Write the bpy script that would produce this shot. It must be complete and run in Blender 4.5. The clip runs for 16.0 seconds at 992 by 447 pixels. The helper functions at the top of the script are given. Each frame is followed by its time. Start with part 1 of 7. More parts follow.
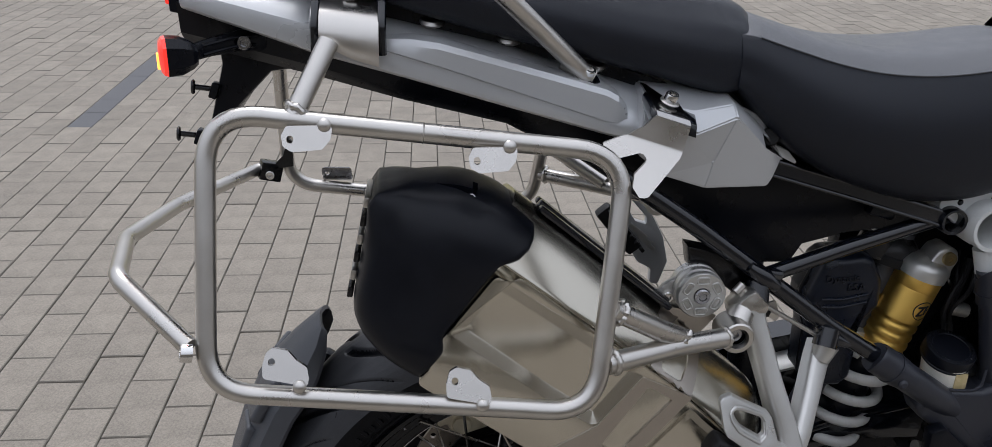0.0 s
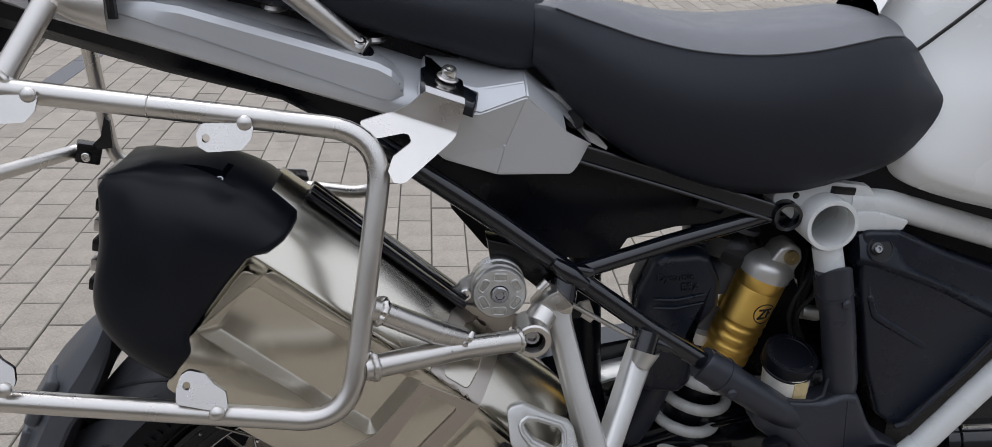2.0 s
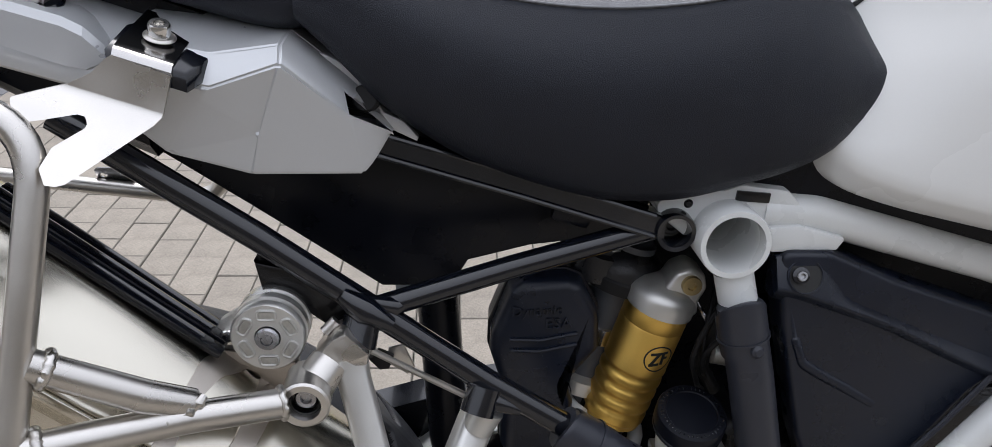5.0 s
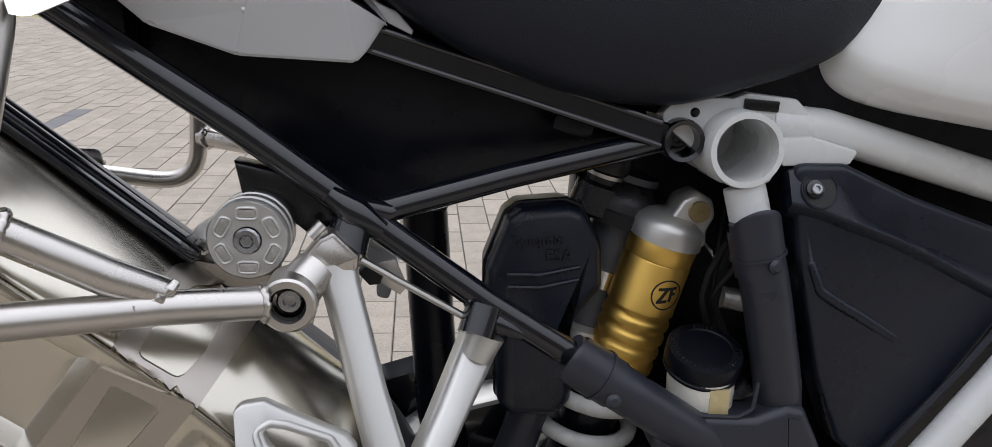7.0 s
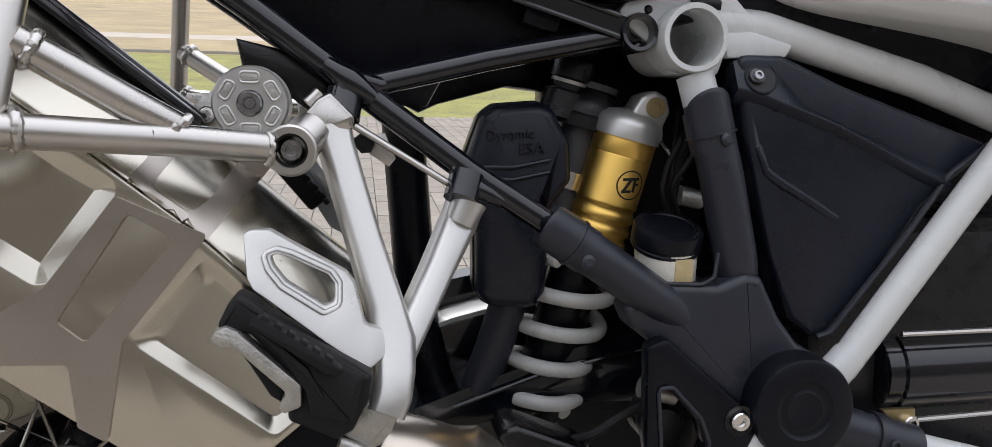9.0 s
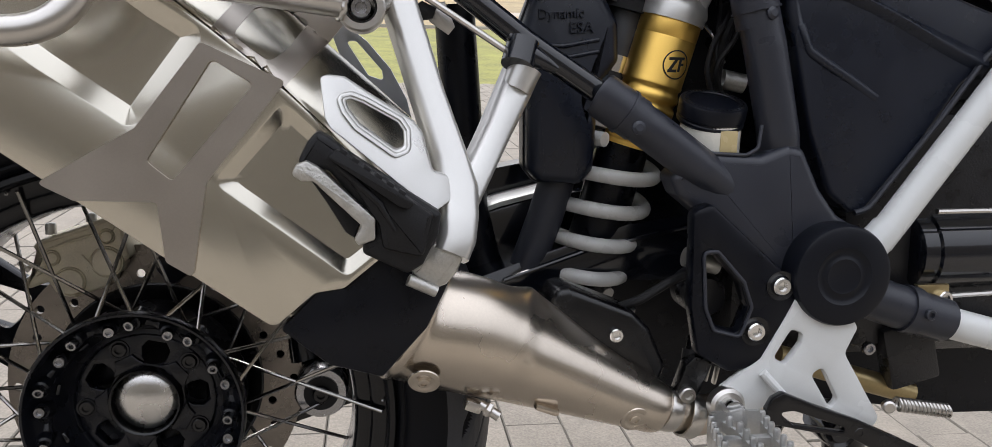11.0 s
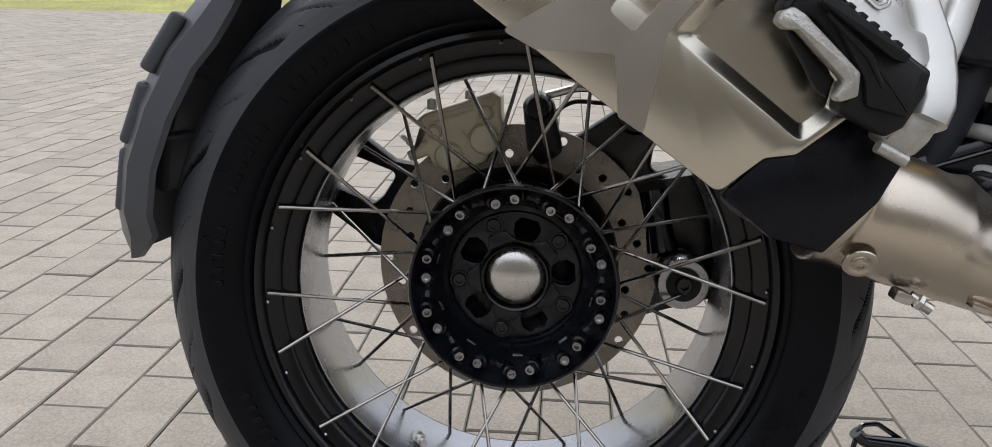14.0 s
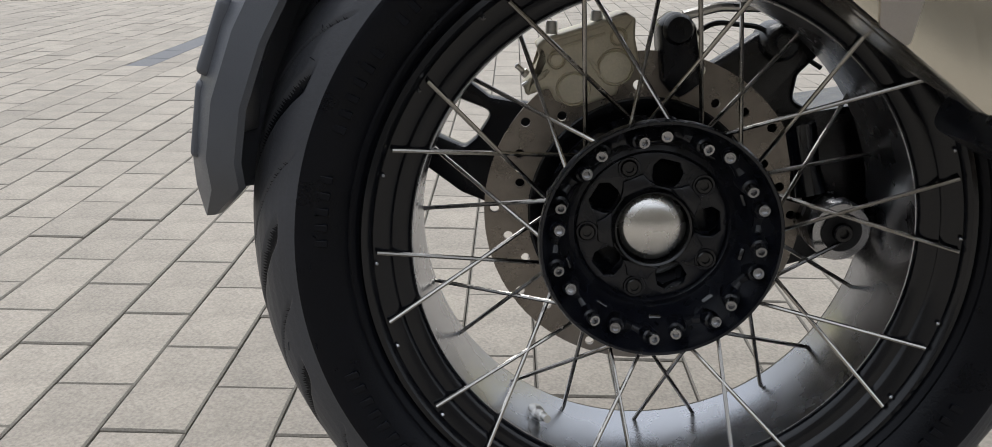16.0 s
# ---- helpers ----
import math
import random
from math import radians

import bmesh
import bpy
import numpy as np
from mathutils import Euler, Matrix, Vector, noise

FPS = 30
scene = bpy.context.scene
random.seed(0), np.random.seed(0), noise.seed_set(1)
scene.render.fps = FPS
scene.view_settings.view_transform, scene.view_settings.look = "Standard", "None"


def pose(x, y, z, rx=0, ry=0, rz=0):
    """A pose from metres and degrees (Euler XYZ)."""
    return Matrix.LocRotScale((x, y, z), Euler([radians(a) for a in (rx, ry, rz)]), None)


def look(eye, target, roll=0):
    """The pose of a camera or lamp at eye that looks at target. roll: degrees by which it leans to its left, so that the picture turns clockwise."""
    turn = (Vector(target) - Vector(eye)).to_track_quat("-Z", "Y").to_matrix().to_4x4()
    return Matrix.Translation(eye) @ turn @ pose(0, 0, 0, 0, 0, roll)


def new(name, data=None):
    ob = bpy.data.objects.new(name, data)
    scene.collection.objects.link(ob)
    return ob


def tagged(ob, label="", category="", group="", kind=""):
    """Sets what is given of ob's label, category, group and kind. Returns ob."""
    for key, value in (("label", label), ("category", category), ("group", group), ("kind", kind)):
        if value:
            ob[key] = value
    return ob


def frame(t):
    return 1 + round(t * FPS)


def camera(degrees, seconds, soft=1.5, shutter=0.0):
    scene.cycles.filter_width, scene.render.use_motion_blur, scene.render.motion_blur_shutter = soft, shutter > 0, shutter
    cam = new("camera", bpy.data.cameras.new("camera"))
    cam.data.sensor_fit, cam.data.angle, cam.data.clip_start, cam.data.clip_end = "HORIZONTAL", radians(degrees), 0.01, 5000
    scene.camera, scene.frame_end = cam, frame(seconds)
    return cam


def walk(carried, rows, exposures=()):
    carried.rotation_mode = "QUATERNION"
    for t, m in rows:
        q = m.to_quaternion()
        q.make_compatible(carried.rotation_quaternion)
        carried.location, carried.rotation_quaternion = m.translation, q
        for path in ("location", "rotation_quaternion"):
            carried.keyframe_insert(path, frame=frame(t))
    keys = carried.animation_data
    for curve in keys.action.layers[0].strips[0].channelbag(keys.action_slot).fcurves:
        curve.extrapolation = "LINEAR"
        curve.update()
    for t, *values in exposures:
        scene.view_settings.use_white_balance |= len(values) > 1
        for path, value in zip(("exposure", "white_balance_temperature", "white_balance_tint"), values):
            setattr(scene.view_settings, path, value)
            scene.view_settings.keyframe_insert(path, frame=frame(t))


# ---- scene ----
cam = camera(60.5, 16.0, 0.7)
PATH = [
    (0, -0.1171, -0.8687, 1.1402, -5.493, -24.691, 1.741),
    (0.5, -0.0786, -0.8413, 1.1158, -4.982, -24.700, 1.976),
    (1, -0.0439, -0.8249, 1.1009, -5.380, -24.635, 2.087),
    (1.5, 0.0306, -0.8158, 1.1012, -5.758, -24.803, 2.326),
    (2, 0.0936, -0.8131, 1.1075, -5.906, -25.001, 2.737),
    (2.5, 0.1499, -0.7684, 1.1065, -5.246, -25.326, 2.809),
    (3, 0.2125, -0.7022, 1.0795, -5.021, -25.373, 2.757),
    (3.5, 0.2512, -0.6480, 1.0651, -5.030, -24.822, 2.378),
    (6, 0.2938, -0.6220, 0.9855, -3.641, -25.039, 2.143),
    (6.5, 0.2772, -0.6209, 0.9465, -4.163, -23.609, 2.138),
    (7, 0.2729, -0.6370, 0.8849, -6.111, -17.467, 2.256),
    (7.5, 0.2761, -0.6545, 0.8132, -8.143, -12.974, 2.012),
    (8, 0.2684, -0.6795, 0.7855, -9.297, -11.206, 1.882),
    (8.5, 0.2536, -0.6995, 0.7605, -9.675, -10.116, 1.577),
    (9, 0.2405, -0.7232, 0.7429, -9.738, -10.976, 1.470),
    (9.5, 0.2253, -0.7398, 0.7211, -9.489, -11.192, 1.367),
    (12, 0.1890, -0.7697, 0.6474, -6.105, -14.185, 1.185),
    (12.5, 0.1692, -0.7663, 0.6394, -3.508, -14.647, 1.040),
    (13, 0.1312, -0.7531, 0.6245, -0.675, -15.256, 1.127),
    (13.5, 0.0699, -0.7516, 0.6124, 2.081, -15.871, 1.212),
    (14, 0.0302, -0.7497, 0.6007, 3.762, -16.496, 1.343),
    (14.5, 0.0154, -0.7463, 0.5926, 4.294, -17.316, 1.313),
    (15, -0.0318, -0.7149, 0.5793, 4.216, -18.466, 1.137),
    (15.5, -0.0750, -0.6912, 0.5625, 3.385, -19.318, 1.049),
    (16, -0.1263, -0.6509, 0.5608, 0.090, -19.746, 1.314),
]
walk(cam, [(t, pose(x, y, z, 90 + pitch, 0, yaw) @ pose(0, 0, 0, 0, 0, roll)) for t, x, y, z, yaw, pitch, roll in PATH],
     [(0, 0.08, 6080, 13), (2, 0.30, 6060, 13), (3.5, 0.40, 6060, 13), (6, 0.63, 6230, 14), (7.5, 0.55, 6260, 14), (9.5, 0.63, 6280, 14), (12, 0.78, 6300, 13), (14, 0.63, 6240, 12), (16, 0.64, 6180, 10)])

# ---- light: a bright overcast sky ----
world = bpy.data.worlds.new("overcast")
scene.world = world
world.use_nodes = True
wn, wl = world.node_tree.nodes, world.node_tree.links
sky = wn.new("ShaderNodeTexSky")
sky.sky_type, sky.sun_disc = "NISHITA", False
sky.sun_elevation, sky.sun_rotation = radians(58), radians(-18)
sky.air_density, sky.dust_density = 1.0, 4.0
grey = wn.new("ShaderNodeMix")
grey.data_type = "RGBA"
grey.inputs["Factor"].default_value = 0.86
grey.inputs["B"].default_value = (8.6, 8.8, 9.1, 1)
wl.new(sky.outputs["Color"], grey.inputs["A"])
# an overcast sky is about three times brighter overhead than at the horizon
coord = wn.new("ShaderNodeTexCoord")
axes = wn.new("ShaderNodeSeparateXYZ")
wl.new(coord.outputs["Generated"], axes.inputs["Vector"])
fade = wn.new("ShaderNodeMapRange")
fade.inputs["From Min"].default_value, fade.inputs["From Max"].default_value = 0.0, 1.0
fade.inputs["To Min"].default_value, fade.inputs["To Max"].default_value = 0.42, 1.35
wl.new(axes.outputs["Z"], fade.inputs["Value"])
dome = wn.new("ShaderNodeMix")
dome.data_type, dome.blend_type = "RGBA", "MULTIPLY"
dome.inputs["Factor"].default_value = 1.0
wl.new(grey.outputs["Result"], dome.inputs["A"])
wl.new(fade.outputs["Result"], dome.inputs["B"])
wl.new(dome.outputs["Result"], wn["Background"].inputs["Color"])
wn["Background"].inputs["Strength"].default_value = 0.11
sun = new("sun", bpy.data.lights.new("sun", "SUN"))
sun.data.energy, sun.data.angle, sun.data.color = 0.9, radians(25), (1.0, 0.97, 0.92)
sun.matrix_world = look((-0.6, 1.8, 3.0), (0, 0, 0))

LEAN = 3.76
YM = -0.021


# ---- materials ----
def mat(name, base, rough=0.5, metal=0.0, vary=0.12, scale=30.0, bump=0.0, bscale=400.0, coat=0.0, random_tint=0.0, island=False, rvary=0.08, stretch=None, spec=0.5, speckle=0.45):
    m = bpy.data.materials.new(name)
    m.use_nodes = True
    n, l = m.node_tree.nodes, m.node_tree.links
    b = n["Principled BSDF"]
    b.inputs["Metallic"].default_value = metal
    b.inputs["Coat Weight"].default_value = coat
    b.inputs["Coat Roughness"].default_value = 0.06
    b.inputs["Specular IOR Level"].default_value = spec
    tc = n.new("ShaderNodeTexCoord")
    src = tc.outputs["Object"]
    if stretch:
        mp = n.new("ShaderNodeMapping")
        mp.inputs["Scale"].default_value = stretch
        l.new(src, mp.inputs["Vector"])
        src = mp.outputs["Vector"]
    big = n.new("ShaderNodeTexNoise")
    big.inputs["Scale"].default_value, big.inputs["Detail"].default_value = scale, 5
    l.new(src, big.inputs["Vector"])
    fine = n.new("ShaderNodeTexNoise")
    fine.inputs["Scale"].default_value, fine.inputs["Detail"].default_value = bscale, 3
    l.new(src, fine.inputs["Vector"])
    both = n.new("ShaderNodeMath")
    both.operation = "MULTIPLY_ADD"
    both.inputs[1].default_value = speckle
    l.new(fine.outputs["Fac"], both.inputs[0])
    l.new(big.outputs["Fac"], both.inputs[2])
    ramp = n.new("ShaderNodeMapRange")
    mid = 0.5 + 0.5 * speckle
    ramp.inputs["From Min"].default_value, ramp.inputs["From Max"].default_value = mid - 0.375, mid + 0.375
    ramp.inputs["To Min"].default_value, ramp.inputs["To Max"].default_value = 1 - vary, 1 + vary
    l.new(both.outputs[0], ramp.inputs["Value"])
    mul = n.new("ShaderNodeMix")
    mul.data_type, mul.blend_type = "RGBA", "MULTIPLY"
    mul.inputs["Factor"].default_value = 1.0
    mul.inputs["A"].default_value = (*base, 1)
    if random_tint:
        oi = n.new("ShaderNodeObjectInfo")
        rr = n.new("ShaderNodeMapRange")
        rr.inputs["To Min"].default_value, rr.inputs["To Max"].default_value = 1 - random_tint, 1 + random_tint
        gi = n.new("ShaderNodeNewGeometry")
        l.new(gi.outputs["Random Per Island"] if island else oi.outputs["Random"], rr.inputs["Value"])
        mm = n.new("ShaderNodeMath")
        mm.operation = "MULTIPLY"
        l.new(rr.outputs["Result"], mm.inputs[0])
        l.new(ramp.outputs["Result"], mm.inputs[1])
        l.new(mm.outputs[0], mul.inputs["B"])
    else:
        l.new(ramp.outputs["Result"], mul.inputs["B"])
    l.new(mul.outputs["Result"], b.inputs["Base Color"])
    rg = n.new("ShaderNodeMapRange")
    rg.inputs["From Min"].default_value, rg.inputs["From Max"].default_value = 0.3, 0.7
    rg.inputs["To Min"].default_value, rg.inputs["To Max"].default_value = max(rough - rvary, 0.02), rough + rvary
    l.new(big.outputs["Fac"], rg.inputs["Value"])
    l.new(rg.outputs["Result"], b.inputs["Roughness"])
    if bump:
        bp = n.new("ShaderNodeBump")
        bp.inputs["Strength"].default_value, bp.inputs["Distance"].default_value = bump, 0.001
        l.new(fine.outputs["Fac"], bp.inputs["Height"])
        l.new(bp.outputs["Normal"], b.inputs["Normal"])
    return m


STEEL = mat("satin_steel", (0.59, 0.568, 0.535), 0.32, 1.0, 0.10, 25, 0.03, 1500)
TABM = mat("brushed_tab_steel", (0.56, 0.54, 0.51), 0.24, 1.0, 0.12, 30, 0.03, 1500)
SILENCER = mat("silencer_steel", (0.60, 0.568, 0.490), 0.22, 1.0, 0.05, 9, 0.0, 700, rvary=0.03)
STRAPM = mat("matt_steel", (0.47, 0.43, 0.385), 0.36, 1.0, 0.08, 20, 0.0, 900, rvary=0.04)
HEADERM = mat("header_steel", (0.60, 0.535, 0.455), 0.27, 1.0, 0.12, 12, 0.0, 600, rvary=0.05)
CHROME = mat("bright_steel", (0.72, 0.71, 0.69), 0.12, 1.0, 0.06, 60)
# glossy sheet steel; part of the seat's dark reflection is put into its colour
POLISHED = mat("seat_reflecting_sheet_steel", (0.42, 0.41, 0.40), 0.13, 1.0, 0.10, 30, 0.03, 1500)
ALU = mat("silver_painted_alloy", (0.59, 0.583, 0.56), 0.34, 0.75, 0.07, 20, 0.06, 1200)
CASTALU = mat("rough_cast_alloy", (0.52, 0.51, 0.48), 0.42, 0.9, 0.25, 90, 0.5, 500)
PEGM = mat("grey_peg_alloy", (0.52, 0.52, 0.51), 0.36, 0.85, 0.15, 60, 0.2, 600)
SILVERP = mat("silver_paint", (0.52, 0.53, 0.54), 0.34, 0.35, 0.05, 12, 0.05, 1500, coat=0.2)
BLACKP = mat("black_plastic", (0.0032, 0.0040, 0.0072), 0.30, 0.0, 0.3, 40, 0.10, 1400, spec=0.24)
BLACKG = mat("black_gloss_paint", (0.0035, 0.0045, 0.008), 0.16, 0.0, 0.2, 30, 0.04, 700, coat=0.55, spec=0.45)
BLACKM = mat("black_satin_metal", (0.0035, 0.0035, 0.0045), 0.22, 0.0, 0.3, 40, 0.2, 900, spec=0.5)
GREYP = mat("dark_grey_plastic", (0.0250, 0.0272, 0.0365), 0.35, 0.0, 0.15, 30, 0.2, 1200, spec=0.42)
PANELM = mat("panel_plastic", (0.0070, 0.0098, 0.0190), 0.30, 0.0, 0.2, 30, 0.2, 1500, spec=0.42)
HUGM = mat("hugger_plastic", (0.064, 0.068, 0.078), 0.40, 0.0, 0.12, 20, 0.2, 1200, spec=0.45)
BOLTM = mat("grey_zinc_bolt", (0.34, 0.34, 0.35), 0.24, 1.0, 0.2, 90)
SEATM = mat("seat_vinyl", (0.0082, 0.0102, 0.0165), 0.36, 0.0, 0.15, 40, 0.5, 1800, spec=0.32)
PIPING = mat("grey_seat_piping", (0.15, 0.155, 0.165), 0.4)
# the same vinyl on the seat's top, sky sheen put into its colour
SEATLIT = mat("sky_lit_seat_vinyl", (0.100, 0.103, 0.112), 0.42, 0.0, 0.12, 40, 0.8, 1300, spec=0.7)
RUBBER = mat("tyre_sidewall", (0.0034, 0.0039, 0.0058), 0.32, 0.0, 0.3, 25, 0.3, 500, spec=0.14)
TREAD = mat("dusty_tread", (0.036, 0.0375, 0.043), 0.46, 0.0, 0.25, 18, 0.25, 420, spec=0.4)
RUBBERB = mat("black_rubber", (0.008, 0.008, 0.009), 0.5, 0.0, 0.3, 40, 0.3, 800, spec=0.3)
WHITEP = mat("white_frame_paint", (0.66, 0.67, 0.66), 0.28, 0.0, 0.04, 15, 0.05, 700, coat=0.25)
TANKM = mat("white_bodywork_paint", (0.72, 0.72, 0.70), 0.3, 0.0, 0.02, 5, 0.0, 700, coat=0.4)
SPRINGM = mat("light_grey_spring_coat", (0.56, 0.56, 0.54), 0.3, 0.0, 0.06, 40, 0.03, 500, coat=0.3)
GOLD = mat("gold_anodised", (0.86, 0.56, 0.14), 0.40, 1.0, 0.08, 20, 0.03, 900)
CALIP = mat("champagne_caliper", (0.54, 0.49, 0.375), 0.42, 0.2, 0.2, 60, 0.4, 500)
DISCM = mat("worn_brake_disc", (0.24, 0.215, 0.19), 0.3, 1.0, 0.25, 60, 0.1, 900, stretch=(1, 1, 1))
RIMM = mat("black_rim", (0.004, 0.0045, 0.006), 0.16, 0.0, 0.2, 20, 0.04, 900, spec=0.36)
BARREL = mat("grey_rim_barrel", (0.46, 0.47, 0.50), 0.27, 1.0, 0.10, 20, 0.03, 900)
SPOKEM = mat("spoke_steel", (0.36, 0.345, 0.32), 0.2, 1.0, 0.12, 60)
RESERV = mat("milky_reservoir", (0.76, 0.74, 0.66), 0.3, 0.0, 0.05, 30)
FLUID = mat("brake_fluid_window", (0.52, 0.42, 0.22), 0.3, 0.0, 0.1, 30)
CAPM = mat("cap_plastic", (0.0044, 0.0054, 0.0092), 0.36, 0.0, 0.2, 30, 0.10, 1400, spec=0.24)
HUBM = mat("hub_satin_black", (0.0045, 0.0052, 0.0085), 0.27, 0.0, 0.25, 40, 0.2, 900, spec=0.45)
HUBCAP = mat("turned_steel_cap", (0.66, 0.65, 0.63), 0.26, 1.0, 0.08, 40, 0.03, 900)
# printed marks and seams; also painted shade in slots, a groove and a recess
INKSHADE = mat("black_print_and_shade", (0.01, 0.01, 0.01), 0.5)
ENGINE = mat("dark_engine_casting", (0.008, 0.008, 0.010), 0.3, 0.0, 0.4, 50, 0.4, 500, spec=0.5)
BRASS = mat("brassy_metal", (0.42, 0.33, 0.17), 0.35, 0.9, 0.2, 40)
PAVER = mat("concrete_paver", (0.272, 0.241, 0.199), 0.85, 0.0, 0.26, 16, 1.0, 260, random_tint=0.07, speckle=1.3)
PAVERF = mat("concrete_pavers_joined", (0.272, 0.241, 0.199), 0.85, 0.0, 0.26, 16, 1.0, 260, random_tint=0.10, island=True, speckle=1.3)
# paver sides and bevels: joint dirt, plus the bevel's shade put into the colour
PAVERE = mat("dirty_shaded_paver_edge", (0.19, 0.173, 0.145), 0.9, 0.0, 0.3, 30, 0.9, 330, speckle=1.0)
PAVERD = mat("dark_concrete_paver", (0.13, 0.13, 0.135), 0.85, 0.0, 0.13, 16, 0.8, 330, random_tint=0.08)
JOINT = mat("joint_sand", (0.098, 0.089, 0.073), 0.95, 0.0, 0.35, 60, 0.6, 300, speckle=1.0)
GRASS = mat("mown_grass", (0.245, 0.240, 0.066), 0.9, 0.0, 0.5, 1.6, 0.8, 24, speckle=1.0)
FIELD = mat("dry_field", (0.36, 0.285, 0.165), 0.95, 0.0, 0.4, 0.6, 0.4, 12)
TRACK = mat("pale_track", (0.46, 0.41, 0.34), 0.9, 0.0, 0.15, 2, 0.3, 40)
REDL = mat("red_lamp_lens", (0.75, 0.03, 0.02), 0.15, 0.0, 0.03, 20, coat=0.5)
AMBER = mat("lit_amber_core", (0.95, 0.30, 0.05), 0.2)
for m_, c_, s_ in ((REDL, (1.0, 0.05, 0.03, 1), 0.7), (AMBER, (1.0, 0.35, 0.06, 1), 2.2)):
    pb = m_.node_tree.nodes["Principled BSDF"]
    pb.inputs["Emission Color"].default_value, pb.inputs["Emission Strength"].default_value = c_, s_


# ---- builders ----
def obj(name, bm, material, parent=None, label="", smooth=35, recalc=True):
    if recalc:
        bmesh.ops.recalc_face_normals(bm, faces=bm.faces)
    me = bpy.data.meshes.new(name)
    bm.to_mesh(me)
    bm.free()
    for p in me.polygons:
        p.use_smooth = True
    me.set_sharp_from_angle(angle=radians(smooth))
    me.materials.append(material)
    ob = new(name, me)
    if parent is not None:
        ob.parent = parent
    if label:
        tagged(ob, label)
    return ob


def part(name, bm, material, parent, label="", smooth=35):
    return obj(name, bm, material, parent, label, smooth)


def ring_faces(bm, rings, closed=True, caps=True):
    vs = [[bm.verts.new(p) for p in r] for r in rings]
    k = len(vs[0])
    for a, b in zip(vs, vs[1:]):
        for i in range(k if closed else k - 1):
            bm.faces.new((a[i], a[(i + 1) % k], b[(i + 1) % k], b[i]))
    if caps and closed:
        bm.faces.new(vs[0][::-1])
        bm.faces.new(vs[-1])
    return vs


def fillet(pts, radius, closed=False, steps=7):
    """The corners of a line of points, rounded."""
    pts = [Vector(p) for p in pts]
    n, out = len(pts), []
    for i, p in enumerate(pts):
        if not closed and i in (0, n - 1):
            out.append(p)
            continue
        a, b = pts[i - 1] - p, pts[(i + 1) % n] - p
        ang = a.angle(b) if a.length > 1e-6 and b.length > 1e-6 else math.pi
        if ang > radians(176):
            out.append(p)
            continue
        d = min(radius / math.tan(ang / 2), 0.48 * a.length, 0.48 * b.length)
        p0, p1 = p + a.normalized() * d, p + b.normalized() * d
        for k in range(steps + 1):
            u = k / steps
            out.append(p0 * (1 - u) ** 2 + p * 2 * u * (1 - u) + p1 * u * u)
    return out


def tube_bm(pts, r, closed=False, sides=16, bm=None, r_in=0.0):
    bm = bm or bmesh.new()
    pts = [Vector(p) for p in pts]
    n = len(pts)
    rad = r if hasattr(r, "__len__") else [r] * n
    tang = []
    for i in range(n):
        a = pts[i - 1] if (i or closed) else pts[i]
        b = pts[(i + 1) % n] if (i < n - 1 or closed) else pts[i]
        tang.append((b - a).normalized())
    up = Vector((0, 1, 0)) if abs(tang[0].y) < 0.9 else Vector((1, 0, 0))
    nrm = (up - tang[0] * up.dot(tang[0])).normalized()
    rings = []
    for i in range(n):
        nrm = (nrm - tang[i] * nrm.dot(tang[i])).normalized()
        bi = tang[i].cross(nrm)
        rings.append([pts[i] + (nrm * math.cos(a) + bi * math.sin(a)) * rad[i] for a in (2 * math.pi * k / sides for k in range(sides))])
    if closed:
        # close the loop by matching the turn of the last ring
        vs = [[bm.verts.new(p) for p in q] for q in rings]
        best = min(range(sides), key=lambda s: sum((vs[0][(k + s) % sides].co - vs[-1][k].co).length for k in range(0, sides, 4)))
        for i in range(n):
            a, b = vs[i], vs[(i + 1) % n]
            s = best if i == n - 1 else 0
            for k in range(sides):
                bm.faces.new((a[k], a[(k + 1) % sides], b[(k + 1 + s) % sides], b[(k + s) % sides]))
    else:
        ring_faces(bm, rings)
    return bm


def lathe_bm(profile, centre, axis=(0, 1, 0), sides=48, closed=False, bm=None):
    """Revolves (radius, along) pairs round an axis through centre. closed: the profile is a loop."""
    bm = bm or bmesh.new()
    ax = Vector(axis).normalized()
    u = ax.orthogonal().normalized()
    if abs(ax.y) > 0.99:
        u = Vector((1, 0, 0))
    v = ax.cross(u)
    c = Vector(centre)
    rings = []
    for k in range(sides):
        a = 2 * math.pi * k / sides
        d = u * math.cos(a) + v * math.sin(a)
        rings.append([bm.verts.new(c + d * r + ax * h) for r, h in profile])
    m = len(profile)
    for k in range(sides):
        a, b = rings[k], rings[(k + 1) % sides]
        for i in range(m if closed else m - 1):
            bm.faces.new((a[i], a[(i + 1) % m], b[(i + 1) % m], b[i]))
    bmesh.ops.remove_doubles(bm, verts=bm.verts, dist=1e-6)
    return bm


def disc_profile(r, h, bev=0.0015, inner=0.0):
    """A round thing from along=0 to along=h with bevelled edges."""
    return [(inner, 0), (r - bev, 0), (r, bev * (1 if h > 0 else -1)), (r, h - bev * (1 if h > 0 else -1)), (r - bev, h), (inner, h)]


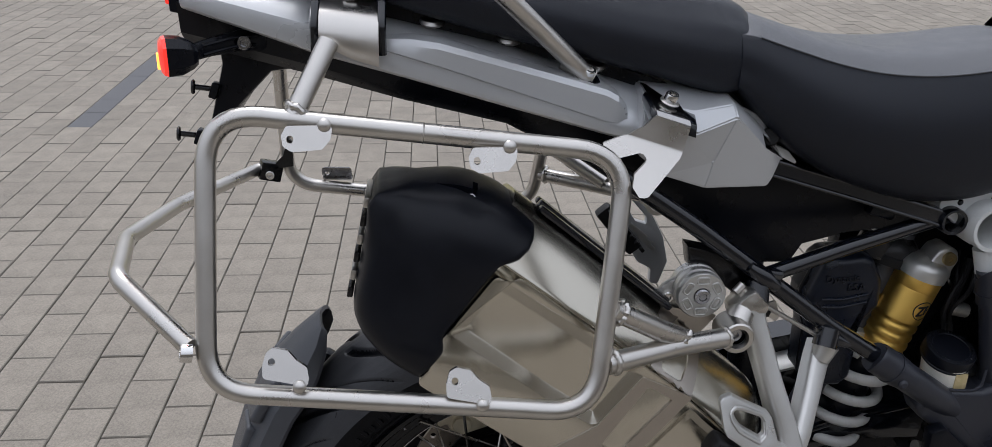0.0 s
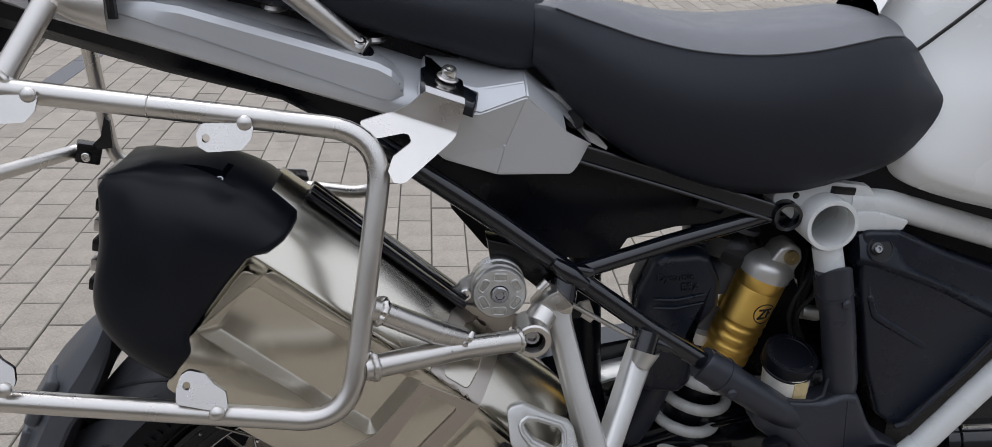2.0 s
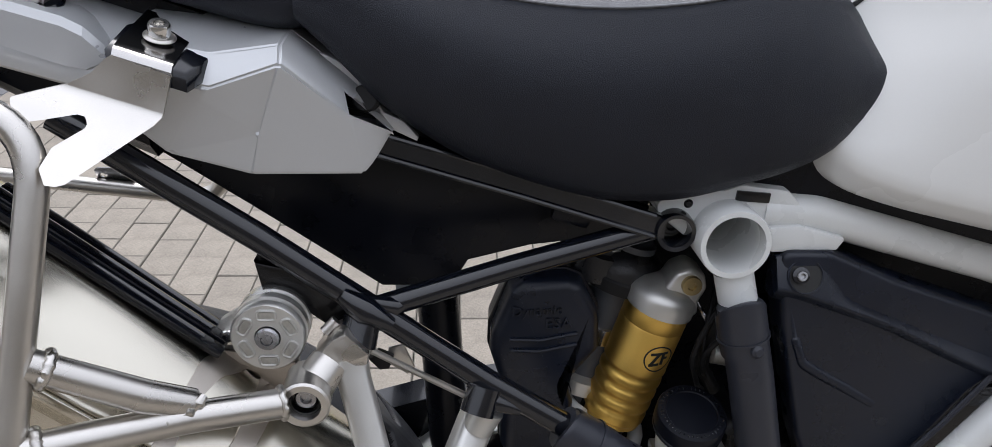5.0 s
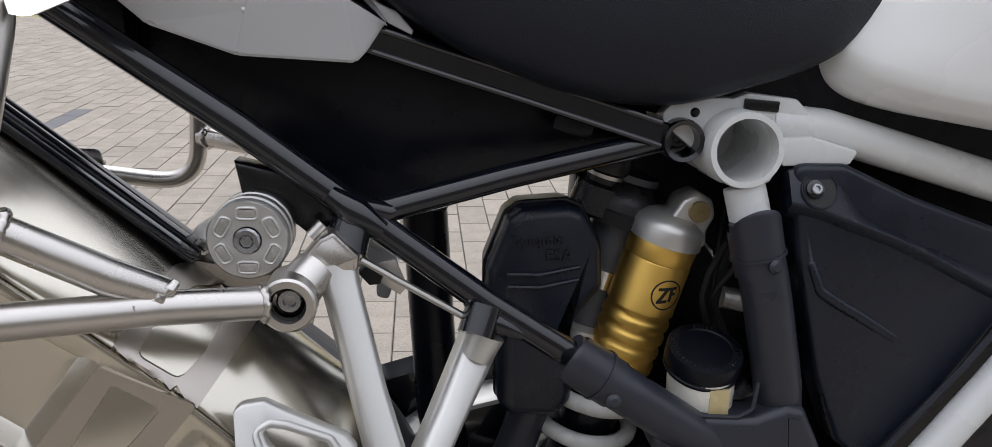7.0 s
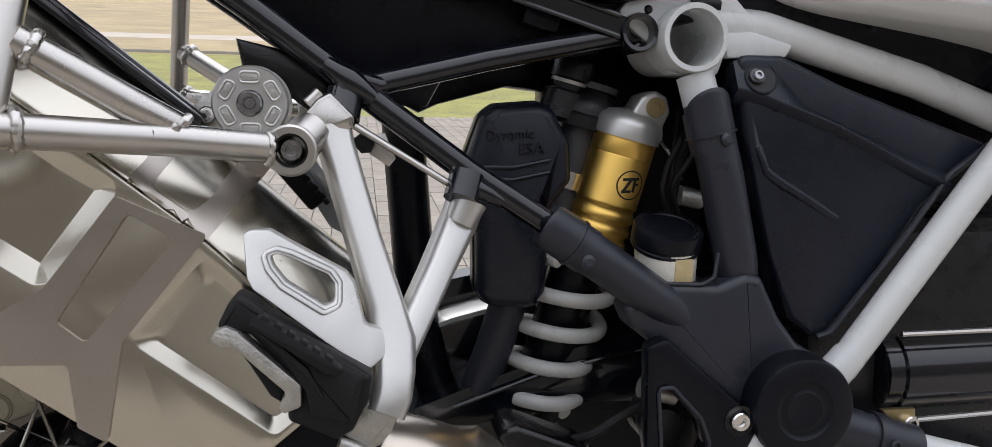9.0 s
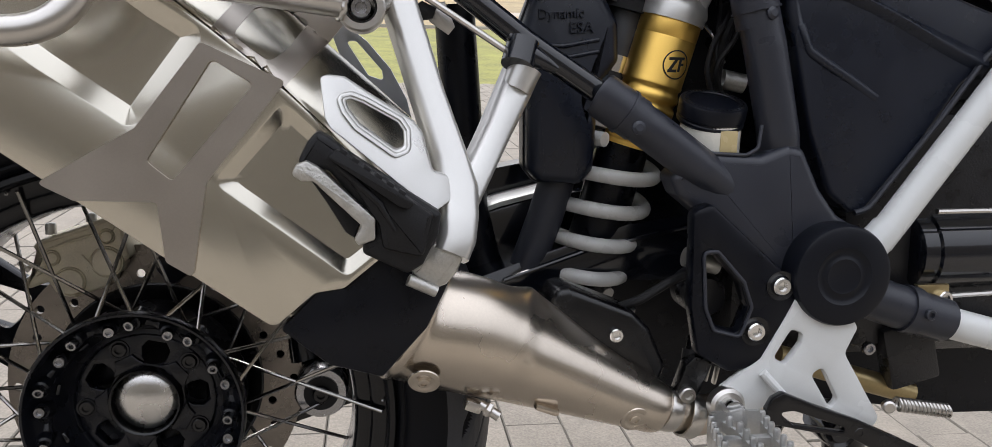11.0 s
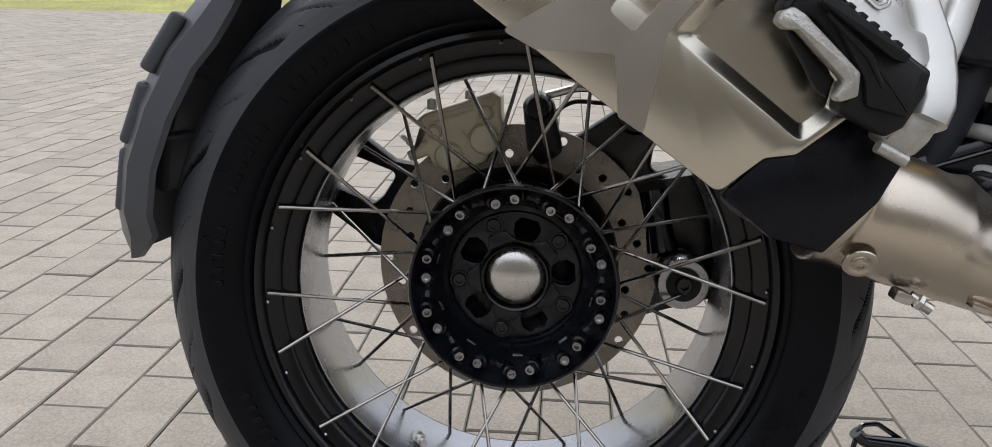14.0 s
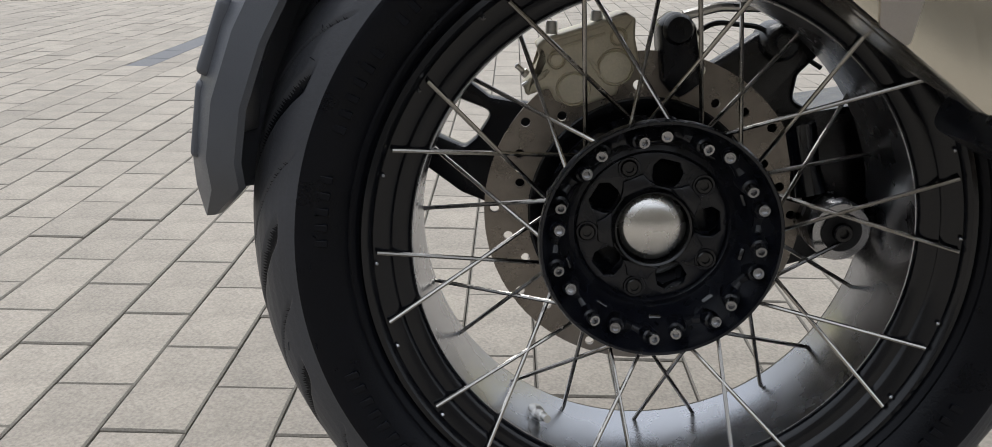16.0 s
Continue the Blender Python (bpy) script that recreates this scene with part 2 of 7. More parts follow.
def plate_bm(outline, y0, y1, holes=(), bevel=0.0, segs=2, bm=None, tilt=0.0, z0=0.0, rnd=0.0):
    """A plate with an (x, z) outline and holes, from y0 (front) to y1; tilt: change of y with z about z0."""
    own = bm is None
    bm = bm or bmesh.new()
    loops = [outline, *holes]
    if rnd:
        loops = [[(p.x, p.z) for p in fillet([(x, 0, z) for x, z in lp], rnd if i == 0 else rnd * 0.7, True, 4)] for i, lp in enumerate(loops)]
    edges, start = [], []
    for lp in loops:
        vs = [bm.verts.new((x, y0 + tilt * (z - z0), z)) for x, z in lp]
        start += vs
        edges += [bm.edges.new((vs[i - 1], vs[i])) for i in range(len(vs))]
    if holes:
        geom = bmesh.ops.triangle_fill(bm, edges=edges, use_beauty=True)
        faces = [g for g in geom["geom"] if isinstance(g, bmesh.types.BMFace)]
    else:
        faces = [bm.faces.new(start)]
    ext = bmesh.ops.extrude_face_region(bm, geom=faces)
    moved = [g for g in ext["geom"] if isinstance(g, bmesh.types.BMVert)]
    bmesh.ops.translate(bm, verts=moved, vec=(0, y1 - y0, 0))
    bmesh.ops.recalc_face_normals(bm, faces=bm.faces)
    if bevel and own:
        rims = [e for e in bm.edges if len(e.link_faces) == 2 and e.calc_face_angle(0) > 0.9 and abs(e.verts[0].co.y - e.verts[1].co.y) < 0.6 * abs(y1 - y0) + abs(tilt) * 0.5]
        bmesh.ops.bevel(bm, geom=rims, offset=bevel, segments=segs, affect="EDGES", profile=0.5)
    return bm


def dome_bm(outline, y0, y1, rnd, soft):
    """A plate whose front edge is rounded over a width of soft."""
    line = [(p.x, p.z) for p in fillet([(x, 0, z) for x, z in outline], rnd, True, 4)]
    bm = bmesh.new()
    rings = [[(x, y1, z) for x, z in line]]
    for k in range(6):
        a = math.pi / 2 * k / 5
        rings.append([(x, y0 + soft * (1 - math.sin(a)), z) for x, z in (line if k == 0 else inset(line, soft * (1 - math.cos(a))))])
    ring_faces(bm, rings)
    return bm


def weld_bm(centre, axis, r, thick=0.0035, seed=0):
    """A lumpy weld bead round a tube."""
    ax = Vector(axis).normalized()
    u = ax.orthogonal().normalized()
    v = ax.cross(u)
    n = 40
    pts = [Vector(centre) + (u * math.cos(2 * math.pi * k / n) + v * math.sin(2 * math.pi * k / n)) * r + ax * 0.0012 * noise.noise(Vector((k * 0.5, seed, 1.7))) for k in range(n)]
    return tube_bm(pts, [thick * (0.85 + 0.08 * math.sin(k * 2.1 + seed) + 0.16 * noise.noise(Vector((k * 0.9, seed, 0)))) for k in range(n)], True, 10)


def warp(bm, shift):
    """Moves each vertex along y by shift(x, z)."""
    for v in bm.verts:
        v.co.y += shift(v.co.x, v.co.z)
    return bm


def inset(poly, d):
    """An (x, z) outline, moved inwards by d."""
    area = sum(a[0] * b[1] - b[0] * a[1] for a, b in zip(poly, poly[1:] + poly[:1]))
    sgn = 1 if area > 0 else -1
    out = []
    for i, (x, z) in enumerate(poly):
        p = Vector((x, z))
        u, v = (p - Vector(poly[i - 1])).normalized(), (Vector(poly[(i + 1) % len(poly)]) - p).normalized()
        nu, nv = Vector((-u.y, u.x)) * sgn, Vector((-v.y, v.x)) * sgn
        b = (nu + nv).normalized()
        q = p + b * (d / max(b.dot(nu), 0.4))
        out.append((q.x, q.y))
    return out


def circle(x, z, r, n=20):
    return [(x + r * math.cos(2 * math.pi * k / n), z + r * math.sin(2 * math.pi * k / n)) for k in range(n)]


def box_bm(size, m=Matrix(), bevel=0.002, segs=2, bm=None):
    own = bm is None
    bm = bm or bmesh.new()
    g = bmesh.ops.create_cube(bm, size=1)
    bmesh.ops.scale(bm, vec=size, verts=g["verts"])
    if bevel and own:
        bmesh.ops.bevel(bm, geom=bm.edges[:], offset=bevel, segments=segs, affect="EDGES", profile=0.6)
        bmesh.ops.transform(bm, matrix=m, verts=bm.verts)
    else:
        bmesh.ops.transform(bm, matrix=m, verts=g["verts"])
    return bm


def loft_bm(sections, caps=True, smooth=0):
    """Sections: closed rings of equal length."""
    bm = bmesh.new()
    ring_faces(bm, sections, True, caps)
    if smooth:
        bmesh.ops.subdivide_edges(bm, edges=bm.edges[:], cuts=1, use_grid_fill=True, smooth=smooth)
    return bm


def spline(rows, steps):
    """Rows of equal length, with smooth rows between them."""
    out = []
    for k in range(len(rows) - 1):
        p0, p1, p2, p3 = rows[max(k - 1, 0)], rows[k], rows[k + 1], rows[min(k + 2, len(rows) - 1)]
        for q in range(steps):
            u = q / steps
            out.append(tuple(0.5 * (2 * b + (c - a) * u + (2 * a - 5 * b + 4 * c - d) * u * u + (3 * b - a - 3 * c + d) * u ** 3) for a, b, c, d in zip(p0, p1, p2, p3)))
    out.append(tuple(rows[-1]))
    return out


def screw(name, x, y, z, r, parent, material=CHROME, axis=(0, -1, 0), h=None, label=""):
    """A socket-head screw whose head points along axis."""
    h = h or r * 0.9
    bm = lathe_bm([(0, 0), (r, 0), (r, h * 0.8), (r * 0.86, h), (r * 0.52, h), (r * 0.46, h * 0.45), (0, h * 0.4)], (x, y, z), axis, 14)
    return part(name, bm, material, parent, label)


def text_part(body, size, m, material, parent, depth=0.0006, name="lettering", label=""):
    cu = bpy.data.curves.new(name, "FONT")
    cu.body, cu.size, cu.extrude, cu.align_x, cu.align_y, cu.resolution_u = body, size, depth, "CENTER", "CENTER", 3
    tmp = bpy.data.objects.new(name, cu)
    scene.collection.objects.link(tmp)
    me = bpy.data.meshes.new_from_object(tmp.evaluated_get(bpy.context.evaluated_depsgraph_get()))
    bpy.data.objects.remove(tmp)
    me.materials.append(material)
    ob = new(name, me)
    ob.parent, ob.matrix_local = parent, m
    if label:
        tagged(ob, label)
    return ob


# ---- ground: paved yard, lawn and a rising dry field ----
LAWN, BANK = 9.6, 22.0


def ground_height(y):
    if y < LAWN + 0.2:
        return -0.006
    if y < BANK:
        return -0.006 + 0.055 * (y - LAWN - 0.2)
    return 0.71 + 0.085 * (min(y, 95.0) - BANK)


def build_ground():
    ys = [-60, -12, -4, -1, 0.5, 2, 4, 6, 7.5, LAWN, LAWN + 0.2, 10.6, 12, 14, 16, 18, 20, BANK - 0.25, BANK, 24.2, 26.5, 28.3, 31, 36, 45, 60, 80, 95, 160, 400, 1500]
    xs = [-900, -300, -120, -60, -40, -30, -20, -14, -10, -7, -5, -3, -1, 1, 3, 5, 7, 10, 14, 20, 40, 80, 200, 600]
    bm = bmesh.new()
    grid = [[bm.verts.new((x, y, ground_height(y) + (0.02 * noise.noise(Vector((x * 0.4, y * 0.4, 0))) if 10.2 < y < 95 else 0))) for x in xs] for y in ys]
    for j in range(len(ys) - 1):
        for i in range(len(xs) - 1):
            f = bm.faces.new((grid[j][i], grid[j][i + 1], grid[j + 1][i + 1], grid[j + 1][i]))
            mid = (ys[j] + ys[j + 1]) / 2
            f.material_index = 0 if mid < LAWN else 1 if mid < BANK - 0.3 else 3 if 26.5 < mid < 28.3 else 2
    ob = obj("ground", bm, JOINT)
    for m in (GRASS, FIELD, TRACK):
        ob.data.materials.append(m)
    return tagged(ob, "sandy jointed yard, mown lawn and dry grassy field", "ground", kind="structure")


ground = build_ground()
W, L = 0.1000, 0.198
GX, GY = -0.6713, 0.3727
GTURN = -0.52
GZ = 0.006
G = 0.0008


def paver_shape(bm, x, y, dz, tx, ty):
    """One bevelled paving block; its top lies near z = 0."""
    c, hw, hl = 0.0022, W / 2 - G, L / 2 - G
    rings = []
    for inset, z in ((0, -0.03), (0, -0.0024), (c, 0.0)):
        rings.append([(x + sx * (hw - inset), y + sy * (hl - inset), z + dz + GZ + tx * sx + ty * sy) for sx, sy in ((-1, -1), (1, -1), (1, 1), (-1, 1))])
    vs = [[bm.verts.new(p) for p in r] for r in rings]
    for a, b in zip(vs, vs[1:]):
        for i in range(4):
            bm.faces.new((a[i], a[(i + 1) % 4], b[(i + 1) % 4], b[i])).material_index = 1
    bm.faces.new(vs[-1])


def paver_grid(x0, x1, y0, y1):
    for i in range(math.floor((x0 - GX) / W), math.ceil((x1 - GX) / W) + 1):
        x = GX + (i + 0.5) * W
        off = 0.0 if i % 2 else L / 2
        for j in range(math.floor((y0 - GY) / L), math.ceil((y1 - GY) / L) + 1):
            yield i, x, GY + off + (j + 0.5) * L


NEAR = (-1.45, 1.05, 0.0, 2.1)


def is_near(x, y):
    return NEAR[0] < x < NEAR[1] and NEAR[2] < y < NEAR[3]


def dark_row(x, y):
    return abs(x + 1.521) < 0.045 and 2.58 < y < 4.05


# ---- motorcycle ----
bike = new("motorcycle")
bike.rotation_euler = (-radians(LEAN), 0, 0)
bike.empty_display_size = 0.2
tagged(bike, "white and black touring motorcycle with steel pannier frames on its stand", "motorcycle")
CX, CZ = 0.0, 0.3257


def mirror_y(p):
    return (p[0], 2 * YM - p[1], p[2])


# rear wheel
def rear_wheel():
    c = (CX, YM, CZ)
    prof = [(0.2265, -0.066), (0.2300, -0.060), (0.2260, -0.054), (0.2140, -0.052), (0.2000, -0.030), (0.2000, 0.030), (0.2140, 0.052), (0.2260, 0.054),
            (0.2300, 0.060), (0.2265, 0.066), (0.2200, 0.066), (0.2080, 0.062), (0.1960, 0.054), (0.1915, 0.050), (0.1905, 0.046),
            (0.1915, -0.046), (0.1930, -0.0492), (0.1960, -0.0515), (0.2010, -0.0528), (0.2050, -0.0530), (0.2068, -0.0560), (0.2085, -0.0572), (0.2130, -0.0590), (0.2185, -0.0605), (0.2200, -0.0645), (0.2225, -0.0668)]
    rim = part("rear_wheel", lathe_bm(prof, c, sides=128, closed=True), RIMM, bike, "black spoked rear wheel rim")
    part("rim_barrel", lathe_bm([(0.1902, -0.0455), (0.1885, -0.02), (0.1880, 0.0), (0.1885, 0.02), (0.1902, 0.0455), (0.1912, 0.0455), (0.1912, -0.0455)], c, sides=128, closed=True), BARREL, rim, "satin grey rim barrel")
    # tyre
    half = [(0.2275, 0.0600), (0.2310, 0.0655), (0.2340, 0.0680), (0.2360, 0.0675), (0.2385, 0.0712), (0.2450, 0.0760), (0.2530, 0.0802), (0.2610, 0.0828), (0.2670, 0.0837), (0.2715, 0.0837), (0.2728, 0.0830),
            (0.2785, 0.0806), (0.2850, 0.0772), (0.2915, 0.0728), (0.2975, 0.0672), (0.3030, 0.0602), (0.3080, 0.0515), (0.3122, 0.0420), (0.3155, 0.0315), (0.3180, 0.0205), (0.3198, 0.0100), (0.3206, 0.0)]
    dense = half[:10]
    for a, b in zip(half[9:], half[10:]):
        dense += [(a[0] + (b[0] - a[0]) * q / 7, a[1] + (b[1] - a[1]) * q / 7) for q in range(1, 8)]
    prof = [(r, -y) for r, y in dense] + [(r, y) for r, y in dense[-2::-1]]
    bm, n = bmesh.new(), 1440

    def groove(a, y):
        """Depth of the swept tread grooves."""
        u, side = abs(y), 1 if y < 0 else -1
        s = a * 8 / math.pi + (0.5 if y > 0 else 0.0) + (0.9 * (u / 0.075) ** 2 - 0.3) * side
        depth = 0.0
        for shift, wide, deep, u0, u1 in ((0.0, 0.040 + 0.045 * min(u / 0.07, 1), 0.0062, 0.008, 0.077), (0.42, 0.020, 0.0030, 0.040, 0.081)):
            if u0 < u < u1:
                f = abs(((s + shift) % 1.0) - 0.5) / wide
                depth = max(depth, deep * max(0.0, min(1.0, (1.25 - f) / 0.6)) * min(1.0, (u1 - u) / 0.004, (u - u0) / 0.004))
        return depth
    rings = []
    for k in range(n):
        a = 2 * math.pi * k / n
        row = []
        for r, y in prof:
            g = groove(a, y) if r > 0.2745 else 0.0
            row.append(bm.verts.new((CX + (r - g) * math.cos(a), YM + y, CZ + (r - g) * math.sin(a))))
        rings.append(row)
    for k in range(n):
        a, b = rings[k], rings[(k + 1) % n]
        for i in range(len(prof) - 1):
            # groove faces keep the black sidewall colour, which stands in for shade in them
            worn = prof[i][0] > 0.2712 and prof[i + 1][0] > 0.2712 and groove(2 * math.pi * (k + 0.5) / n, (prof[i][1] + prof[i + 1][1]) / 2) < 0.0028
            bm.faces.new((a[i], a[i + 1], b[i + 1], b[i])).material_index = 1 if worn else 0
    tyre = part("tyre", bm, RUBBER, rim, "black road tyre with slanted grooves and small mould hairs", 40)
    tyre.data.materials.append(TREAD)
    for k in range(20):
        a_ = radians(18 * k + 4)
        part("lip_screw", lathe_bm(disc_profile(0.0018, 0.003), (CX + 0.2165 * math.cos(a_), YM - 0.0648, CZ + 0.2165 * math.sin(a_)), sides=10), BOLTM, rim)
    # spokes: one row ends at the front edge of the rim, the other at its back edge
    def spoke_pts(theta, side, front):
        d = 0.050 * side
        r_out, y_out = (0.2155, -0.0645) if front else (0.1905, 0.030)
        r_in, y_in = (0.080, 0.010) if front else (0.0925, -0.034)
        tip = Vector((r_out * math.cos(theta), y_out, r_out * math.sin(theta)))
        phi = theta + side * (math.acos(min(1, abs(d) / r_in)) - math.acos(abs(d) / r_out)) * -1
        foot = Vector((r_in * math.cos(phi), y_in, r_in * math.sin(phi)))
        o = Vector((CX, YM, CZ))
        return [o + foot, o + tip]
    for k in range(20):
        th = radians(18 * k + (-1.5 if k % 2 else 1.5))
        side = -1 if k % 2 else 1
        for front in (True, False):
            a, b = spoke_pts(th if front else radians(-81.4 + 18 * (k - k % 2) + (8.2 if k % 2 else -8.2)), side, front)
            part("spoke", tube_bm([a, b], 0.0018, sides=8), SPOKEM, rim)
    # hub with its spoke flange
    hub = part("hub", lathe_bm([(0.0915, -0.0415), (0.0935, -0.0420), (0.0950, -0.039), (0.0945, -0.031), (0.0900, -0.026), (0.0800, 0.01), (0.0860, 0.034), (0.0860, 0.042), (0.050, 0.042), (0.050, 0.03), (0.060, 0.022),
                                (0.0615, 0.008), (0.0625, 0.0035), (0.0640, 0.0020), (0.0680, 0.0030), (0.0720, -0.0040), (0.0790, -0.0170), (0.0870, -0.0270), (0.0900, -0.0330)], c, sides=96, closed=True), HUBM, rim, "black wheel hub flange")
    holes = []
    for k in range(5):
        a = radians(-66 + 72 * k)
        hexa = []
        for r, w in ((0.0350, 11), (0.0420, 15), (0.0510, 14), (0.0565, 8)):
            hexa.append((r, w))
        holes.append([(CX + r * math.cos(a - radians(w)), CZ + r * math.sin(a - radians(w))) for r, w in hexa] + [(CX + r * math.cos(a + radians(w)), CZ + r * math.sin(a + radians(w))) for r, w in hexa[::-1]])
    part("hub_star", plate_bm(circle(CX, CZ, 0.0620, 64), YM + 0.004, YM + 0.020, [circle(CX, CZ, 0.0305, 48), *holes], bevel=0.0018), HUBM, rim, "black star shaped hub centre")
    for k in range(5):
        a = radians(-102 + 72 * k)
        x, z = CX + 0.0530 * math.cos(a), CZ + 0.0530 * math.sin(a)
        part("screw_cup", lathe_bm([(0.0072, -0.0005), (0.0088, -0.0008), (0.0092, 0.0006), (0.0092, 0.004), (0.0072, 0.004)], (x, YM + 0.003, z), sides=24, closed=True), HUBM, rim)
        screw("hub_screw", x, YM + 0.0045, z, 0.0068, rim, BLACKM, h=0.004)
        w0, w1 = radians(27), radians(11)
        ribs = [(0.0355, w0), (0.0400, w1 * 1.5), (0.0455, w1)]
        outline = [(CX + r * math.cos(a - w), CZ + r * math.sin(a - w)) for r, w in ribs] + [(CX + r * math.cos(a + w), CZ + r * math.sin(a + w)) for r, w in ribs[::-1]]
        part("hub_arm", plate_bm(outline, YM + 0.0005, YM + 0.010, bevel=0.002), HUBM, rim)
    part("hub_carrier", lathe_bm([(0.030, 0.028), (0.047, 0.028), (0.050, 0.026), (0.050, 0.036), (0.030, 0.036)], c, sides=40, closed=True), BLACKM, rim)
    part("hub_ring", lathe_bm([(0.0288, 0.004), (0.0294, -0.0045), (0.0312, -0.0055), (0.0326, -0.003), (0.0330, 0.004), (0.0328, 0.02), (0.0288, 0.02)], c, sides=56, closed=True), BLACKM, rim)
    part("hub_cap", lathe_bm([(0.0, -0.0040), (0.008, -0.0036), (0.016, -0.0022), (0.022, -0.0004), (0.0265, 0.0020), (0.0284, 0.0045), (0.0292, 0.008), (0.0292, 0.02), (0, 0.02)], c, sides=64), HUBCAP, rim, "polished steel hub cap")
    for k in range(20):
        th = radians(18 * k - 2.0)
        rr = 0.0845 if k % 2 else 0.0800
        x, z = CX + rr * math.cos(th), CZ + rr * math.sin(th)
        lean = 0.16 if k % 2 else 0.08
        ax = Vector((-lean * math.cos(th) + 0.22 * (1 if k % 2 else -1) * -math.sin(th), -1, -lean * math.sin(th) + 0.22 * (1 if k % 2 else -1) * math.cos(th))).normalized()
        base = Vector((x, YM - 0.020, z))
        part("spoke_seat", lathe_bm([(0, -0.006), (0.0088, -0.006), (0.0074, 0.004), (0.0066, 0.0105), (0.0050, 0.012), (0, 0.012)], base, ax, 14), HUBM, rim)
        screw("spoke_screw", *(base + ax * 0.0115), 0.0050, rim, BOLTM, ax, 0.0075)
        if k % 2:
            th2 = radians(18 * (k - 1) - 2.0)
            q = Vector((CX + 0.0800 * math.cos(th2), YM - 0.018, CZ + 0.0800 * math.sin(th2)))
            part("seat_web", tube_bm([base + Vector((0, 0.001, 0)), (base + q) / 2 + Vector((0, 0.003, 0)), q], [0.0065, 0.0045, 0.0065], sides=10), HUBM, rim)
    for k in range(10):
        th = radians(36 * k - 4.8 + 27)
        m = Matrix.Translation((CX + 0.0745 * math.cos(th), YM - 0.0085, CZ + 0.0745 * math.sin(th))) @ Matrix.Rotation(-th, 4, "Y")
        part("dish_pocket", box_bm((0.006, 0.004, 0.010), m @ pose(0, 0, 0, 0, 0, 48), 0.001), BLACKG, rim)
    # valve
    va = radians(-119)
    vx, vz = CX + 0.188 * math.cos(va), CZ + 0.188 * math.sin(va)
    d = Vector((0.35, -0.78, 0.15))
    part("valve", lathe_bm([(0, 0), (0.0062, 0), (0.0062, 0.008), (0.0044, 0.010), (0.0044, 0.018), (0.0034, 0.019), (0.0034, 0.026), (0, 0.026)], (vx, YM - 0.005, vz), d, 14), ALU, rim, "silver tyre valve")
    part("valve_base", lathe_bm(disc_profile(0.0072, 0.010), (vx, YM - 0.005, vz - 0.006), (0.3, 0, 1), 14), ALU, rim)
    # raised sidewall marks
    for a0, cnt, rr, hgt in ((118, 9, 0.2535, 0.010), (146, 6, 0.2535, 0.010), (168, 5, 0.2535, 0.010), (203, 9, 0.2535, 0.012), (232, 8, 0.2535, 0.016), (325, 4, 0.2535, 0.012)):
        for k in range(cnt):
            a = radians(a0 + 2.7 * k)
            m = Matrix.Translation((CX + rr * math.cos(a), YM - 0.0806, CZ + rr * math.sin(a))) @ Matrix.Rotation(-a, 4, "Y")
            part("sidewall_mark", box_bm((hgt, 0.0026, 0.0050), m, 0.0004, 1), RUBBER, tyre)
    rng = random.Random(4)
    for k in range(64):
        a, rr = rng.uniform(0, 6.28), rng.uniform(0.252, 0.296)
        y = YM - 0.0800 if rr < 0.258 else YM - 0.0834 if rr < 0.273 else YM - 0.0735
        p = Vector((CX + rr * math.cos(a), y, CZ + rr * math.sin(a)))
        q = p + Vector((rng.uniform(-0.004, 0.004), -0.006, rng.uniform(-0.004, 0.004)))
        part("mould_hair", tube_bm([p, q], 0.0004, sides=5), RUBBER, tyre)
    return rim


wheel = rear_wheel()


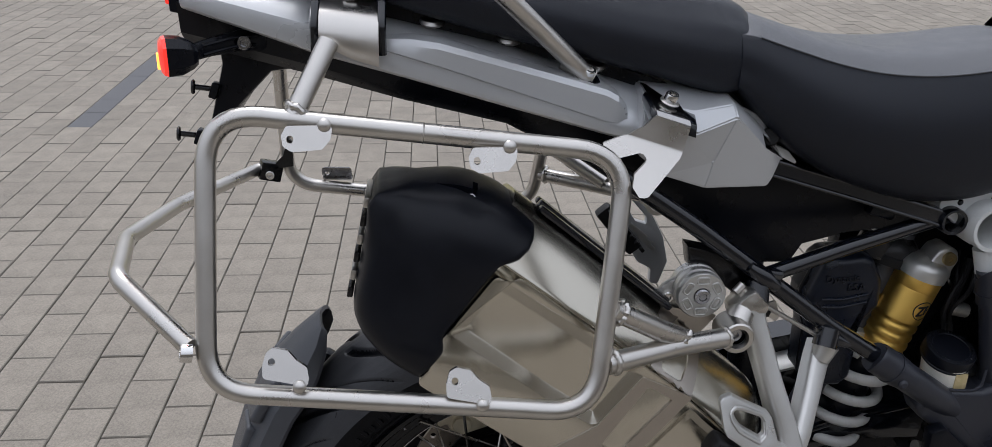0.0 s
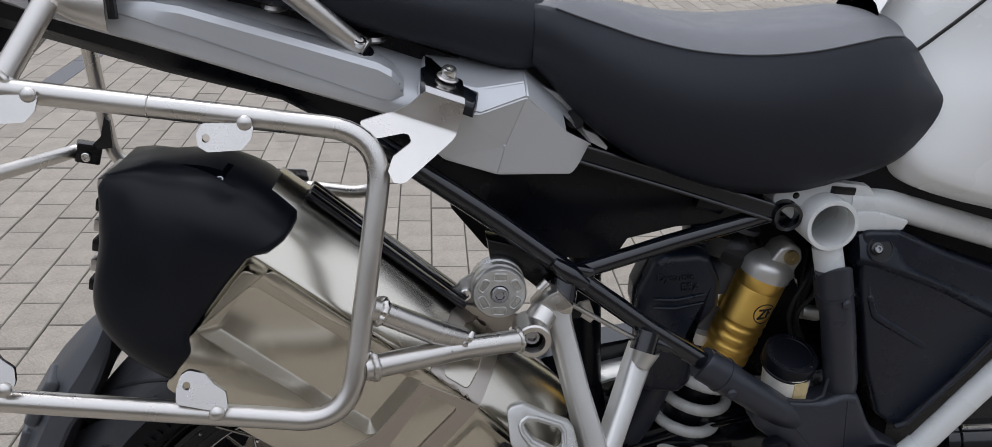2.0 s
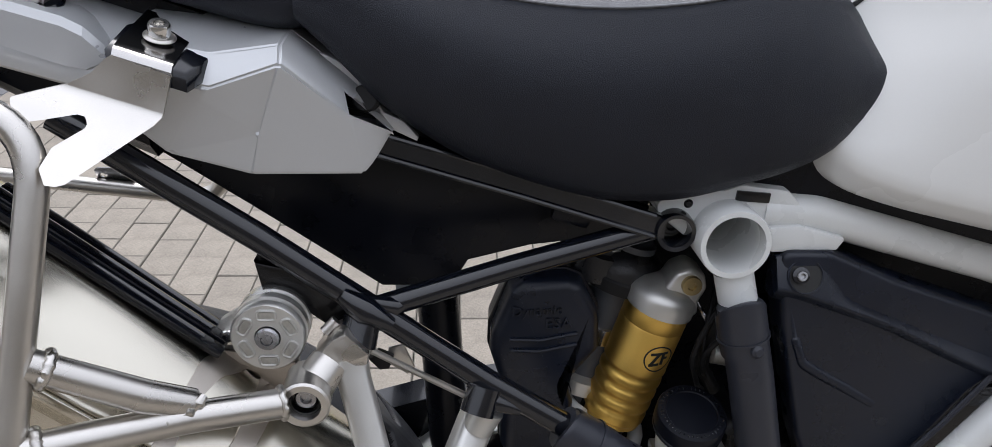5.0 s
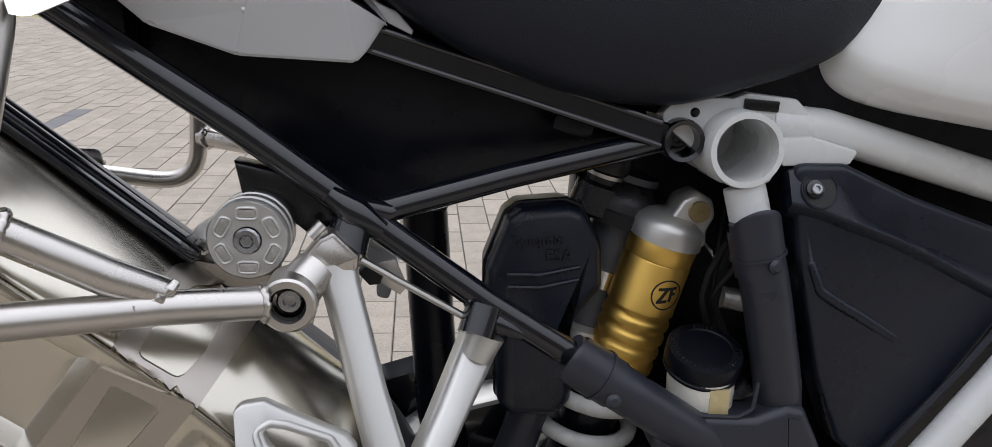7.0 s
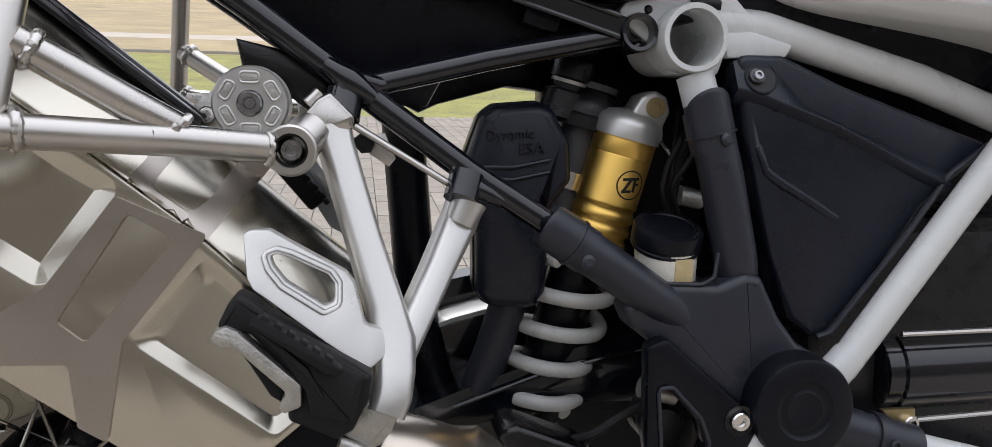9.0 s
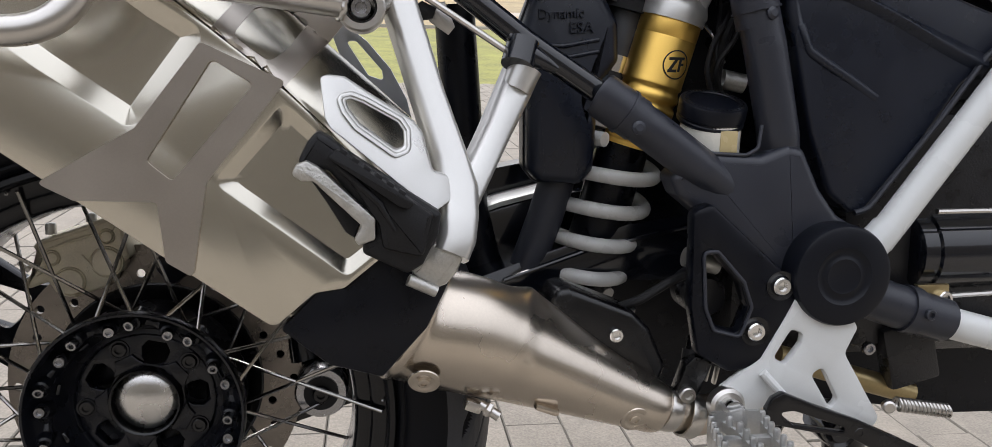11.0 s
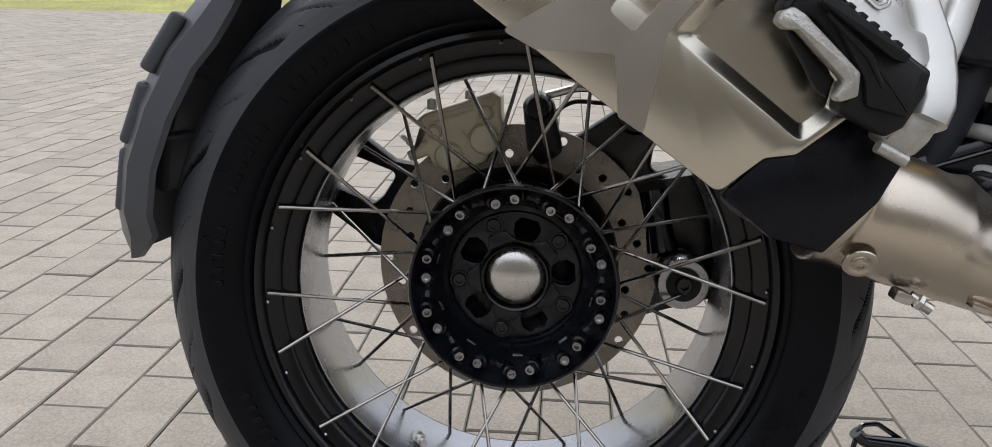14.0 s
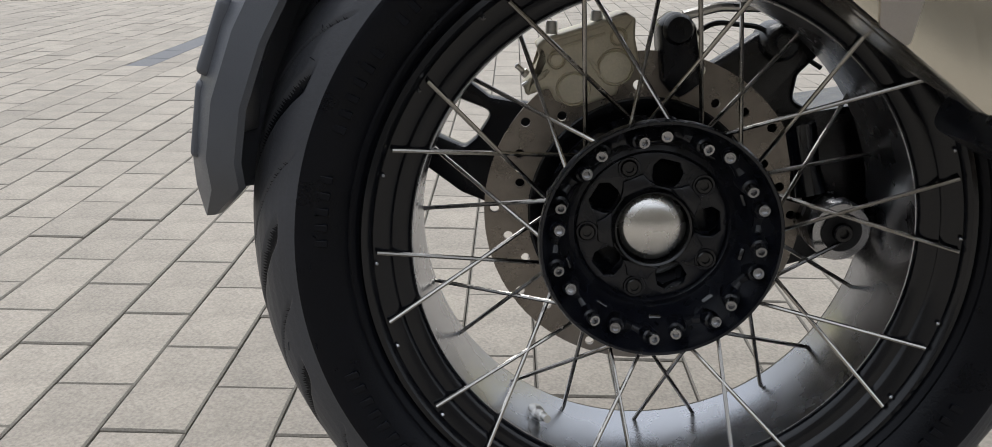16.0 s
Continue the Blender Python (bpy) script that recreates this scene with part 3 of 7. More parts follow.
def brake():
    c = (CX, 0.032, CZ)
    holes = []
    for k in range(30):
        a = 2 * math.pi * k / 30
        rr = (0.129, 0.119, 0.110)[k % 3]
        holes.append(circle(CX + rr * math.cos(a), CZ + rr * math.sin(a), 0.0042, 10))
    outline = circle(CX, CZ, 0.138, 90)
    disc = part("brake_disc", plate_bm(outline, 0.030, 0.035, [circle(CX, CZ, 0.100, 60), *holes]), DISCM, bike, "worn drilled steel brake disc")
    part("disc_carrier", lathe_bm([(0.103, 0.0), (0.104, 0.004), (0.075, 0.012), (0.075, 0.004), (0.098, -0.002)], c, sides=48, closed=True), BLACKM, disc)
    # caliper above the hub
    cal = part("brake_caliper", plate_bm([(-0.0983, 0.4670), (-0.0924, 0.4721), (-0.0602, 0.4827), (-0.0284, 0.4951), (-0.0200, 0.4900), (-0.0195, 0.4747), (-0.0146, 0.4550), (-0.0262, 0.4456), (-0.0318, 0.4293), (-0.0646, 0.4172), (-0.0813, 0.4230), (-0.0869, 0.4331), (-0.1051, 0.4265), (-0.1075, 0.4330), (-0.0976, 0.4470), (-0.0938, 0.4557)], 0.006, 0.062, bevel=0.004, segs=3, rnd=0.003), CALIP, bike, "champagne coloured brake caliper")
    for x, z, r in ((-0.0675, 0.4335, 0.0143), (-0.0345, 0.4515, 0.0152), (-0.0818, 0.4561, 0.0076), (-0.0334, 0.4755, 0.0075)):
        part("piston_cover", lathe_bm([(0, -0.0012), (r - 0.003, -0.0012), (r - 0.0018, 0.0004), (r - 0.0008, -0.0008), (r, 0.0006), (r, 0.02), (0, 0.02)], (x, 0.005, z), sides=36), CALIP, cal, "round caliper cover")
    for xa, za, xb, zb, t_ in ((-0.0905, 0.4705, -0.0290, 0.4915, 0.0022), (-0.0860, 0.4640, -0.0440, 0.4780, 0.0016), (-0.0560, 0.4580, -0.0450, 0.4440, 0.0018), (-0.0965, 0.4400, -0.0880, 0.4480, 0.0024)):
        part("caliper_rib", tube_bm([(xa, 0.0058, za), ((xa + xb) / 2, 0.0046, (za + zb) / 2), (xb, 0.0058, zb)], [t_ * 0.6, t_, t_ * 0.6], sides=8), CALIP, cal)
    part("bleed_nipple", lathe_bm([(0, 0), (0.0035, 0), (0.0035, 0.004), (0.0022, 0.005), (0.0022, 0.012), (0, 0.013)], (-0.105, 0.016, 0.443), (-0.7, -0.2, 0.6), 12), STEEL, cal, "steel bleed nipple")
    part("pad_pin", tube_bm([(-0.108, 0.014, 0.434), (-0.094, 0.012, 0.4435)], 0.0022, sides=8), CHROME, cal)
    screw("caliper_bolt", -0.086, 0.020, 0.476, 0.005, cal, ALU, (0, 0, 1), 0.010)
    screw("caliper_bolt", -0.050, 0.020, 0.487, 0.005, cal, ALU, (0, 0, 1), 0.008)
    bracket = part("caliper_bracket", plate_bm([(0.006, 0.440), (0.000, 0.486), (0.014, 0.497), (0.030, 0.486), (0.040, 0.440), (0.020, 0.425)], 0.012, 0.05, bevel=0.005, rnd=0.008), BLACKP, bike, "black sensor cover beside the caliper")
    part("sensor_cap", lathe_bm([(0, -0.008), (0.010, -0.007), (0.0125, -0.002), (0.0125, 0.01), (0, 0.01)], (0.015, 0.012, 0.482), sides=24), BLACKP, bracket)
    hose = fillet([(0.022, 0.03, 0.492), (0.05, 0.03, 0.500), (0.10, 0.04, 0.500), (0.16, 0.05, 0.47)], 0.03)
    part("brake_hose", tube_bm(hose, 0.0042, sides=10), STEEL, bike, "braided brake hose")
    hose2 = fillet([(0.025, 0.03, 0.470), (0.045, 0.03, 0.488), (0.09, 0.05, 0.484), (0.15, 0.06, 0.45)], 0.03)
    part("sensor_cable", tube_bm(hose2, 0.0022, sides=8), RUBBERB, bike)


brake()


def final_drive():
    """Left-hand swing arm housing seen through the spokes."""
    body = part("swing_arm", loft_bm([[(x, y, z) for x, y, z in ring] for ring in (
        [(-0.03, 0.075, 0.26), (-0.03, 0.075, 0.40), (-0.03, 0.14, 0.40), (-0.03, 0.14, 0.26)],
        [(0.06, 0.05, 0.245), (0.06, 0.05, 0.410), (0.06, 0.15, 0.410), (0.06, 0.15, 0.245)],
        [(0.135, 0.045, 0.275), (0.135, 0.045, 0.412), (0.135, 0.15, 0.412), (0.135, 0.15, 0.275)],
        [(0.22, 0.05, 0.300), (0.22, 0.05, 0.428), (0.22, 0.15, 0.428), (0.22, 0.15, 0.300)],
        [(0.46, 0.06, 0.375), (0.46, 0.06, 0.470), (0.46, 0.15, 0.470), (0.46, 0.15, 0.375)],
        [(0.58, 0.05, 0.40), (0.58, 0.05, 0.47), (0.58, 0.14, 0.47), (0.58, 0.14, 0.40)])]), BLACKM, bike, "black cast swing arm with shaft drive")
    part("torque_arm_eye", lathe_bm([(0.010, -0.008), (0.0235, -0.008), (0.0255, -0.005), (0.0255, 0.03), (0.010, 0.03)], (0.158, -0.002, 0.323), sides=36), BOLTM, body, "machined steel bush")
    part("bush_rubber", lathe_bm([(0.0, -0.009), (0.010, -0.009), (0.0165, -0.010), (0.0165, 0.0), (0, 0.0)], (0.158, -0.002, 0.323), sides=28), RUBBERB, body)
    screw("bush_bolt", 0.158, -0.010, 0.323, 0.008, body, BLACKM)
    cover = [(0.045, 0.446), (0.0897, 0.4773), (0.1352, 0.4953), (0.200, 0.512), (0.212, 0.492), (0.1585, 0.4789), (0.1426, 0.4576), (0.1298, 0.4440), (0.1275, 0.4230), (0.145, 0.414), (0.2049, 0.4161), (0.245, 0.400), (0.2374, 0.3471), (0.176, 0.300), (0.144, 0.305), (0.100, 0.310), (0.060, 0.380)]
    part("drive_cover", plate_bm(cover, 0.052, 0.072, bevel=0.006, segs=3, rnd=0.008), BLACKM, body, "black cast drive cover")
    part("cover_boss", lathe_bm([(0, -0.004), (0.0125, -0.004), (0.0160, 0.0), (0.0175, 0.010), (0.0175, 0.03), (0, 0.03)], (0.1090, 0.044, 0.4715), sides=32), BLACKM, body)
    screw("cover_lug", 0.1090, 0.040, 0.4715, 0.0085, body, BLACKM)
    part("cast_column", tube_bm([(0.128, 0.036, 0.405), (0.136, 0.034, 0.370), (0.142, 0.030, 0.345)], [0.015, 0.013, 0.016], sides=18), BLACKG, body)
    # support arms of the hugger, behind the wheel
    o = [(-0.050, 0.400), (-0.100, 0.409), (-0.1355, 0.4141), (-0.165, 0.436), (-0.1916, 0.4544), (-0.250, 0.500), (-0.275, 0.470), (-0.255, 0.400), (-0.2303, 0.3726), (-0.195, 0.348), (-0.161, 0.3235), (-0.100, 0.300), (-0.050, 0.320)]
    gap = [(-0.2034, 0.4261), (-0.1331, 0.4003), (-0.1480, 0.3760), (-0.1583, 0.3671), (-0.1967, 0.3830), (-0.2023, 0.3968)]
    part("hugger_arm", plate_bm(o, 0.092, 0.112, [gap], bevel=0.004, segs=2, rnd=0.010), BLACKP, bike, "black forked plastic hugger support arm")


final_drive()


def hugger():
    """The splash guard behind the tyre, a curved shell with ribs."""
    secs = []
    prof = [(-0.238, 0.616, 0.030), (-0.250, 0.606, 0.048), (-0.268, 0.588, 0.062), (-0.289, 0.564, 0.070), (-0.309, 0.537, 0.076), (-0.332, 0.490, 0.083), (-0.349, 0.440, 0.087), (-0.357, 0.395, 0.084), (-0.358, 0.366, 0.074), (-0.354, 0.340, 0.050)]
    for i, (x, z, w) in enumerate(prof):
        a = Vector((prof[min(i + 1, len(prof) - 1)][0] - prof[max(i - 1, 0)][0], 0, prof[min(i + 1, len(prof) - 1)][1] - prof[max(i - 1, 0)][1])).normalized()
        inn = Vector((-a.z, 0, a.x))
        ring = []
        cs = [(-1.0, 0.046), (-0.985, 0.026), (-0.70, 0.008), (-0.40, 0.002), (-0.16, -0.004), (-0.05, -0.005), (0.05, -0.005), (0.16, -0.004), (0.40, 0.002), (0.70, 0.008), (0.985, 0.026), (1.0, 0.046)]
        taper = 0.35 if i == len(prof) - 1 else (0.25, 0.6, 0.85, 1.0)[min(i, 3)]
        for u, d in cs:
            ring.append(Vector((x, YM + u * w, z)) + inn * d * taper)
        for u, d in cs[::-1]:
            ring.append(Vector((x, YM + u * (w - 0.004), z)) + inn * (d * taper + 0.004))
        secs.append(ring)
    bm = loft_bm(secs)
    h = part("hugger", bm, HUGM, bike, "dark grey plastic splash guard behind the tyre", 34)
    for x, z, a in ((-0.312, 0.540, 32), (-0.340, 0.478, 20), (-0.354, 0.418, 8)):
        d = Vector((-math.cos(radians(a)), 0, math.sin(radians(a))))
        for sd in (-1, 1):
            c_ = Vector((x, YM + sd * 0.046, z)) - d * 0.003
            part("rib", box_bm((0.014, 0.044, 0.056), Matrix.Translation(c_ - d * 0.0090) @ pose(0, 0, 0, 0, a, -14 * sd), 0.0055, 4), HUGM, h)
    part("clip", box_bm((0.010, 0.008, 0.010), pose(-0.318, YM - 0.055, 0.470, 0, 20, 0), 0.002), BLACKP, h)


hugger()


# silencer: a tall rounded box that runs down to the front
SD, SP = Vector((0.81, 0, -0.586)), Vector((0.586, 0, 0.81))
SO = Vector((0.0, 0, 0.548))


def sil(s, p, y):
    return SO + SD * s + SP * p + Vector((0, y, 0))


def sp_of(x, z):
    d = Vector((x, 0, z)) - SO
    return d.dot(SD), d.dot(SP)


def box_section(h, y0, y1, r_tf, r_bf, r_tb=0.03, r_bb=0.03, p0=0.0, flat=1):
    """Rounded section as (p, y): front y0, back y1."""
    pts = [(p0, 0, y0), (p0 + h, 0, y0), (p0 + h, 0, y1), (p0, 0, y1)]
    out = []
    for i, r in enumerate((r_bf, r_tf, r_tb, r_bb)):
        p = Vector(pts[i])
        a, b = (Vector(pts[i - 1]) - p).normalized() * r, (Vector(pts[(i + 1) % 4]) - p).normalized() * r
        for k in range(7):
            u = k / 6
            out.append((p + a) * (1 - u) ** 2 + p * 2 * u * (1 - u) + (p + b) * u * u)
        if i == 0 and flat > 1:
            q = Vector(pts[1]) + (p - Vector(pts[1])).normalized() * r_tf
            out += [out[-1].lerp(q, k / flat) for k in range(1, flat)]
    return [(q.x, q.z) for q in out]


def silencer():
    def shell(s, p0, fold, top, y0, ytop, yback, rf):
        """Section with a flat front, a fold and a slanted upper flank."""
        cs = [(p0, -0.208, 0.012, 0.012), (fold - 0.003, -0.209, 0.001, 0.001), (fold, y0, 0.004, rf), (fold + 0.56 * (top - fold), y0 + 0.44 * (ytop - y0), 0.014, 0.014), (top, ytop, 0.022, 0.020), (top - 0.012, yback, 0.020, 0.020), (p0 + 0.012, yback, 0.03, 0.03)]
        pts = [Vector((c_[0], 0, c_[1])) for c_ in cs]
        out = []
        for i, (_, _, ra, rb) in enumerate(cs):
            p = pts[i]
            a, b = (pts[i - 1] - p).normalized() * ra, (pts[(i + 1) % len(pts)] - p).normalized() * rb
            for k in range(7):
                u = k / 6
                out.append((p + a) * (1 - u) ** 2 + p * 2 * u * (1 - u) + (p + b) * u * u)
        return [sil(s, q.x, q.z) for q in out]
    folds = ((-0.166, 0.150), (-0.08, 0.148), (0.0, 0.1465), (0.06, 0.144), (0.105, 0.1385), (0.14, 0.133), (0.18, 0.122), (0.212, 0.104))
    rows = [(-0.176, 0.004, 0.150, 0.202, -0.2262, -0.160, -0.100, 0.006), (-0.08, 0.003, 0.148, 0.199, -0.2262, -0.158, -0.100, 0.008), (0.0, 0.003, 0.1465, 0.193, -0.2262, -0.156, -0.100, 0.010), (0.06, 0.003, 0.144, 0.188, -0.2262, -0.154, -0.100, 0.012),
            (0.105, 0.003, 0.1385, 0.184, -0.2260, -0.152, -0.101, 0.022), (0.14, 0.003, 0.133, 0.181, -0.2245, -0.150, -0.102, 0.032), (0.175, 0.006, 0.124, 0.177, -0.2200, -0.148, -0.105, 0.032), (0.200, 0.010, 0.113, 0.167, -0.2110, -0.146, -0.108, 0.028), (0.218, 0.016, 0.102, 0.148, -0.1990, -0.146, -0.112, 0.024)]
    secs = [shell(*row) for row in spline(rows, 3)]
    body = part("silencer", loft_bm(secs), SILENCER, bike, "satin stainless steel silencer body")
    # the pressed front skin with two sunk fields
    lo = [(-0.125, 0.641), (0.140, 0.450), (0.168, 0.474), (0.188, 0.477), (0.222, 0.505)]
    hi = []
    for s, fo in folds[::-1]:
        q = sil(min(max(s, -0.142), 0.203), fo - 0.0008 - (0.004 if s > 0.15 else 0), 0)
        hi.append((q.x, q.z))
    hi += [(-0.0985, 0.690), (-0.112, 0.655)]
    f1 = [(-0.092, 0.695), (-0.001, 0.6240), (0.0495, 0.5885), (0.0585, 0.5895), (0.0995, 0.6445), (0.0970, 0.6510), (0.072, 0.667), (0.044, 0.688), (-0.004, 0.722), (-0.048, 0.753)]
    f2 = [(0.104, 0.551), (0.190, 0.486), (0.212, 0.504), (0.216, 0.526), (0.201, 0.556), (0.150, 0.6035)]
    def soft(poly, r):
        return [(q.x, q.z) for q in fillet([(x, 0, z) for x, z in poly], r, True, 4)]
    part("front_skin", plate_bm(soft(lo + hi, 0.008), -0.2265, -0.2080, [soft(f1, 0.007), soft(f2, 0.007)], bevel=0.0012), SILENCER, body)
    for f, deep, wide in ((f1, 0.0060, 0.0115), (f2, 0.0055, 0.0080)):
        bm = bmesh.new()
        rings = []
        for d, y, r in ((-0.0005, 0.0003, 0.007), (0.0012, 0.0012, 0.007), (wide - 0.002, deep - 0.0012, 0.005), (wide, deep, 0.005), (wide + 0.004, deep + 0.0003, 0.004)):
            rings.append([(x, -0.2265 + y, z) for x, z in soft(inset(f, d), r)])
        vs = ring_faces(bm, rings, True, False)
        bm.faces.new(vs[-1])
        part("sunk_field", bm, SILENCER, body, smooth=22)
    # thin strap plate on the skin, its arms folded over the upper flank
    strap = [(-0.006, 0.551), (0.056, 0.5865), (0.099, 0.642), (0.152, 0.6175), (0.0995, 0.551), (0.0885, 0.487), (0.0715, 0.498), (0.0675, 0.538), (0.016, 0.5395)]
    win = [(0.062, 0.565), (0.1055, 0.6315), (0.132, 0.6155), (0.078, 0.5515)]
    part("strap_plate", plate_bm(soft(strap, 0.003), -0.2285, -0.2264, [soft(win, 0.004)]), STRAPM, body, "matt steel strap plate")
    fine_rows = spline(rows, 3)
    def surface_y(x, z):
        """y of the shell's outer face at a place of the side view."""
        s_, p_ = sp_of(x, z)
        k = min(range(len(fine_rows) - 1), key=lambda q: abs((fine_rows[q][0] + fine_rows[q + 1][0]) / 2 - s_))
        ra, rb = fine_rows[k], fine_rows[k + 1]
        u = (s_ - ra[0]) / (rb[0] - ra[0])
        ring = shell(*[q0 + (q1 - q0) * u for q0, q1 in zip(ra, rb)])
        pts = [((q - SO).dot(SP), q.y) for q in ring]
        best = -0.150
        for (pa, ya), (pb, yb) in zip(pts, pts[1:]):
            if min(pa, pb) <= p_ <= max(pa, pb) and pa != pb:
                best = min(best, ya + (yb - ya) * (p_ - pa) / (pb - pa))
        return best
    arms = [(0.0960, 0.6370), (0.110, 0.658), (0.119, 0.672), (0.127, 0.684), (0.196, 0.670), (0.178, 0.648), (0.165, 0.632), (0.150, 0.613)]
    gap = [(0.118, 0.647), (0.129, 0.667), (0.140, 0.672), (0.164, 0.662), (0.152, 0.640), (0.141, 0.630)]
    bm = plate_bm(soft(arms, 0.002), -0.300, -0.299, [soft(gap, 0.006)])
    bmesh.ops.triangulate(bm, faces=bm.faces[:])
    for _ in range(3):
        bmesh.ops.subdivide_edges(bm, edges=[e for e in bm.edges if e.calc_length() > 0.004], cuts=1)
        bmesh.ops.triangulate(bm, faces=[f for f in bm.faces if len(f.verts) > 3])
    for v in bm.verts:
        v.co.y = min(surface_y(v.co.x, v.co.z), -0.10) + (-0.0020 if v.co.y < -0.2995 else 0.0006)
    part("strap_top", bm, STRAPM, body, smooth=40)
    # black end cap with a slanted mouth
    secs = []
    rows = [(-0.1585, 0.003, 0.186, -0.2262, -0.100, 0.057), (-0.1615, -0.001, 0.1895, -0.2292, -0.098, 0.058), (-0.185, -0.001, 0.192, -0.2300, -0.096, 0.060), (-0.208, 0.003, 0.1885, -0.2280, -0.097, 0.060), (-0.228, 0.010, 0.182, -0.2240, -0.099, 0.058), (-0.246, 0.026, 0.171, -0.2180, -0.102, 0.052),
            (-0.262, 0.060, 0.159, -0.2130, -0.106, 0.044), (-0.278, 0.094, 0.146, -0.2080, -0.110, 0.022), (-0.291, 0.118, 0.132, -0.2020, -0.114, 0.006)]
    fine = rows[:2]
    for k in range(1, len(rows) - 1):
        p0, p1, p2, p3 = rows[k - 1] if k > 1 else rows[k], rows[k], rows[k + 1], rows[min(k + 2, len(rows) - 1)]
        for q in (1, 2, 3, 4):
            u = q / 4
            fine.append(tuple(0.5 * (2 * b + (c - a) * u + (2 * a - 5 * b + 4 * c - d) * u * u + (3 * b - a - 3 * c + d) * u ** 3) for a, b, c, d in zip(p0, p1, p2, p3)))
    edge = spline([(-0.01, -0.154), (0.016, -0.154), (0.040, -0.1545), (0.0475, -0.1560), (0.054, -0.1615), (0.060, -0.1650), (0.070, -0.1650), (0.109, -0.1655), (0.138, -0.1655), (0.1465, -0.1640), (0.152, -0.1595), (0.1597, -0.1525), (0.1713, -0.1472), (0.1805, -0.1460), (0.200, -0.1480)], 4)
    def edge_s(p):
        for (pa, sa), (pb, sb) in zip(edge, edge[1:]):
            if pa <= p <= pb:
                return sa + (sb - sa) * (p - pa) / max(pb - pa, 1e-6)
        return -0.160
    def at(s, p, y):
        near = min(1.0, max(0.0, (s + 0.195) / 0.030)) if y < -0.125 else 0.0
        return sil(s + (edge_s(p) + 0.160) * near, p, y)
    for s, lo_, hi_, y0, yb, rt in fine:
        h_ = hi_ - lo_
        secs.append([at(s, p, y) for p, y in box_section(h_, y0, yb, min(rt, 0.45 * h_), min(0.035, 0.4 * h_), min(0.04, 0.4 * h_), min(0.03, 0.4 * h_), lo_, 22)])
    bm = loft_bm(secs)
    # sunk scoop on the crown
    tri_ = [Vector((-0.111, -0.1785, 0)), Vector((-0.0622, -0.1765, 0)), Vector((-0.0668, -0.1965, 0))]
    for k in range(3):
        e_ = tri_[(k + 1) % 3] - tri_[k]
        zone = [f for f in bm.faces if f.normal.z > 0.4 and (f.calc_center_median().xy - Vector((-0.083, -0.184))).length < 0.05]
        bmesh.ops.bisect_plane(bm, geom=zone + list({e for f in zone for e in f.edges}) + list({v for f in zone for v in f.verts}), plane_co=tri_[k] + Vector((0, 0, 0.82)), plane_no=Vector((-e_.y, e_.x, 0)), dist=1e-6)
        bm.normal_update()
    inside = [f for f in bm.faces if f.calc_center_median().z > 0.805 and all((tri_[(k + 1) % 3] - tri_[k]).cross(f.calc_center_median() - tri_[k]).z < 0 for k in range(3))]
    sunk = bmesh.ops.extrude_face_region(bm, geom=inside)['geom']
    bmesh.ops.delete(bm, geom=inside, context='FACES')
    for v in sunk:
        if isinstance(v, bmesh.types.BMVert):
            v.co += Vector((0.0, 0.0006, -0.0075 * min(1.0, (v.co.x + 0.1125) / 0.030)))
    cap = part("end_cap", bm, CAPM, body, "matt black plastic silencer end cap", 70)
    for k in range(6):
        f = (k + 0.5) / 6
        x, z = -0.1885 + 0.0225 * f, 0.712 + 0.110 * f
        part("mouth_slat", box_bm((0.006, 0.058, 0.011), pose(x, -0.160, z, 0, 10, 0), 0.002), STEEL if k % 2 else BLACKM, cap)
    screw("cap_screw", -0.0705, -0.1900, 0.8175, 0.0036, cap, BOLTM, (0.1, -0.6, 0.75))
    # black heat guard at the lower end
    secs = []
    for s, h, y0, p0 in ((0.200, 0.133, -0.2085, -0.003), (0.225, 0.112, -0.2080, 0.000), (0.252, 0.092, -0.200, 0.006)):
        secs.append([sil(s, p, y) for p, y in box_section(h, y0, -0.110, 0.04, 0.03, 0.04, 0.03, p0)])
    part("heat_guard", loft_bm(secs), BLACKP, body, "black heat guard")
    skirt = [(0.143, 0.447), (0.169, 0.474), (0.188, 0.477), (0.216, 0.507), (0.262, 0.480), (0.246, 0.446), (0.214, 0.410), (0.177, 0.420)]
    part("guard_skirt", plate_bm(skirt, -0.2215, -0.2100, bevel=0.003, rnd=0.004), BLACKP, body)
    # black ribbed strip along the top back edge
    a, b = sil(-0.15, 0.205, -0.150), sil(0.03, 0.197, -0.150)
    d = (b - a).normalized()
    ang = math.degrees(math.atan2(-d.z, d.x))
    for k, (off, hh) in enumerate(((0.0, 0.010), (0.013, 0.007), (-0.013, 0.007))):
        mid = (a + b) / 2 + Vector((0, off, 0))
        part("edge_strip", box_bm(((b - a).length, 0.012, hh), pose(mid.x, mid.y, mid.z - 0.004, 0, ang, 0), 0.003), BLACKG, body, "gloss black edge strip")
    return body


silencer_body = silencer()


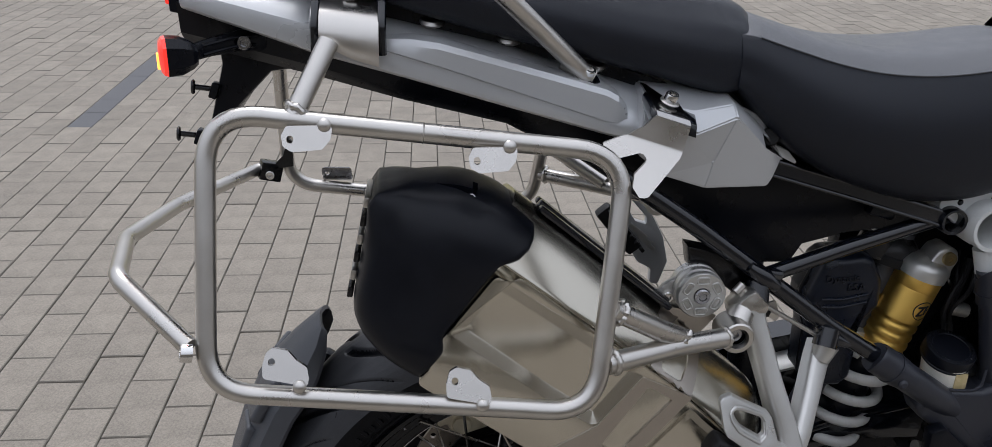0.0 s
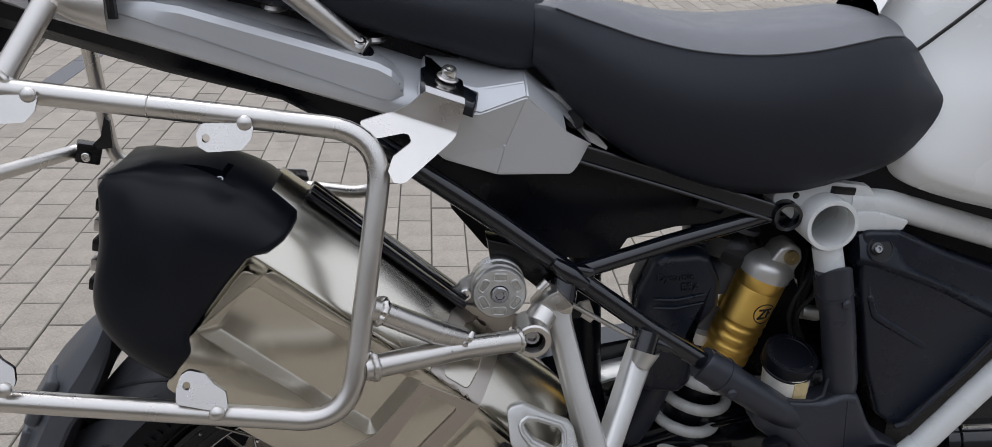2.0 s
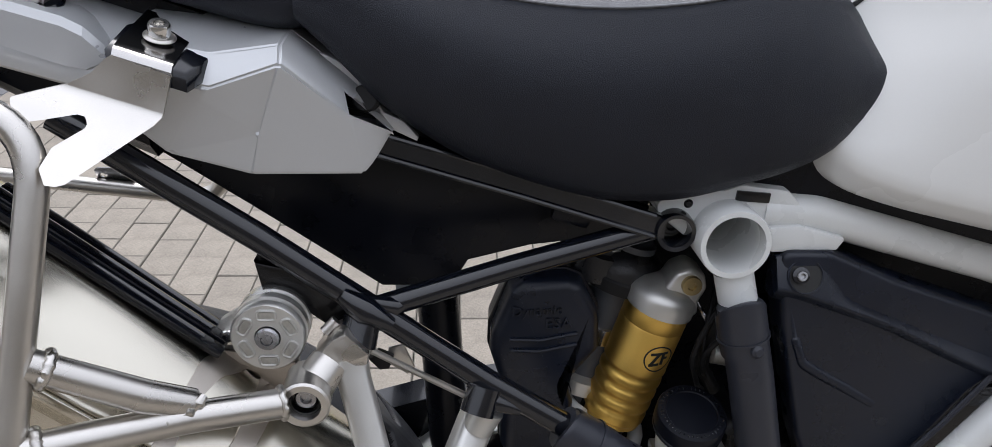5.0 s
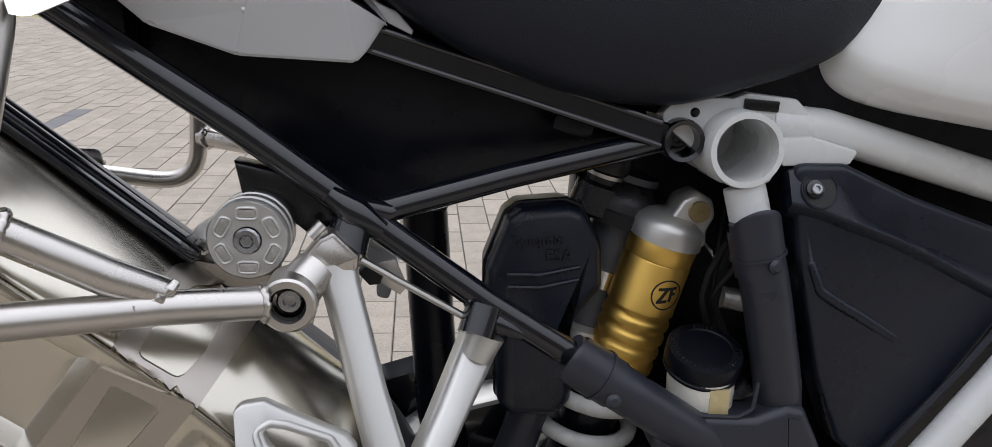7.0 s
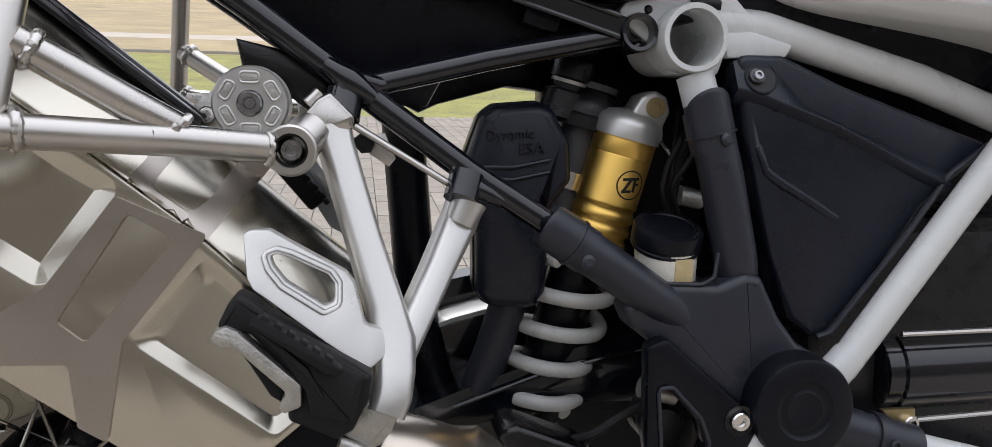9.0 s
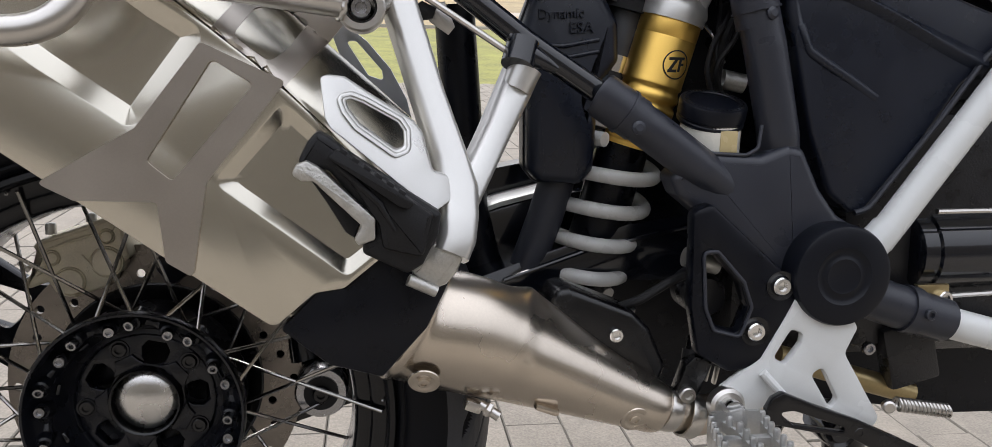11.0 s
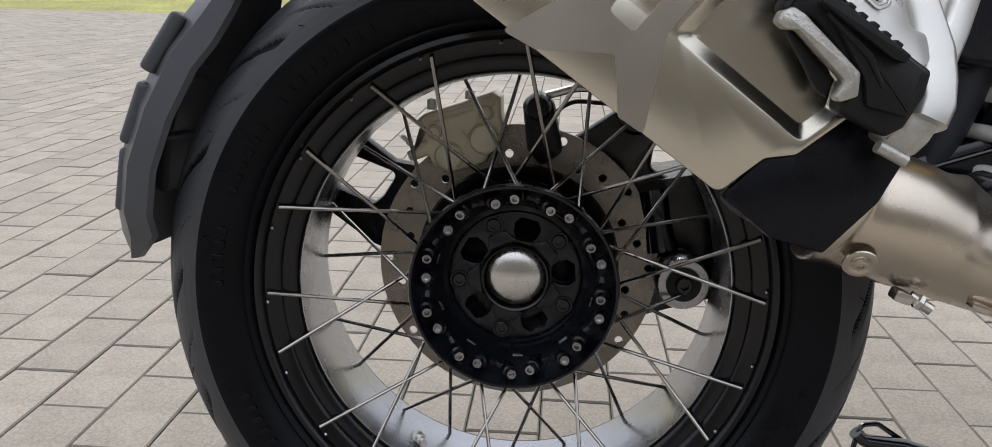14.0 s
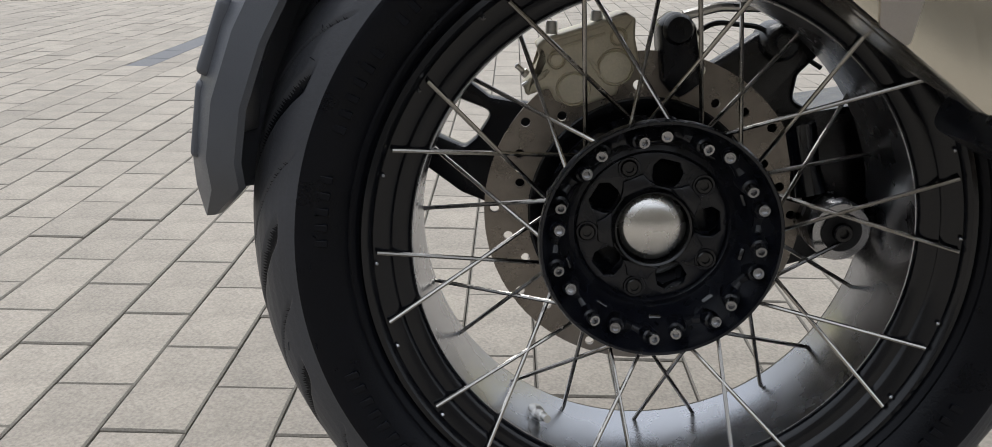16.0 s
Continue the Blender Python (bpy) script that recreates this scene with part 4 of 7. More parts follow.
def header_pipe():
    d, u, w = Vector((0.932, 0, -0.362)), Vector((0.362, 0, 0.932)), Vector((0, 1, 0))
    rows = [(0.000, -0.002, 0.0465, 0.0), (0.003, -0.002, 0.0495, 0.0), (0.0075, -0.002, 0.0497, 0.0), (0.0115, -0.0018, 0.0478, 0.0), (0.018, -0.0015, 0.0478, 0.0), (0.030, -0.0005, 0.0480, 0.0), (0.052, 0.0012, 0.0470, 0.0), (0.0686, 0.0010, 0.0450, 0.002), (0.080, 0.0004, 0.0432, 0.0070), (0.088, 0.0, 0.0419, 0.0110),
            (0.098, -0.0018, 0.0392, 0.0120), (0.110, -0.0026, 0.0374, 0.0110), (0.125, -0.0034, 0.0352, 0.0090), (0.140, -0.0042, 0.0330, 0.0070), (0.156, -0.0050, 0.0308, 0.0050), (0.172, -0.0060, 0.0286, 0.0036), (0.193, -0.0072, 0.0258, 0.0024), (0.212, -0.0080, 0.0236, 0.0014), (0.226, -0.0085, 0.0222, 0.0006), (0.233, -0.0085, 0.0200, 0.0)]
    rings = []
    for sa, p, r, h in spline(rows, 3):
        c = Vector((0.234, -0.166 + 0.08 * sa, 0.440)) + d * sa + u * p
        tilt = radians(9) * max(0.0, 1 - sa / 0.05)
        uu = u * math.cos(tilt) + d * math.sin(tilt)
        ring = []
        for k in range(96):
            a = 2 * math.pi * k / 96
            off = (a - radians(14) + math.pi) % (2 * math.pi) - math.pi
            rr = r + h * math.exp(-(off / radians(17 if off > 0 else 21)) ** 2)
            ring.append(c + uu * rr * math.cos(a) + w * rr * math.sin(a))
        rings.append(ring)
    pipe = part("exhaust_pipe", loft_bm(rings), HEADERM, bike, "brushed steel exhaust connecting pipe", 50)
    part("pipe_neck", tube_bm([(0.444, -0.147, 0.351), (0.480, -0.142, 0.338), (0.54, -0.10, 0.325), (0.60, -0.04, 0.32)], 0.0175, sides=24), HEADERM, pipe)
    for x in (0.455, 0.474):
        part("clamp_band", lathe_bm([(0.0174, -0.006), (0.0188, -0.006), (0.0194, -0.004), (0.0194, 0.004), (0.0188, 0.006), (0.0174, 0.006)], (x, -0.1455, 0.347 - (x - 0.455) * 0.36), (0.93, 0.12, -0.34), 28, True), STEEL, pipe)
    for x, y, z, ax in ((0.2440, -0.2085, 0.4000, (-0.1, -0.86, -0.5)), (0.286, -0.1905, 0.4590, (0.2, -0.55, 0.8)), (0.4185, -0.1720, 0.3485, (0.1, -0.9, -0.4))):
        v = Vector(ax).normalized()
        c = Vector((x, y, z))
        part("heat_shield_washer", lathe_bm([(0, -0.0006), (0.0122, -0.0022), (0.0118, -0.0012), (0.0095, -0.0004), (0.0082, -0.0006), (0.0070, -0.0014), (0, -0.0014)], c, v, 28), HEADERM, pipe)
        screw("shield_screw", *(c - v * 0.0012), 0.0046, pipe, HEADERM, v, 0.0020)
    # vent slots at the rim, drawn as black rods in place of shaded openings
    for k in range(6):
        a = radians(6 + 9 * k)
        c = Vector((0.2410, -0.166, 0.4375)) + (u * math.cos(a) - w * math.sin(a)) * 0.0484
        part("slot", tube_bm([c - d * 0.0022, c + d * 0.0022], 0.0014, sides=8), INKSHADE, pipe)
    clamp = part("pipe_clamp", box_bm((0.014, 0.014, 0.009), pose(0.283, -0.186, 0.3735, 0, 20, 0), 0.003), STEEL, pipe)
    part("clamp_bolt", tube_bm([(0.288, -0.188, 0.3745), (0.3025, -0.192, 0.3655)], 0.0042, sides=12), STEEL, pipe)
    part("clamp_nut", lathe_bm(disc_profile(0.0062, 0.006), (0.292, -0.189, 0.372), (0.8, -0.2, -0.5), 6), STEEL, pipe)
    part("pipe_lug", box_bm((0.020, 0.016, 0.006), pose(0.342, -0.180, 0.3665, 0, 20, 0), 0.0025), HEADERM, pipe)
    shield = [(0.350, 0.442), (0.356, 0.453), (0.366, 0.455), (0.422, 0.433), (0.437, 0.418), (0.452, 0.385), (0.446, 0.368), (0.410, 0.388), (0.380, 0.408)]
    part("pipe_shield", plate_bm(shield, -0.148, -0.10, bevel=0.006, segs=3, rnd=0.008), BLACKM, pipe, "black heat shield")
    screw("shield_screw", 0.4065, -0.1475, 0.4145, 0.0060, pipe, CHROME)


header_pipe()


# pannier frames
FT = 0.0092


def fy(z):
    return -0.208 + 0.295 * (z - 0.895)


TAB_LOWER = [(-0.0144, 0.0053), (-0.0147, 0.0157), (-0.0117, 0.0253), (-0.0055, 0.0286), (0.0074, 0.0261), (0.0149, 0.0186), (0.0242, 0.0132), (0.0259, 0.0045), (0.0244, -0.0013)]
TAB_UPPER = [(-0.0060, 0.0080), (-0.0100, 0.0005), (-0.0084, -0.0081), (-0.0006, -0.0121), (0.0248, -0.0103), (0.0318, -0.0026), (0.0337, 0.0084)]


def pannier_frame(left):
    w = (lambda p: (p[0] + 0.004, 2 * YM - p[1], p[2] + 0.026)) if left else (lambda p: p)
    corners = [(-0.308, 0.668), (-0.302, 0.904), (0.068, 0.868), (0.040, 0.626 if left else 0.640)]
    pts = fillet([w((x, fy(z), z)) for x, z in corners], 0.046, True, 10)
    fr = part("pannier_frame", tube_bm(pts, FT, True, 20), STEEL, bike, "welded satin stainless steel pannier frame")
    # tabs with studs
    for x, z, up in ((-0.226, 0.887, 0), (-0.066, 0.869, 0), (-0.243, 0.678, 1), (-0.082, 0.6575, 1)):
        if up:
            o = TAB_LOWER
            hole, stud = (-0.0067, 0.0178), (0.0179, -0.0012)
        else:
            o = TAB_UPPER
            hole, stud = (-0.0025, -0.0024), (0.0264, 0.0084)
        if left:
            # the far tabs are plain upright plates
            o, hole = [(-0.019, -0.006), (-0.0195, 0.0130), (-0.0165, 0.0165), (0.0190, 0.0160), (0.0225, 0.0130), (0.0225, -0.006)], (-0.0120, 0.0060)
            z -= 0.0402 * (x + 0.308) if up else 0
        o = [(x + a, z + b) for a, b in o]
        hole, stud = (x + hole[0], z + hole[1]), (x + stud[0], z + stud[1])
        zz = z
        bm = plate_bm(o, fy(zz) - FT - 0.003, fy(zz) - FT, [circle(*hole, 0.0031, 14)], tilt=0.55, z0=zz + (0 if up else 0.006), rnd=0.004)
        if left:
            bmesh.ops.transform(bm, matrix=Matrix.Translation((0.004, 2 * YM, 0.026)) @ Matrix.Diagonal((1, -1, 1, 1)), verts=bm.verts)
        # the far tabs are the same steel, darkened here for the shadow they stand in
        part("tab", bm, TABM if not left else BOLTM, fr, "flat welded tab with a hole")
        p = Vector(w((stud[0], fy(stud[1]) - FT - 0.003, stud[1])))
        ax = (0, 1 if left else -1, 0.29)
        part("stud", lathe_bm([(0, 0), (0.0058, 0), (0.0058, 0.003), (0.0042, 0.005), (0.002, 0.006), (0, 0.006)], p, ax, 16), STEEL, fr)
    zc = 0.904 - 0.0973 * (-0.115 + 0.302)
    part("tube_seam", lathe_bm([(FT - 0.0005, -0.0012), (FT + 0.0006, 0.0), (FT - 0.0005, 0.0012)], w((-0.115, fy(zc), zc)), (1, 0.0, -0.097), 20), STEEL, fr)
    # upper rear strut, lower struts to the footrest hanger
    part("strut", tube_bm([w((-0.228, fy(0.895) + 0.002, 0.898)), w((-0.198, -0.168, 0.958))], 0.0095, sides=18), STEEL, fr)
    part("weld_bead", weld_bm(w((-0.2245, fy(0.9) + 0.004, 0.904)), Vector(w((0.042, 0.04, 0.065))) - Vector(w((0, 0, 0))), 0.0100, 0.0040, 5), STEEL, fr)
    j1, j2 = (0.056, fy(0.731) + 0.002, 0.731), (0.050, fy(0.682) + 0.002, 0.682)
    part("strut", tube_bm([w(j1), w((0.110, -0.2350, 0.6975)), w((0.1350, -0.2215, 0.6830))], [0.0100, 0.0108, 0.0100], sides=18), STEEL, fr)
    part("strut", tube_bm([w(j2), w((0.133, -0.226, 0.676)), w((0.187, -0.203, 0.671))], 0.0102, sides=18), STEEL, fr)
    part("weld_bead", tube_bm(fillet([w((0.104, -0.2450, 0.682)), w((0.122, -0.2385, 0.679)), w((0.138, -0.2300, 0.684)), w((0.143, -0.2230, 0.6905))], 0.02), [0.0028 + 0.0012 * math.sin(k * 1.3) for k in range(18)], sides=10), STEEL, fr)
    for p, ax in ((j1, (1, 0.4, -0.6)), (j2, (1, 0.5, 0))):
        ax = Vector((ax[0], -ax[1] if left else ax[1], ax[2])).normalized()
        part("weld_bead", weld_bm(Vector(w(p)) + ax * 0.0095, ax, 0.0100, 0.0040, p[2] * 9), STEEL, fr)
    part("mount_sleeve", lathe_bm([(0.0112, -0.014), (0.0155, -0.014), (0.0170, -0.0125), (0.0170, 0.018), (0.0112, 0.018)], w((0.201, -0.190, 0.669)), (0, -1 if left else 1, 0), 40, True), STEEL, fr)
    part("weld_bead", weld_bm(w((0.1868, -0.2025, 0.671)), Vector(w((0.2, 0.08, 0.0))) - Vector(w((0, 0, 0))), 0.0102, 0.0028, 3), STEEL, fr)
    part("sleeve_ring", lathe_bm([(0.0096, 0.0), (0.0113, 0.0), (0.0113, 0.006), (0.0096, 0.006)], w((0.201, -0.1975, 0.669)), (0, -1 if left else 1, 0), 32, True), BLACKM, fr)
    screw("sleeve_screw", *w((0.201, -0.1900, 0.669)), 0.0080, fr, BOLTM, (0, 1 if left else -1, 0), 0.005)
    return fr


near_frame = pannier_frame(False)
far_frame = pannier_frame(True)


FOLD_AT, FOLD_UP = (0.0980, 0.0, 0.8700), (0.292, 0.0, 0.956)


def frame_brackets():
    # upper front bracket: bent sheet from the frame up over the rail
    lowp = [(0.0475, 0.8745), (0.0746, 0.8797), (0.0882, 0.886), (0.0965, 0.8938), (0.1007, 0.8965), (0.1333, 0.8845), (0.1266, 0.8608), (0.1232, 0.8573), (0.0854, 0.8341), (0.0811, 0.8335), (0.0757, 0.8345), (0.071, 0.8418), (0.0746, 0.8505), (0.0883, 0.8581), (0.089, 0.8599), (0.087, 0.8635), (0.0829, 0.8647), (0.0644, 0.863), (0.0534, 0.8624)]
    bm = plate_bm(lowp, -0.1914, -0.1884, rnd=0.0015)
    # folded along a line below its upper edge
    for off in (-0.0022, -0.0007, 0.0007, 0.0022):
        bmesh.ops.bisect_plane(bm, geom=bm.verts[:] + bm.edges[:] + bm.faces[:], plane_co=Vector(FOLD_AT) + Vector((0, 0, off)), plane_no=Vector(FOLD_UP), dist=1e-6)
    def fold(x, z):
        d = (x - FOLD_AT[0]) * FOLD_UP[0] + (z - FOLD_AT[2]) * FOLD_UP[2]
        return 0.5 * (1.22 + 0.10) * d - 0.5 * (1.22 - 0.10) * math.sqrt(d * d + 2e-6)
    warp(bm, fold)
    part("mount_bracket", bm, STEEL, near_frame, "bent sheet steel mounting bracket")
    bm = bmesh.new()
    rings = []
    for y, z, dz in ((-0.1888, 0.8965, 0.0100), (-0.1860, 0.8995, 0.0102), (-0.1820, 0.9014, 0.0104), (-0.1770, 0.9024, 0.0106), (-0.150, 0.9075, 0.0106), (-0.118, 0.913, 0.0106)):
        rings.append([(0.1007, y, z), (0.1335, y, z - dz), (0.1335, y + 0.002, z - dz - 0.003), (0.1007, y + 0.002, z - 0.003)])
    ring_faces(bm, rings)
    # one sheet with the bracket, coloured darker to suggest the seat mirrored in it
    part("bracket_flange", bm, POLISHED, near_frame, "folded upper flange of the bracket", smooth=60)
    # black rubber pad under the flange
    top = [Vector((x, y, 0.9004 + (y + 0.177) * 0.19 - (x - 0.1007) * 0.32)) for x, y in ((0.0962, -0.1855), (0.0960, -0.147), (0.1118, -0.1118), (0.1374, -0.1046), (0.1452, -0.1115), (0.1502, -0.144), (0.1405, -0.1850))]
    mid_ = sum(top, Vector()) / len(top)
    bm = bmesh.new()
    ring_faces(bm, [[p + Vector((0, 0, -0.012)) for p in top], [p + Vector((0, 0, -0.0012)) for p in top], [p.lerp(mid_, 0.03) for p in top]])
    part("bracket_pad", bm, BLACKG, near_frame, "black rubber bracket pad", smooth=50)
    screw("bracket_bolt", 0.1200, -0.160, 0.9040, 0.0068, near_frame, CHROME, (0.2, -0.35, 0.93), 0.008)
    part("bracket_washer", lathe_bm(disc_profile(0.0098, 0.0025), (0.1195, -0.159, 0.9015), (0.25, -0.25, 0.93), 24), STEEL, near_frame)
    # upper rear bracket over the rail
    bm = bmesh.new()
    rings = []
    for y, z in ((-0.1690, 0.947), (-0.1700, 0.958), (-0.1685, 0.968), (-0.163, 0.979), (-0.152, 0.987), (-0.135, 0.992), (-0.110, 0.995), (-0.050, 0.998)):
        k = max(0.0, min(1.0, (0.968 - z) / 0.028))
        rings.append([(-0.2065, y, z + 0.016 * k), (-0.178, y - 0.0006, z - 0.003 + 0.002 * k), (-0.154, y, z - 0.006 - 0.004 * k), (-0.154, y + 0.003, z - 0.009 - 0.004 * k), (-0.178, y + 0.0024, z - 0.006 + 0.002 * k), (-0.2065, y + 0.003, z - 0.003 + 0.016 * k)])
    ring_faces(bm, rings)
    part("mount_bracket", bm, STEEL, near_frame, "bent sheet steel mounting bracket", 60)
    for xa in (-0.211, -0.1515):
        part("bracket_edge", tube_bm(fillet([(xa, -0.158, 0.945), (xa, -0.160, 0.972), (xa, -0.140, 0.992), (xa, -0.06, 1.002)], 0.012), 0.0042, sides=8), BLACKG, near_frame)
    screw("bracket_bolt", -0.180, -0.128, 0.992, 0.0085, near_frame, CHROME, (0, -0.2, 1), 0.005)
    # rear loop that joins both frames
    loop = fillet([(-0.322, -0.262, 0.706), (-0.392, -0.215, 0.752), (-0.420, -0.10, 0.745), (-0.402, 0.03, 0.735), (-0.345, 0.205, 0.722), (-0.325, 0.215, 0.725)], 0.03)
    lp = part("joining_loop", tube_bm(loop, 0.0088, sides=18), STEEL, near_frame, "bent steel tube joining both pannier frames")
    screw("loop_bolt", -0.318, -0.270, 0.704, 0.0085, near_frame, CHROME, (-0.9, -0.3, 0.2), 0.010)
    part("loop_clamp", box_bm((0.030, 0.022, 0.026), pose(-0.325, 0.205, 0.722, 0, 15, 20), 0.003), BLACKM, near_frame, "black clamp block")
    part("clamp_ear", plate_bm([(-0.325, 0.725), (-0.305, 0.745), (-0.298, 0.770), (-0.292, 0.765), (-0.292, 0.730)], 0.198, 0.204), BLACKM, near_frame)
    screw("clamp_bolt", -0.323, 0.192, 0.720, 0.006, near_frame, CHROME)


frame_brackets()


# tail: silver rail, black underside, lamp, plate hanger
def tail():
    secs = []
    for x, zl, zf, zt in ((-0.330, 0.982, 0.998, 1.015), (-0.213, 0.942, 0.968, 0.986), (-0.132, 0.921, 0.943, 0.968), (-0.03, 0.893, 0.914, 0.946), (0.068, 0.866, 0.886, 0.916), (0.094, 0.862, 0.880, 0.908), (0.135, 0.866, 0.884, 0.900)):
        o_ = -0.010 * min(1.0, max(0.0, (x + 0.2) / 0.2))
        secs.append([(x, -0.060, zl), (x, -0.138 + o_, zl), (x, -0.143 + o_, zl + 0.003), (x, -0.1445 + o_, (zl + zf) / 2), (x, -0.142 + o_, zf), (x, -0.134 + o_, zf + 0.006), (x, -0.120 + o_, zt - 0.006), (x, -0.108, zt), (x, -0.060, zt + 0.002)])
    rail = part("tail_rail", loft_bm(secs), SILVERP, bike, "silver painted tail side rail", 40)
    strip = []
    for x, zu, zl in ((-0.162, 0.955, 0.946), (-0.125, 0.956, 0.936), (-0.10, 0.953, 0.929), (0.0, 0.9275, 0.8975), (0.060, 0.911, 0.878), (0.072, 0.905, 0.876), (0.082, 0.893, 0.880)):
        d = 0.002 if x in (-0.162, 0.082) else 0.0065
        q_ = 0.008 * min(1.0, max(0.0, (x + 0.2) / 0.2))
        strip.append([(x, -0.1405 - q_, zl + 0.003), (x, -0.1415 - d - q_, zl + 0.005), (x, -0.1405 - d - q_, zu - 0.004), (x, -0.137 - d - q_, zu + 0.0015), (x, -0.130 - q_, zu + 0.004), (x, -0.118, zu + 0.004), (x, -0.118, zl)])
    part("rail_strip", loft_bm(strip), SILVERP, rail, "raised silver grab strip", 28)
    # faceted side cover with a rounded crown
    V = {"m": (0.094, -0.162, 0.850), "a": (0.118, -0.163, 0.830), "b": (0.167, -0.151, 0.8125), "c": (0.238, -0.1360, 0.8090), "d": (0.245, -0.131, 0.8165), "e": (0.2575, -0.119, 0.8360), "f": (0.2307, -0.142, 0.8520), "g": (0.190, -0.158, 0.8870), "h": (0.174, -0.150, 0.839),
         "i": (0.147, -0.169, 0.8730), "s": (0.141, -0.165, 0.8660), "n": (0.094, -0.165, 0.884), "o": (0.096, -0.152, 0.902), "p": (0.146, -0.155, 0.892), "q": (0.189, -0.146, 0.8975), "r": (0.2340, -0.130, 0.8600), "t": (0.100, -0.118, 0.912), "u": (0.148, -0.116, 0.9075), "v": (0.190, -0.113, 0.9030), "w": (0.238, -0.112, 0.8640), "x": (0.2590, -0.110, 0.8400)}
    bm = bmesh.new()
    v = {k: bm.verts.new(p) for k, p in V.items()}
    back = {k: bm.verts.new((p[0], p[1] + 0.03, p[2])) for k, p in V.items()}
    for f in ("bcfgh", "cdef", "abh", "ahs", "shgi", "masn", "nsi", "noi", "oip", "pigq", "gfrq", "ferx", "otup", "puvq", "qvwr", "rwx"):
        bm.faces.new([v[q] for q in f])
    order = "mabcdexwvuton"
    for p, q in zip(order, order[1:] + order[0]):
        bm.faces.new([v[p], v[q], back[q], back[p]])
    bmesh.ops.recalc_face_normals(bm, faces=bm.faces)
    bmesh.ops.bevel(bm, geom=[e for e in bm.edges if len(e.link_faces) == 2], offset=0.0016, segments=2, affect="EDGES")
    cover = part("side_cover", bm, SILVERP, bike, "faceted silver side cover", 30)
    tongue = [(0.1993, 0.8908), (0.2143, 0.8856), (0.2276, 0.8790), (0.2433, 0.8607), (0.2511, 0.8475), (0.2640, 0.8419), (0.2749, 0.8299), (0.2736, 0.8269), (0.2572, 0.8346), (0.2410, 0.8488), (0.2306, 0.8628)]
    part("cover_tongue", plate_bm(tongue, -0.117, -0.109, bevel=0.0015), SILVERP, cover)
    part("cover_plug", lathe_bm(disc_profile(0.0095, 0.010), (0.2390, -0.126, 0.8590), (0.2, 1, -0.2), 18), RUBBERB, cover)
    # black underside
    secs = []
    for x, zt, zb in ((-0.34, 0.985, 0.945), (-0.223, 0.95, 0.915), (-0.133, 0.925, 0.890), (-0.03, 0.90, 0.866), (0.02, 0.89, 0.840), (0.09, 0.875, 0.808)):
        secs.append([(x, -0.118, zt), (x, -0.112, zb + 0.012), (x, -0.098, zb), (x, 0.056, zb), (x, 0.070, zb + 0.012), (x, 0.076, zt)])
    part("tail_underside", loft_bm(secs), BLACKP, bike, "black plastic tail underside")
    part("tail_body", loft_bm([[(x, -0.105, z0), (x, -0.105, z1), (x, 0.065, z1), (x, 0.065, z0)] for x, z0, z1 in ((-0.35, 0.975, 1.03), (-0.2, 0.94, 1.01), (0.0, 0.88, 0.95), (0.13, 0.85, 0.91), (0.22, 0.84, 0.87))]), BLACKP, bike)
    # number plate hanger
    o = [(-0.322, 0.968), (-0.316, 0.945), (-0.314, 0.920), (-0.330, 0.862), (-0.350, 0.821), (-0.342, 0.818), (-0.300, 0.878), (-0.266, 0.913), (-0.234, 0.917), (-0.21, 0.94), (-0.23, 0.968)]
    hang = part("plate_hanger", plate_bm(o, -0.075, 0.035, bevel=0.004, rnd=0.006), BLACKP, bike, "black number plate hanger")
    for x, z in ((-0.331, 0.898), (-0.350, 0.850)):
        part("hanger_screw", tube_bm([(x + 0.012, -0.072, z - 0.004), (x - 0.010, -0.078, z)], 0.0028, sides=10), BLACKM, hang)
        part("screw_head", lathe_bm(disc_profile(0.0075, 0.004), (x - 0.010, -0.078, z), (-1, -0.2, 0.1), 16), BLACKM, hang)
        part("hanger_nut", box_bm((0.008, 0.014, 0.016), pose(x + 0.008, -0.074, z - 0.004, 0, 20, 0), 0.002), BLACKP, hang)
    # indicator lamp
    stalk = part("indicator_lamp", loft_bm([[(x, y - w_, z - 0.4 * h_), (x, y - w_, z + 0.4 * h_), (x, y - 0.4 * w_, z + h_), (x, y + w_, z + h_), (x, y + w_, z - h_), (x, y - 0.4 * w_, z - h_)] for x, y, z, w_, h_ in ((-0.262, -0.105, 0.951, 0.012, 0.0105), (-0.285, -0.118, 0.951, 0.011, 0.0098), (-0.305, -0.145, 0.949, 0.009, 0.0080), (-0.318, -0.165, 0.947, 0.008, 0.0072))]), BLACKP, bike, "black turn lamp with a lit red lens")
    for dz in (-0.004, 0.004):
        part("stalk_rib", tube_bm([(-0.270, -0.122, 0.951 + dz), (-0.290, -0.134, 0.951 + dz), (-0.310, -0.160, 0.948 + dz)], 0.0018, sides=8), BLACKP, stalk)
    ax = Vector((-0.90, -0.30, 0.0)).normalized()
    side = Vector((0.30, -0.90, 0)).normalized()
    def lamp_ring(c, hw, hh):
        return [c + side * hw * x + Vector((0, 0, 1)) * hh * z for x, z in ((-0.6, -1), (0.6, -1), (1, -0.55), (1, 0.55), (0.6, 1), (-0.6, 1), (-1, 0.55), (-1, -0.55))]
    c = Vector((-0.312, -0.172, 0.9465))
